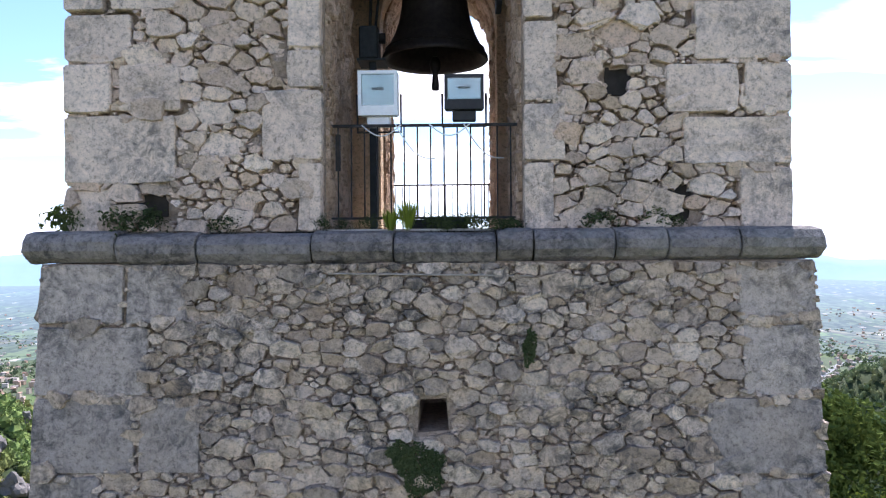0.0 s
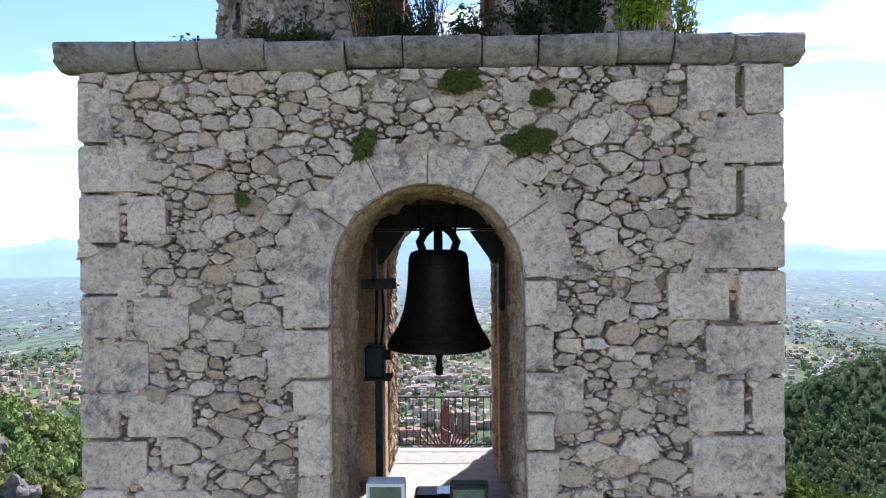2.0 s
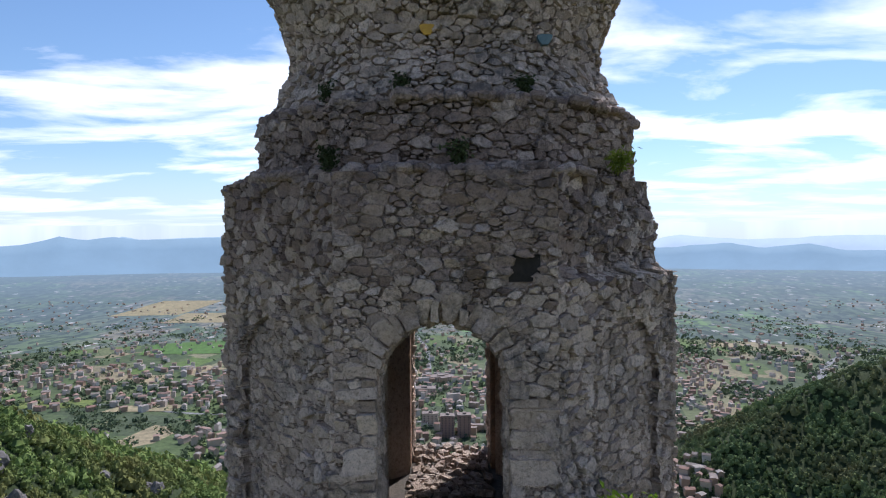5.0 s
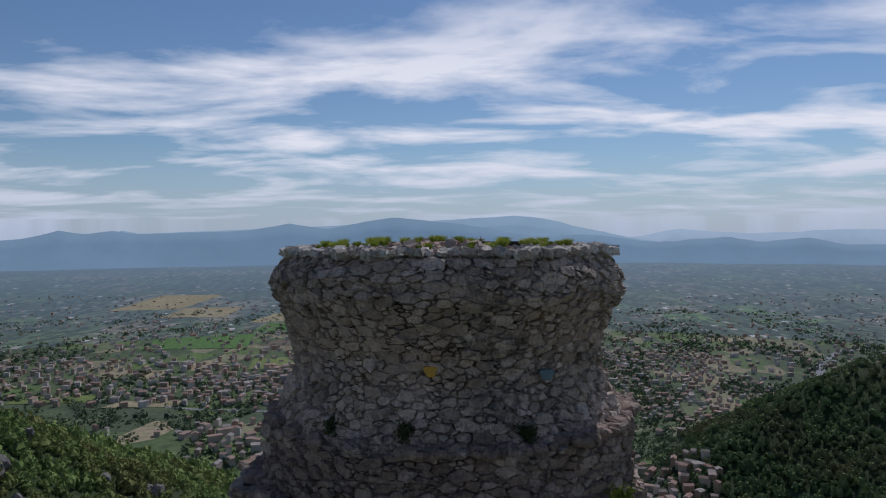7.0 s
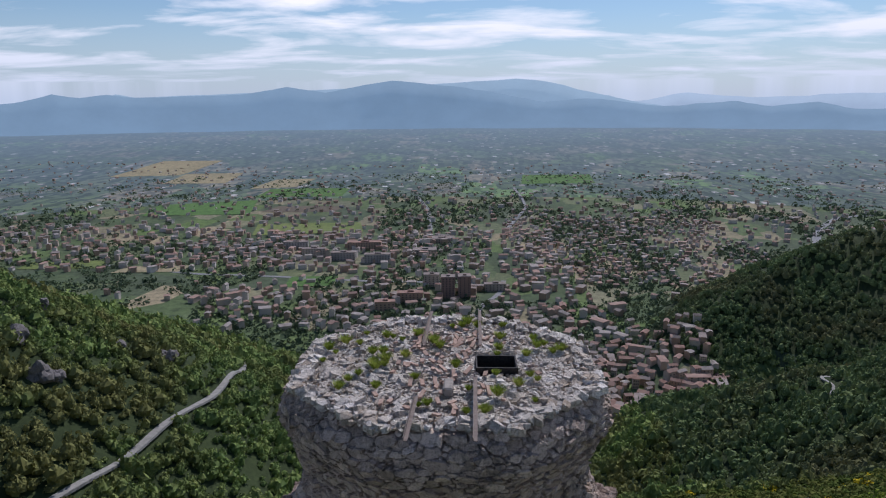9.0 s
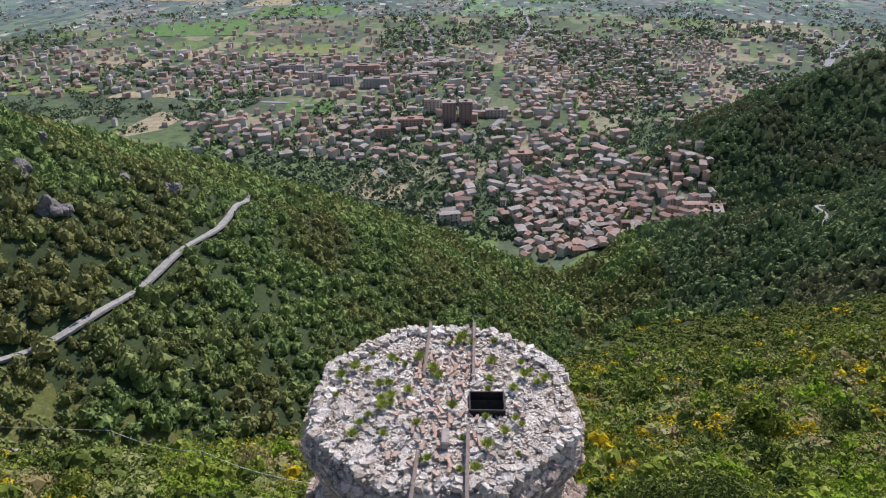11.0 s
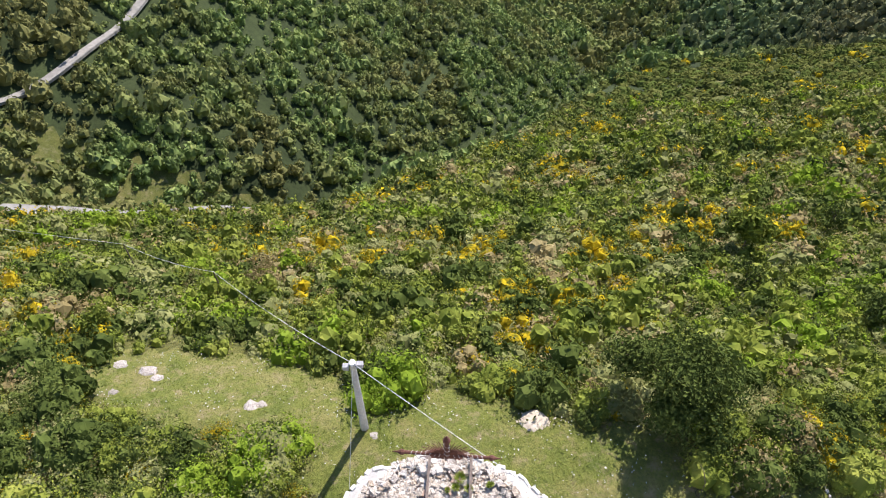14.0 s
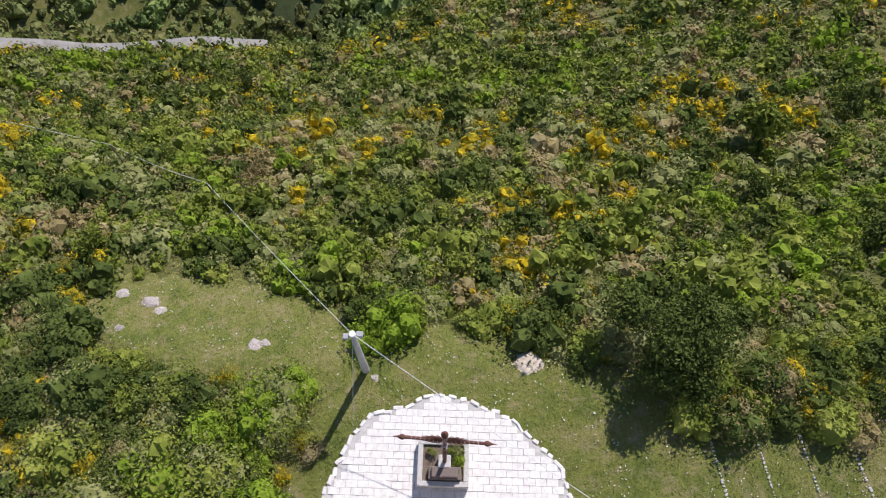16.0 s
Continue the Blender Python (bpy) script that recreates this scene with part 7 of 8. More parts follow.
for k, (x, y, z, a, s) in enumerate(places):
    q = int(gt.integers(0, len(protos)))
    w, d, h, wm, rm, wl_, rf_ = protos[q]
    m = Matrix.LocRotScale((x, y, z), Euler((0, 0, a)), (s * gt.uniform(0.65, 1.35), s * gt.uniform(0.75, 1.2), s * gt.uniform(0.75, 1.25)))
    if k < 290:
        ob = tagged(new("house", wm), "old town house of pale render under a low tiled roof", "house", "houses of the town")
        ob.matrix_world = m
        part("roof", rm, ob, "low pitched roof of weathered brown tiles")
        if k < 170:
            for wx_ in (-w * 0.28, w * 0.05, w * 0.32):
                for wz_ in ((1.6, 4.4) if h < 8 else (1.6, 4.3, 7.0)):
                    wn_ob = part("window", WINDOW, ob)
                    wn_ob.location = (wx_, -d / 2, wz_)
    else:
        far_w[q % 3].append((m, wl_))
        far_r[(q // 3 + q % 3) % 4].append((m, rf_))


def joined(pairs):
    vv, ff, o = [], [], 0
    for m, b in pairs:
        vv += [tuple(m @ Vector(p)) for p in b.v]
        ff += [tuple(i + o for i in t) for t in b.f]
        o = len(vv)
    return vv, ff


for k, mt in enumerate(walls_m):
    vv, ff = joined(far_w[k])
    tagged(new("far_house_walls", py_mesh("far_house_walls", vv, ff, mt)), "walls of the many houses spread over the plain", "houses", kind="stuff")
for k, mt in enumerate(roofs_m):
    vv, ff = joined(far_r[k])
    tagged(new("far_house_roofs", py_mesh("far_house_roofs", vv, ff, mt)), "tiled roofs of the many houses spread over the plain", "houses", kind="stuff")


def block(x, y, w, d, h, a, wall, roof, label):
    ob = tagged(new("apartment_block", Build().box(-w / 2, w / 2, -d / 2, d / 2, -3, h).mesh("apartment_block", wall)), label, "apartment block", "blocks of flats in the town")
    ob.matrix_world = Matrix.LocRotScale((x, y, float(height(x, y))), Euler((0, 0, a)), None)
    part("roof", Build().box(-w / 2 - 0.4, w / 2 + 0.4, -d / 2 - 0.4, d / 2 + 0.4, h, h + 0.5).box(-w * 0.1, w * 0.15, -d * 0.2, d * 0.2, h + 0.5, h + 2.6).mesh("roof", roof), ob)
    n = max(2, int(w / 4.5))
    for fl in range(max(1, int(h / 3.2))):
        for i in range(n):
            wo = part("window", WINDOW, ob)
            wo.matrix_basis = Matrix.LocRotScale((-w / 2 + w * (i + 0.5) / n, -d / 2, 1.7 + 3.2 * fl), Euler((0, 0, 0)), (1.5, 1, 1))
    return ob


for x, y, w, d, h, a, wm, lab in ((-20, 925, 18, 16, 30, 0.05, M_BRICK, "tall brown brick block of flats"), (2, 928, 17, 16, 30, 0.05, M_BRICK, "tall brown brick block of flats"), (-70, 905, 34, 12, 14, 0.05, M_HOUSEWARM, "long ochre block of flats"), (-100, 870, 26, 12, 12, 0.1, M_HOUSEWARM, "ochre block of flats"),
                              (-45, 985, 22, 12, 18, 0.0, M_HOUSE, "pale block of flats"), (45, 960, 30, 12, 10, 0.1, M_HOUSE, "long pale public building"), (-140, 1130, 42, 14, 14, 0.05, M_HOUSEGREY, "grey block of flats"), (-200, 1150, 40, 12, 13, 0.05, M_HOUSEGREY, "grey block of flats"), (-255, 1180, 40, 12, 13, 0.05, M_HOUSE, "pale block of flats"),
                              (-300, 1240, 44, 12, 13, 0.05, M_HOUSEGREY, "grey block of flats"), (-175, 1230, 60, 13, 13, 0.05, M_HOUSEWARM, "long reddish block of flats"), (-65, 1180, 40, 22, 10, 0.05, M_HOUSE, "low pale hall with a flat roof"), (64, 765, 26, 14, 11, 0.15, M_HOUSEWARM, "large ochre school building"), (-40, 1290, 50, 26, 8, 0.1, M_HOUSE, "wide pale market hall"), (-125, 782, 18, 10, 5, 0.2, M_HOUSEWHITE, "low white villa among trees"), (-104, 800, 12, 9, 6, 0.1, M_HOUSE, "pale house beside the villa"), (-32, 434, 7, 5, 2.6, 0.5, M_HOUSEWHITE, "small flat-roofed hut in the woods")):
    block(x, y, w, d, h, a, wm, M_ROOFGREY if wm is not M_HOUSEWARM else M_ROOF, lab)

def field(x0, x1, y0, y1, slant, mat, label, up=0.7):
    """One large field of the plain, lying on the ground."""
    n = 8
    gx, gy = np.meshgrid(np.linspace(0, 1, n), np.linspace(0, 1, n), indexing="ij")
    x = x0 + (x1 - x0) * gx + slant * (gy - 0.5) * (x1 - x0)
    y = y0 + (y1 - y0) * gy + 0.12 * (y1 - y0) * (gx - 0.5)
    v = np.stack([x, y, height(x, y) + up], axis=-1).reshape(-1, 3)
    f = [(i * n + j, (i + 1) * n + j, (i + 1) * n + j + 1, i * n + j + 1) for i in range(n - 1) for j in range(n - 1)]
    tagged(new("field", fast_mesh("field", v, f, mat, smooth=True)), label, "field", kind="structure")


M_FIELDGREEN = ground_material("young_wheat", [(0.075, 0.15, 0.04), (0.095, 0.175, 0.045)], 0.01, 0.08)
M_FIELDOLIVE = ground_material("olive_green_meadow", [(0.13, 0.17, 0.05), (0.17, 0.20, 0.065)], 0.01, 0.08)
M_FIELDTAN = ground_material("ripe_stubble", [(0.26, 0.22, 0.14), (0.33, 0.28, 0.18)], 0.01, 0.08)
M_FIELDEARTH = ground_material("ploughed_earth", [(0.11, 0.09, 0.07), (0.15, 0.12, 0.09)], 0.01, 0.08)
for x0, x1, y0, y1, sl, mt, lab, up in ((-760, -520, 1600, 1840, -0.2, M_FIELDGREEN, "broad bright green field of young wheat", 0.7), (-470, -300, 1660, 1760, 0.1, M_FIELDEARTH, "dark ploughed field", 0.7), (-430, -210, 1380, 1500, -0.1, M_FIELDOLIVE, "yellow-green meadow behind the blocks of flats", 0.7),
                                 (-1180, -960, 2380, 2780, 0.1, M_FIELDTAN, "pale stubble field far out on the plain", 3.2), (-950, -760, 2200, 2460, -0.1, M_FIELDTAN, "pale stubble field far out on the plain", 3.2), (-620, -490, 2080, 2330, 0.1, M_FIELDTAN, "pale stubble field far out on the plain", 3.2), 
                                 (-720, -590, 1090, 1150, 0.0, M_FIELDOLIVE, "grassy sports ground", 0.7), (-545, -440, 1060, 1105, 0.1, M_FIELDTAN, "bare earth lot beside the houses", 0.7), (-260, -190, 985, 1040, 0.0, M_FIELDGREEN, "small bright green field", 0.7), (190, 420, 2180, 2420, 0.1, M_FIELDGREEN, "green field far out on the plain", 3.2), (-560, -330, 1900, 2060, 0.0, M_FIELDGREEN, "green field beyond the wheat", 3.2)):
    field(x0, x1, y0, y1, sl, mt, lab, up)

# trees of the plain
nv = 36000
r_ = 560 * (2500 / 560) ** gp.random(nv)
az_ = np.radians(gp.uniform(-37, 37, nv))
vx, vy = r_ * np.sin(az_), r_ * np.cos(az_)
vz = height(vx, vy)
dn = np.array([noise.noise(Vector((x * 0.006, y * 0.004, 1.0))) + 0.6 * noise.noise(Vector((x * 0.022, y * 0.02, 5.0))) for x, y in zip(vx, vy)])
ok = (vz < -215) & (dn > np.where(r_ < 900, -0.4, -0.05)) & ~((vx > -780) & (vx < -200) & (vy > 1370) & (vy < 1850) & (gp.random(nv) < 0.93))
vx, vy, vz, r_ = vx[ok], vy[ok], vz[ok], r_[ok]
sh_far = [dome_shape(6, 0.65, gp) for _ in range(8)]
v, f = scatter(sh_far, vx, vy, np.clip(gp.lognormal(0.75, 0.45, len(vx)), 1.0, 5.0) * np.clip(r_ / 1000, 1.0, 1.35), gp, (0.8, 1.3), 0.1, vz)
stuff("valley_trees", v, f, M_FARTREE, "dark trees, hedges and olives between the fields", "trees")

# ---- the terrace with the iron cross, laid out in the hilltop's own scale ----
before_site = set(scene.objects)


def low(x, y):
    return hilltop(np.asarray(x, float), np.asarray(y, float))


GZ = -8.0
PAVE = [(-6.2, 6.6), (-6.1, 9.7), (-4.85, 12.6), (-3.95, 13.8), (-2.4, 14.05), (-0.8, 14.85), (0.9, 14.5), (2.95, 13.7), (5.5, 11.4), (5.85, 9.8), (5.9, 6.6)]


def in_poly(x, y, poly):
    c = False
    for i in range(len(poly)):
        (ax, ay), (bx, by) = poly[i - 1], poly[i]
        if (ay > y) != (by > y) and x < (bx - ax) * (y - ay) / (by - ay) + ax:
            c = not c
    return c


terrace = tagged(new("terrace_pavement", Build().add([(x, y, z) for z in (GZ - 0.6, GZ + 0.05) for x, y in PAVE], [tuple(range(11, 22))] + [(k, (k + 1) % 11, 11 + (k + 1) % 11, 11 + k) for k in range(11)]).mesh("terrace_pavement", M_CONCRETE)), "terrace paved with pale oblong slabs", "pavement", kind="structure")
slab_me = Build().box(-0.27, 0.27, -0.17, 0.17, -0.03, 0.035, bev=0.008).mesh("paving_slab", M_PAVE)
row = 0
y_ = 6.8
while y_ < 14.9:
    x_ = -6.4 + (0.28 if row % 2 else 0)
    while x_ < 6.2:
        if all(in_poly(x_ + dx, y_ + dy, PAVE) for dx in (-0.24, 0.24) for dy in (-0.14, 0.14)):
            sb = part("paving_slab", slab_me, terrace)
            sb.location = (x_ + gp.normal(0, 0.004), y_ + gp.normal(0, 0.004), GZ + 0.055 + gp.normal(0, 0.003))
        x_ += 0.556
    y_ += 0.352
    row += 1
kerb = tagged(new("terrace_kerb"), "rough pale stones edging the terrace", "kerb", kind="structure")
for (ax, ay), (bx, by) in zip(PAVE[:-1], PAVE[1:]):
    ln = math.hypot(bx - ax, by - ay)
    n = max(1, int(ln / 0.46))
    for i in range(n):
        t = (i + 0.5) / n
        s = gp.uniform(0.14, 0.27)
        m = pose(ax + (bx - ax) * t + gp.normal(0, 0.04), ay + (by - ay) * t + gp.normal(0, 0.04), GZ + 0.06, *gp.uniform(-8, 8, 2), math.degrees(math.atan2(by - ay, bx - ax)) + gp.normal(0, 12))
        part("kerb_stone", Build().box(-s, s, -gp.uniform(0.07, 0.13), gp.uniform(0.07, 0.13), -0.12, gp.uniform(0.03, 0.09), m, bev=0.03).mesh("kerb_stone", M_PAVE), kerb)

CX, CY, ARMZ = -0.25, 11.35, -1.05
planter = thing("cross_planter", CX, CY, GZ + 0.09, "weathered stone planter and plinth at the foot of the cross", "planter")
for a in ((-1.55, 0.92, 12.2, 12.45), (-1.55, 0.92, 10.25, 10.5), (-1.55, -1.3, 10.5, 12.2), (0.67, 0.92, 10.5, 12.2)):
    put("side", Build().box(a[0], a[1], a[2], a[3], GZ + 0.09, GZ + 0.75, bev=0.02), M_CONCRETE, planter)
put("soil", Build().box(-1.3, 0.67, 10.5, 12.2, GZ + 0.09, GZ + 0.58), M_BARK, planter, "dark soil")
put("plinth", Build().box(-1.0, 0.55, 10.55, 11.15, GZ + 0.58, GZ + 1.0, bev=0.03).box(-0.85, 0.4, 10.62, 11.1, GZ + 1.0, GZ + 1.25, bev=0.04), M_RAIL, planter, "stepped brown plinth")
put("footing", Build().box(CX - 0.3, CX + 0.3, CY - 0.3, CY + 0.3, GZ + 0.58, GZ + 1.3, bev=0.04), M_CONCRETE, planter)
cross = thing("iron_cross", CX, CY, GZ + 1.3, "tall rusty iron cross with a sunburst of spikes", "cross")
put("upright", Build().tube([(CX, CY, GZ + 1.3), (CX, CY, 0.05)], 0.10, 12), M_RUST, cross)
put("top_finial", Build().lathe([(0.10, 0.02), (0.14, 0.07), (0.15, 0.15), (0.10, 0.22), (0.07, 0.26), (0.09, 0.32), (0.05, 0.38), (0.0, 0.48)], (CX, CY), 14), M_RUST, cross)
TW = radians(-2.7)
axis = Vector((math.cos(TW), math.sin(TW), 0))
c0 = Vector((CX, CY, ARMZ))
put("arm", Build().tube([c0 - axis * 1.65, c0 + axis * 1.65], 0.07, 12), M_RUST, cross)
for s_ in (-1, 1):
    pts = [c0 + axis * s_ * d for d in (1.60, 1.66, 1.74, 1.82, 1.89, 2.10)]
    bl = Build()
    rr = [0.07, 0.11, 0.12, 0.08, 0.045, 0.012]
    for (p, q), (ra, rb) in zip(zip(pts, pts[1:]), zip(rr, rr[1:])):
        bl.tube([p, q], ra, 10, rb)
    put("arm_finial", bl, M_RUST, cross)
for base_a in (45, 135, 225, 315):
    for k in range(11):
        a = radians(base_a - 36 + 72 * k / 10)
        ln = 0.98 if k % 2 else 0.76
        d = axis * math.cos(a) + Vector((0, 0, 1)) * math.sin(a)
        put("sunburst_spike", Build().tube([c0 + d * 0.14, c0 + d * (0.3 + ln * 0.8)], 0.034, 5, 0.012), M_RUST, cross)
hel = [(CX + 0.112 * math.cos(t), CY + 0.112 * math.sin(t), 0.0 - t * 0.052) for t in np.linspace(0, 60, 300)]
put("light_string", Build().tube(hel, 0.007, 4), M_ROPE, cross, "thin white light string")
for s_ in (-1, 1):
    hel = [c0 + axis * s_ * (0.2 + t * 0.029) + Vector((0, 1, 0)) * 0.08 * math.cos(t) + Vector((0, 0, 1)) * 0.08 * math.sin(t) for t in np.linspace(0, 44, 220)]
    put("light_string", Build().tube(hel, 0.007, 4), M_ROPE, cross, "thin white light string")
for px, py, ps, mt in ((0.3, 11.5, 0.5, M_FRESH), (0.4, 11.95, 0.5, M_LEAFPALE), (-0.95, 11.8, 0.36, M_LEAF), (0.4, 11.1, 0.42, M_LEAF), (0.1, 11.9, 0.4, M_LEAF)):
    sh = shrub_shape(420, 0.085, gp, 7)
    pl = tagged(new("planter_shrub", fast_mesh("planter_shrub", sh, np.arange(len(sh)).reshape(-1, 4), mt)), "small leafy shrub growing in the planter", "shrub", "shrubs in the planter")
    pl.matrix_world = Matrix.LocRotScale((px, py, GZ + 0.55), None, (ps, ps, ps * 1.3))

# ---- pole, posts and wires ----
pz = float(low(-4.51, 16.03))
pole = thing("utility_pole", -4.51, 16.03, pz, "tapered concrete utility pole with fittings at the top", "pole")
put("shaft", Build().tube([(-4.51, 16.03, pz - 0.2), (-4.51, 16.03, -2.16)], 0.21, 14, 0.13), M_CONCRETE, pole)
put("cap", Build().lathe([(0.0, -2.1), (0.15, -2.12), (0.16, -2.2), (0.14, -2.25)], (-4.51, 16.03), 14), M_WHITE, pole)
put("junction_box", Build().box(-4.95, -4.68, 15.85, 16.1, -2.55, -2.3, bev=0.02), M_GREYPLASTIC, pole)
put("junction_box", Build().box(-4.36, -4.05, 15.95, 16.2, -2.5, -2.25, bev=0.02), M_GREYPLASTIC, pole)
put("crossbar", Build().box(-5.0, -4.0, 16.0, 16.06, -2.42, -2.36), M_IRON, pole)


def sag(a, b, drop, n=24):
    a, b = Vector(a), Vector(b)
    return [a.lerp(b, t) - Vector((0, 0, drop * 4 * t * (1 - t))) for t in np.linspace(0, 1, n)]


PA, PB = (-16.5, 29.4), (-24.5, 33.2)
za, zb = float(low(*PA)), float(low(*PB))
for (x, y), zt in ((PA, za + 2.6), (PB, zb + 3.6)):
    p = thing("wire_post", x, y, float(low(x, y)), "thin leaning wooden wire post among the bushes", "post", "wire posts on the slope")
    put("stake", Build().tube([(x + 0.25, y - 0.3, float(low(x, y)) - 0.2), (x, y, zt)], 0.07, 8, 0.05), M_BARK, p)
for a, b, r, lab in (((-4.51, 16.03, -2.2), (PA[0], PA[1], za + 2.6), 0.012, "s"), ((PA[0], PA[1], za + 2.6), (PB[0], PB[1], zb + 3.6), 0.011, "s"), ((PB[0], PB[1], zb + 3.6), (-75, 52, -28), 0.011, "s"), ((-4.51, 16.03, -2.2), (14.0, 5.0, -5.4), 0.014, "s"), ((-4.51, 16.03, -2.3), (-4.85, 12.7, -7.9), 0.009, "g")):
    w = thing("overhead_cable", a[0], a[1], a[2], "slack pale overhead cable running to the concrete pole", "cable", "overhead cables")
    put("strand", Build().tube(sag(a, b, 0.5 if lab == "s" else 0.02), r, 5), M_ROPE, w)

# ---- single trees ----
def tree(x, y, z, tall, spread, leaves, mat, label, gen, size=0.2, lumps=16, flat=0.36, rise=0.62):
    ob = thing("tree", x, y, z, label, "tree")
    top = Vector((x + 0.1, y, z + tall * 0.5))
    put("trunk", Build().tube([(x, y, z - 0.2), (x + 0.08, y + 0.05, z + tall * 0.25), top], 0.05 * tall ** 0.8, 8, 0.022 * tall ** 0.8), M_BARK, ob)
    c = gen.normal(size=(lumps, 3))
    c /= np.linalg.norm(c, axis=1, keepdims=True)
    c *= gen.uniform(0.35, 0.75, (lumps, 1))
    c = c * np.array([spread, spread, tall * flat]) + np.array([x, y, z + tall * rise])
    for k in range(min(9, lumps)):
        mid_ = top.lerp(Vector(c[k]), 0.5) + Vector((0, 0, 0.1 * tall * 0.3))
        put("limb", Build().tube([top - Vector((0, 0, 0.1 * tall)), mid_, Vector(c[k])], 0.018 * tall ** 0.8, 6, 0.006), M_BARK, ob)
    k = gen.integers(0, lumps, leaves)
    d = gen.normal(size=(leaves, 3))
    d /= np.linalg.norm(d, axis=1, keepdims=True)
    rr = spread * gen.uniform(0.26, 0.46, lumps)
    p = c[k] + d * (rr[k] * gen.uniform(0.45, 1.1, leaves))[:, None] * np.array([1, 1, 0.8])
    v = cards(p, d + 0.8 * gen.normal(size=(leaves, 3)), np.full(leaves, size), gen) - np.array([x, y, z])
    part("crown", fast_mesh("crown", v, np.arange(len(v)).reshape(-1, 4), mat), ob, "uneven leafy crown")
    return ob


tree(10.6, 17.6, float(low(10.6, 17.6)), 6.4, 3.7, 11000, M_LEAFDARK, "broad dark green oak at the edge of the grass", gp, 0.12, 17, 0.36, 0.56)
tree(23.5, 39.0, float(low(23.5, 39.0)), 5.5, 2.0, 1500, M_LEAF, "tall fresh green tree on the slope", gp, 0.22, 18)
tree(-12.5, 33.0, float(low(-12.5, 33.0)), 3.2, 1.2, 500, M_FRESH, "slim young green tree among bushes", gp, 0.16, 9)
for x, y, h_, s_ in ((-31, 52.5, 3.4, 1.6), (-24, 56, 3.8, 1.7), (-38, 49, 3.0, 1.5), (33, 44, 3.6, 1.8), (20, 31, 3.0, 1.6), (27, 27, 2.8, 1.5), (-22, 24, 2.6, 1.3), (-6, 23.5, 2.4, 1.4), (0.5, 22.5, 2.4, 1.5)):
    tree(x, y, float(low(x, y)), h_, s_, 520, M_LEAFDARK if h_ > 2.7 else M_LEAF, "small round-headed tree among the bushes", gp, 0.15, 10)
sap = thing("staked_sapling", 11.4, 12.9, GZ, "bare bent sapling by the grass plots", "sapling")
put("stem", Build().tube([(11.4, 12.9, GZ - 0.1), (11.42, 13.0, GZ + 1.1), (11.2, 13.3, GZ + 1.9), (11.0, 13.5, GZ + 2.1)], 0.03, 6, 0.012), M_BARK, sap)
put("stake_loop", Build().tube([(11.4 + 0.22 * math.cos(a), 12.9 + 0.22 * math.sin(a), GZ + 0.25) for a in np.linspace(0, 6.283, 14)], 0.015, 5), M_IRON, sap)

# ---- stones, mound, plots in the grass ----
gs = np.random.default_rng(9)
for x, y, s in ((-17.3, 19.9, 0.55), (-19.1, 20.5, 0.42), (-16.5, 19.4, 0.35), (-20.0, 16.9, 0.5), (-10.6, 17.2, 0.42), (-10.1, 17.35, 0.3), (-18.3, 18.1, 0.3), (-14.0, 15.2, 0.28), (-4.0, 15.6, 0.22), (1.0, 24.5, 0.4), (3.3, 24.9, 0.3), (-8.8, 33.0, 0.5), (-8.0, 33.0, 0.45), (17.5, 25.5, 0.35)):
    b = bmesh.new()
    bmesh.ops.create_icosphere(b, subdivisions=2, radius=s)
    o = Vector(gs.uniform(0, 50, 3))
    for q in b.verts:
        q.co *= 1 + 0.55 * noise.noise(q.co * (1.4 / s) + o)
        q.co.z *= 0.32
    me = bpy.data.meshes.new("boulder")
    b.to_mesh(me); b.free()
    me.materials.append(M_BOULDER)
    rk = tagged(new("boulder", me), "pale limestone boulder lying in the grass", "boulder", "boulders in the grass")
    rk.matrix_world = pose(x, y, float(low(x, y)) - 0.06 * s, 0, 0, gs.uniform(0, 360))
md = Build().lathe([(0.78, -0.06), (0.7, 0.0), (0.6, 0.05), (0.48, 0.10), (0.36, 0.13), (0.22, 0.12), (0.12, 0.10), (0.0, 0.09)], (0, 0), 28)
md.v = [(x * (1 + 0.2 * noise.noise(Vector((x * 2, y * 2, 1)))), y * (1 + 0.2 * noise.noise(Vector((x * 2, y * 2, 4)))), z + 0.09 * noise.noise(Vector((x * 5, y * 5, 0))) + 0.05 * noise.noise(Vector((x * 13, y * 13, 2)))) for x, y, z in md.v]
mo = tagged(new("earth_mound", md.mesh("earth_mound", M_EARTH, True)), "low heap of pale dug earth in the grass", "mound")
mo.location = (4.05, 16.6, float(low(4.05, 16.6)))
clods = Build()
for k in range(420):
    a, q = gs.uniform(0, 6.283), abs(gs.normal(0, 0.42))
    v, f = chunk(gs.uniform(0.015, 0.055), gs)
    m = pose(q * math.cos(a), q * math.sin(a) * 0.9, max(0.0, 0.12 - 0.16 * q), *gs.uniform(-30, 30, 2), gs.uniform(0, 360))
    clods.add([m @ p for p in v], f)
part("crumbled_earth", clods.mesh("crumbled_earth", M_EARTH), mo, "crumbled pale earth", "stuff")
plots = tagged(new("plot_edging"), "lines of pale stones edging grass plots", "edging", kind="structure")
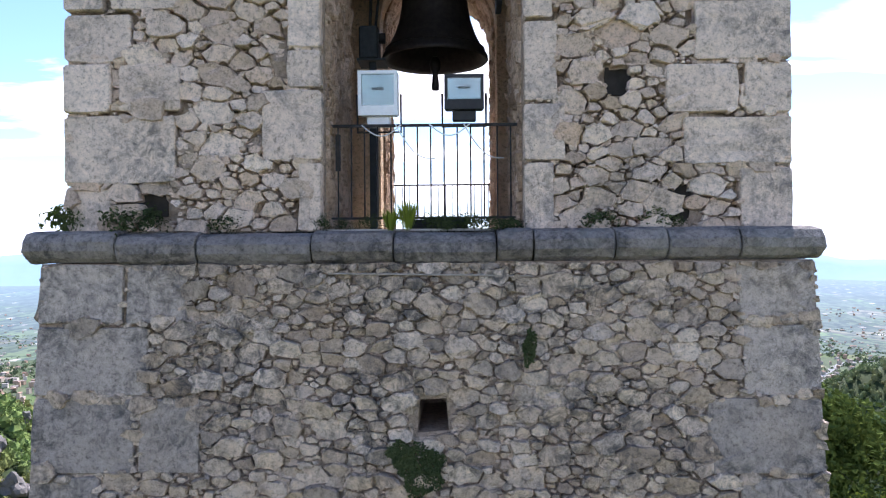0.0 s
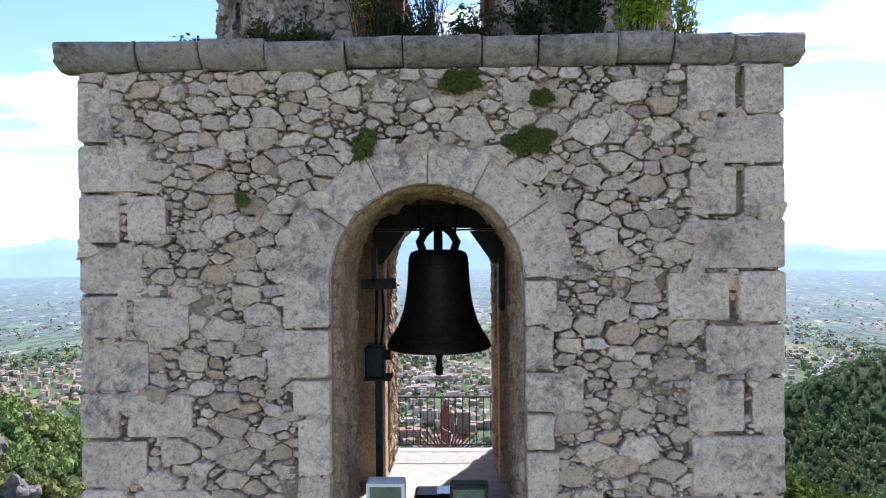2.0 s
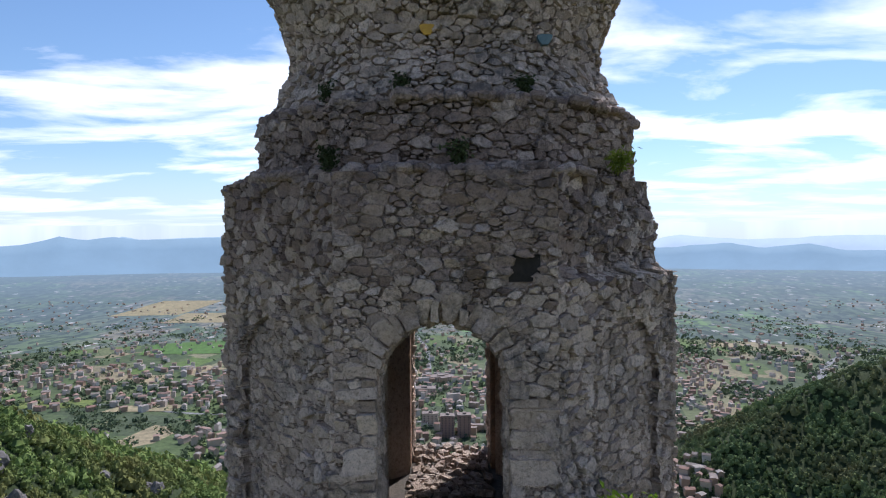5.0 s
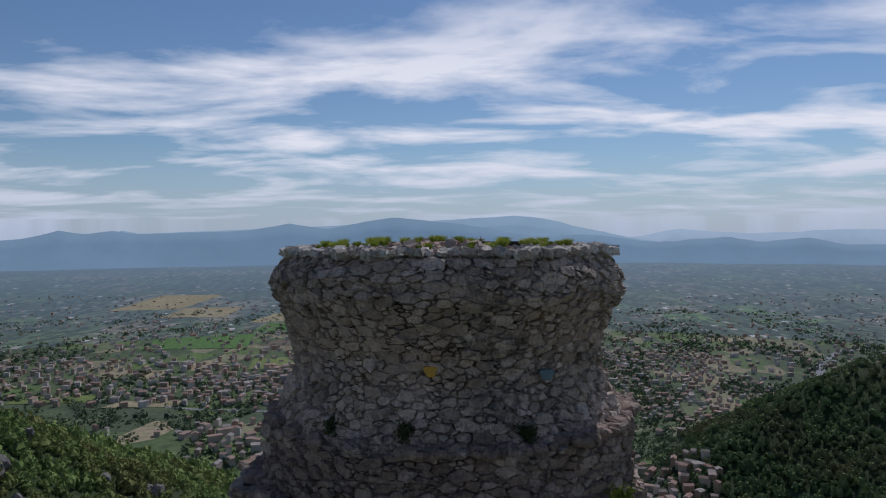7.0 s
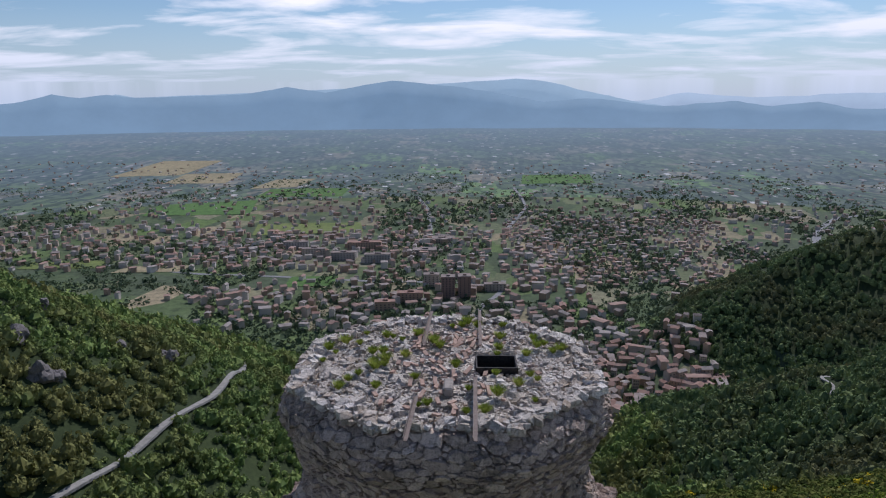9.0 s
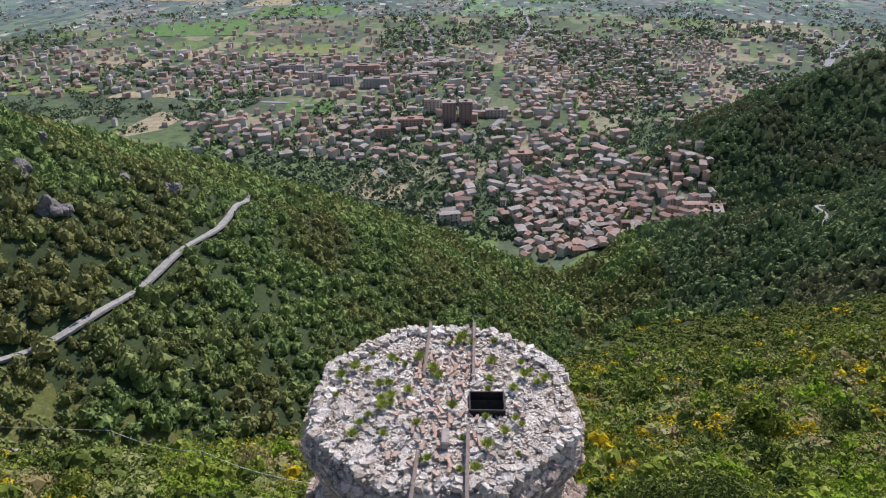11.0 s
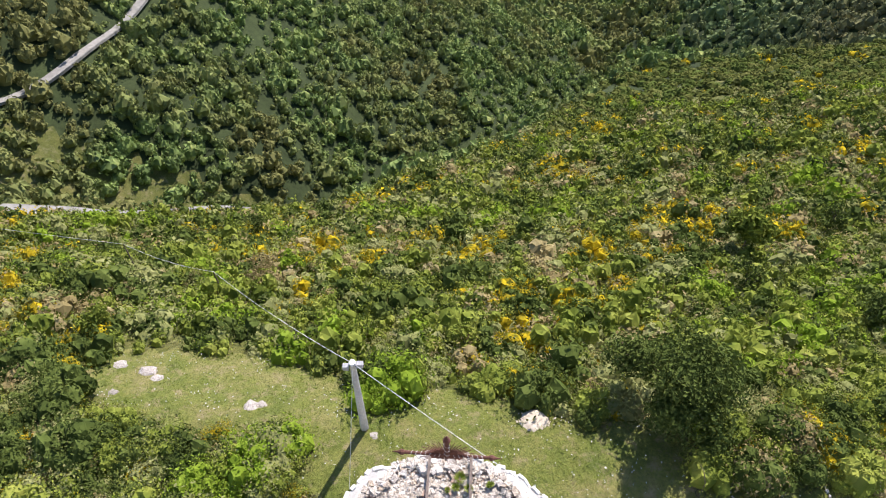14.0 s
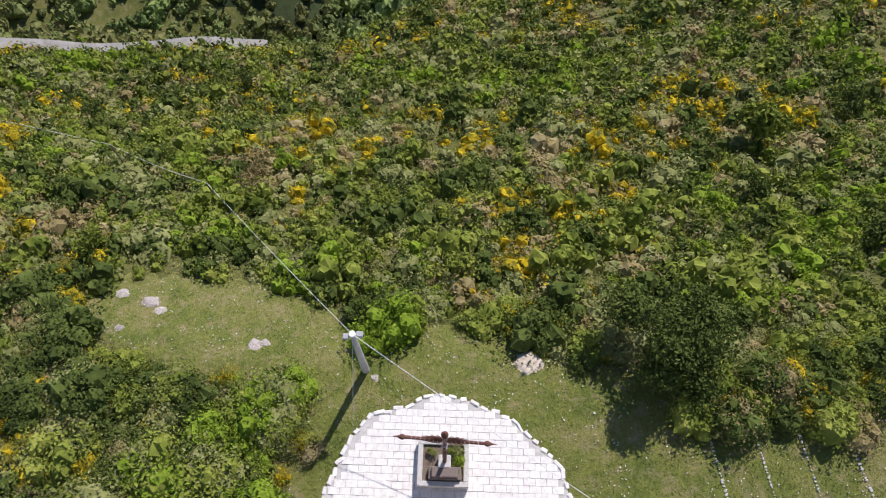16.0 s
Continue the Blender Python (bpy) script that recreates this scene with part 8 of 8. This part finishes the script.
for (ax, ay), (bx, by) in (((12.8, 13.6), (13.5, 9.6)), ((15.1, 13.8), (15.8, 9.6)), ((17.25, 14.0), (18.0, 9.8)), ((19.6, 14.1), (20.6, 9.8)), ((13.4, 13.8), (23.0, 14.3))):
    ln = math.hypot(bx - ax, by - ay)
    for i in range(int(ln / 0.17)):
        t = i * 0.17 / ln + gs.normal(0, 0.004)
        s = gs.uniform(0.03, 0.085)
        m = pose(ax + (bx - ax) * t, ay + (by - ay) * t + gs.normal(0, 0.02), GZ + 0.02, 0, 0, gs.uniform(0, 90))
        part("edging_stone", Build().box(-s, s, -s * 0.7, s * 0.7, -0.08, 0.06, m, bev=0.02).mesh("edging_stone", M_CONCRETE), plots)

# grass and flowers of the meadow
ng = 44000
gx_, gy_ = gp.uniform(-22, 26, ng), gp.uniform(6.5, 23, ng)
ok = in_clearing(gx_ * SITE, SITE_Y + (gy_ - SITE_Y) * SITE)
gx_, gy_ = gx_[ok], gy_[ok]
ok = np.array([not in_poly(x, y, PAVE) for x, y in zip(gx_, gy_)])
gx_, gy_ = gx_[ok], gy_[ok]
pts = np.stack([gx_, gy_, low(gx_, gy_) + 0.05], axis=1)
nrm = np.stack([gp.normal(size=len(gx_)), gp.normal(size=len(gx_)), 2.2 + 0 * gx_], axis=1)
v = cards(pts, nrm, np.full(len(pts), 0.065), gp, 0.45)
stuff("meadow_grass", v, np.arange(len(v)).reshape(-1, 4), M_MEADOW, "short grass of the mown meadow", "grass")
sel = gp.random(len(gx_)) < 0.03 + 0.10 * (np.sin(gx_ * 1.1 + 2 * np.sin(gy_ * 0.7)) * np.cos(gy_ * 0.9) > 0.55)
v = cards(pts[sel] + np.array([0, 0, 0.07]), np.tile([0.0, 0.1, 1.0], (sel.sum(), 1)), np.full(sel.sum(), 0.035), gp)
stuff("meadow_flowers", v, np.arange(len(v)).reshape(-1, 4), M_WHITE, "small white flowers dotted over the grass", "flowers")

# a heap of pale half-dry bushes and some white stones on the slope
for k in range(12):
    x, y = gs.normal(-15.5, 1.6), gs.normal(33.0, 1.6)
    sh = shrub_shape(420, 0.075, gp, 8, k % 2 == 0)
    s = gs.uniform(0.9, 1.7)
    ob = tagged(new("dry_bush", fast_mesh("dry_bush", sh, np.arange(len(sh)).reshape(-1, 4), M_DRY)), "pale half-dry twiggy bush standing above the others", "bush", "dry bushes on the slope")
    ob.matrix_world = Matrix.LocRotScale((x, y, float(low(x, y)) - 0.1), Euler((0, 0, gs.uniform(0, 6.28))), (s, s, s * gs.uniform(1.0, 1.3)))

# the thicket of bushes and broom in the meadow
THICKET = ((M_LEAF, "green_bush", "mid-green bush in the meadow thicket"), (M_BROOM, "broom_bush", "broom bush in yellow flower in the meadow"), (M_LEAFDARK, "dark_bush", "dark green mastic bush in the meadow thicket"), (M_DRY, "dry_bush", "brown half-dry bush in the meadow thicket"))
for k in range(150):
    x, y = gs.uniform(-21.5, -5.6), gs.uniform(8.5, 15.5)
    if ((x + 13.8) / 7.6) ** 2 + ((y - 12.0) / 3.3) ** 2 > 1:
        continue
    mt, nm, lab = THICKET[int(gs.choice(4, p=(0.36, 0.28, 0.26, 0.10)))]
    sh = shrub_shape(640, 0.055, gp, 8, mt is M_BROOM, core=14)
    s = gs.uniform(0.55, 1.05)
    ob = tagged(new(nm, fast_mesh(nm, sh, np.arange(len(sh)).reshape(-1, 4), mt)), lab, "bush", "bushes in the meadow")
    ob.matrix_world = Matrix.LocRotScale((x, y, float(low(x, y)) - 0.1 * s), Euler((0, 0, gs.uniform(0, 6.28))), (s, s, s * gs.uniform(0.8, 1.1)))

# the hilltop's things take their true size and place
site_scale = Matrix.Translation((0, SITE_Y, SITE_Z)) @ Matrix.Scale(SITE, 4) @ Matrix.Translation((0, -SITE_Y, -SITE_Z))
bpy.context.view_layer.update()
for ob in [o for o in scene.objects if o not in before_site and o.parent is None]:
    ob.matrix_world = site_scale @ ob.matrix_world

# ---- plants on the tower ----
def tuft(x, y, z, r, tall, n, mat, label, name="grass_tuft", group="grass tufts on the tower"):
    """Blades rising from one root."""
    a = gp.uniform(0, 2 * math.pi, n)
    ln = gp.uniform(0.3, 1.0, n) * r
    root = np.stack([0.25 * ln * np.cos(a), 0.25 * ln * np.sin(a), np.zeros(n)], axis=1)
    tip = np.stack([ln * np.cos(a), ln * np.sin(a), tall * gp.uniform(0.5, 1.0, n)], axis=1)
    side = np.stack([-np.sin(a), np.cos(a), np.zeros(n)], axis=1) * (0.003 + 0.005 * r)
    mid_ = root * 0.4 + tip * 0.6 + np.array([0, 0, 0.12 * tall])
    v = np.stack([root, mid_ - side, tip, mid_ + side], axis=1).reshape(-1, 3)
    ob = tagged(new(name, fast_mesh(name, v, np.arange(len(v)).reshape(-1, 4), mat)), label, "grass", group)
    ob.location = (x, y, z)
    return ob


for x, r, t in ((-2.62, 0.26, 0.22), (-2.45, 0.2, 0.16), (-1.85, 0.15, 0.14), (-1.0, 0.1, 0.14), (-0.28, 0.14, 0.28), (-0.42, 0.12, 0.2), (0.02, 0.1, 0.12), (0.28, 0.22, 0.12), (0.55, 0.2, 0.1), (1.35, 0.16, 0.14), (1.75, 0.2, 0.16), (1.95, 0.14, 0.12), (-3.15, 0.14, 0.2)):
    if t > 0.18 and x > -2:
        tuft(x, -0.06, -0.04, r, t, 200, M_TUFT, "clump of grass rooted on the stone ledge")
    else:
        cs_ = shrub_shape(420, 0.075, gp, 9)
        cl = tagged(new("ledge_plant", fast_mesh("ledge_plant", cs_, np.arange(len(cs_)).reshape(-1, 4), M_LEAFSHADE)), "dark low plants rooted in the joint of the ledge", "plant", kind="stuff")
        cl.matrix_world = Matrix.LocRotScale((x, -0.05, -0.06), Euler((0, 0, x * 7)), (r * 1.25, r * 0.8, t * 1.1))
for x, r, t in ((-0.85, 0.14, 0.10), (-0.62, 0.12, 0.12), (-0.12, 0.16, 0.13), (0.15, 0.18, 0.14), (0.42, 0.16, 0.12), (0.6, 0.12, 0.10)):
    cs_ = shrub_shape(420, 0.06, gp, 9)
    cl = tagged(new("ledge_plant", fast_mesh("ledge_plant", cs_, np.arange(len(cs_)).reshape(-1, 4), M_LEAFSHADE)), "dark low weeds before the iron railing", "plant", kind="stuff")
    cl.matrix_world = Matrix.LocRotScale((x, 0.06, -0.05), Euler((0, 0, x * 5)), (r * 1.3, r * 0.7, t * 1.1))
sh = shrub_shape(110, 0.16, gp, 6)
ob = tagged(new("ledge_sprig", fast_mesh("ledge_sprig", sh, np.arange(len(sh)).reshape(-1, 4), M_LEAFDARK)), "small leafy sprig growing from the ledge's corner", "sprig")
ob.matrix_world = Matrix.LocRotScale((-3.42, 0.25, -0.05), None, (0.2, 0.2, 0.24))
for x, z, r, s in ((0.15, 4.95, 0.19, 0.75), (0.85, 4.80, 0.11, 0.9), (0.74, 4.43, 0.25, 0.6), (-0.68, 4.42, 0.12, 1.4), (-1.75, 3.95, 0.07, 1), (-0.16, -1.98, 0.24, 0.9), (-0.32, -1.86, 0.14, 0.9), (0.72, -1.0, 0.06, 3.0)):
    n = int(9000 * r)
    a, q = gp.uniform(0, 6.283, n), np.sqrt(gp.random(n)) * r * 0.85
    q = q * (1 + 0.16 * np.sin(2 * a + x * 9) + 0.14 * np.sin(5 * a + z * 7)) * gp.uniform(0.88, 1.06, n)
    p = np.stack([q * np.cos(a), -0.02 - 0.05 * gp.random(n), q * np.sin(a) * s], axis=1)
    v = cards(p, np.stack([gp.normal(size=n) * 0.5, -1 + 0 * a, 0.6 + gp.normal(size=n) * 0.5], axis=1), np.full(n, 0.013), gp)
    yb = -0.05 if z > 0 else -0.17 - 0.35 * (BZ1 - z) / (BZ1 - BZ0) - 0.04
    ob = tagged(new("wall_moss", fast_mesh("wall_moss", v, np.arange(len(v)).reshape(-1, 4), M_BRUSH if z > 0 else M_LEAFSHADE)), "dark green cushion of moss on the wall", "moss", kind="stuff")
    ob.location = (x, yb, z)


def sprays(name, x, y, z, stems, tall, lean, leaves, size, mat, label, category):
    """A bush of bent stems with leaves along them."""
    ob = thing(name, x, y, z, label, category)
    pts, nor = [], []
    for k in range(stems):
        a, l = gp.uniform(0, 6.283), gp.uniform(0.1, 1.0)
        tip = Vector((lean * l * math.cos(a), lean * l * math.sin(a), tall * gp.uniform(0.6, 1.0)))
        root = Vector((gp.normal(0, 0.11), gp.normal(0, 0.07), 0)) * lean
        tip = tip + root + Vector((gp.normal(0, 0.1), gp.normal(0, 0.1), 0)) * lean
        mid_ = root + Vector(((tip.x - root.x) * 0.3 + gp.normal(0, 0.06) * lean, (tip.y - root.y) * 0.3, tip.z * 0.55))
        put("stem", Build().tube([Vector((x, y, z - 0.05)) + root, Vector((x, y, z)) + mid_, Vector((x, y, z)) + tip], 0.0045, 5, 0.0015), M_TWIG, ob)
        for q in range(leaves):
            t = gp.uniform(0.12, 1.0)
            p = root.lerp(mid_, 2 * t) if t < 0.5 else mid_.lerp(tip, 2 * t - 1)
            pts.append(np.array(p) + gp.normal(size=3) * size * 1.1)
            nor.append(gp.normal(size=3) + np.array([0, -0.3, 0.6]))
    v = cards(np.array(pts), np.array(nor), np.full(len(pts), size), gp, 0.8)
    part("leaves", fast_mesh("leaves", v, np.arange(len(v)).reshape(-1, 4), mat), ob)
    return ob


UZ = 5.33
sprays("ledge_shrub", 1.22, 0.22, UZ, 40, 1.34, 0.74, 130, 0.030, M_LEAFSHADE, "leafy shrub rooted on the upper ledge, shade painted into its leaves", "shrub")
sprays("ledge_shrub", 1.74, 0.12, UZ, 20, 1.68, 0.46, 95, 0.040, M_FRESH, "bright green young fig-like shrub on the upper ledge", "shrub")
sprays("ledge_shrub", 2.10, 0.10, UZ, 12, 0.70, 0.5, 40, 0.030, M_LEAF, "low bright green shrub on the upper ledge", "shrub")
for x, y, n_, t, l in ((-2.35, 0.9, 12, 0.3, 0.3), (-1.75, 0.45, 12, 0.34, 0.35), (-1.3, 0.35, 10, 0.26, 0.3), (-0.35, 0.3, 16, 0.42, 0.42), (0.3, 0.3, 14, 0.36, 0.42), (0.75, 0.3, 14, 0.5, 0.4), (2.2, 0.5, 8, 0.25, 0.25)):
    sprays("ledge_shrub", x, y, UZ, n_, t, l, 60, 0.026, M_LEAFSHADE, "shrub at the octagon's foot, shade painted into its leaves", "shrub")
sprays("flowering_broom", -0.72, 0.15, UZ, 60, 0.86, 0.36, 10, 0.016, M_BROOM, "thin broom with a few yellow flowers on the ledge", "broom")
sprays("green_broom", -0.62, 0.22, UZ, 46, 0.78, 0.34, 60, 0.014, M_LEAFSHADE, "dark green broom of upright rods on the ledge", "broom")
sprays("dry_broom", -0.12, 0.25, UZ, 60, 0.98, 0.40, 22, 0.011, M_LEAFSHADE, "airy dark broom of thin twigs on the upper ledge", "broom")
for x, y, r, t in ((-2.3, 0.15, 0.2, 0.16), (-2.0, 0.2, 0.25, 0.2), (-1.55, 0.22, 0.3, 0.26), (-1.25, 0.25, 0.2, 0.2), (0.25, 0.12, 0.16, 0.16), (0.5, 0.15, 0.22, 0.2), (0.85, 0.2, 0.25, 0.3), (2.4, 0.3, 0.12, 0.14), (-0.5, 0.2, 0.3, 0.4), (0.0, 0.3, 0.3, 0.3)):
    tuft(x, y + 0.15, UZ - 0.01, r * 0.8, t * 0.8, 200, M_LEAFSHADE, "dark clump of grass at the foot of the octagon")
bl = Build()
for k in range(2300):
    x, y = gs.uniform(WL + 0.1, WR - 0.1), 0.55 + 5.35 * gs.random() ** 1.4
    if abs(x - OCT_X) < 2.55 and abs(y - YC) < 2.55 and abs(x - OCT_X) + abs(y - YC) < 3.6:
        continue
    s = gs.uniform(0.025, 0.075) if gs.random() < 0.85 else gs.uniform(0.08, 0.16)
    v, f = chunk(s, gs)
    heap = max(0.0, 0.42 - 0.8 * (math.hypot(x - OCT_X, y - YC) - 2.6)) * (1.0 if abs(x) > 0.9 else 0.3)
    m = pose(x, y, UZ + 0.015 + heap * gs.random(), *gs.uniform(-20, 20, 2), gs.uniform(0, 360))
    bl.add([m @ p for p in v], f)
for k in range(260):
    x, y = gs.uniform(OA0 + 0.05, OA1 - 0.05), gs.uniform(3.6, 5.6)
    s = gs.uniform(0.03, 0.09)
    v, f = chunk(s, gs)
    m = pose(x, y, 5.50 + 0.05 * gs.random() + 0.12 * max(0, y - 4.6), *gs.uniform(-20, 20, 2), gs.uniform(0, 360))
    bl.add([m @ p for p in v], f)
tagged(new("ledge_rubble", bl.mesh("ledge_rubble", M_DRUM)), "fallen stones lying on the upper ledge and sill", "rubble", kind="stuff")
for k in range(70):
    x, y = gs.uniform(-1.8, 1.7), gs.uniform(1.3, 4.8)
    if not inside_top(x, y, 3.75) or (HATCH[0] - 0.1 < x < HATCH[1] + 0.1 and HATCH[2] - 0.1 < y < HATCH[3] + 0.1):
        continue
    r = gs.uniform(0.06, 0.15)
    tuft(x, y, top_z(x, y) + 0.02, r, r * 1.0, 240, M_TUFT, "small yellow-green tuft growing in the rubble")
for x, z_, r_, mt in ((-0.5, 10.5, 2.08, M_LEAFSHADE), (0.75, 10.5, 2.05, M_LEAFSHADE), (-1.3, 10.5, 1.75, M_LEAFSHADE), (0.1, 9.76, 2.4, M_LEAFSHADE), (-1.2, 9.76, 2.3, M_LEAFSHADE), (1.75, 9.76, 1.8, M_LEAF)):
    sprays("step_plant", x, YC - r_, z_ + 0.03, 7, 0.26, 0.16, 42, 0.028, mt, "small bush rooted on the ruined step", "plant")
log = thing("broken_beam", -0.03, 2.0, TOPZ, "short grey broken beam end in the rubble", "beam")
put("wood", Build().box(-0.09, 0.03, 1.82, 2.15, TOPZ + 0.08, TOPZ + 0.2, bev=0.02), M_DEADWOOD, log)
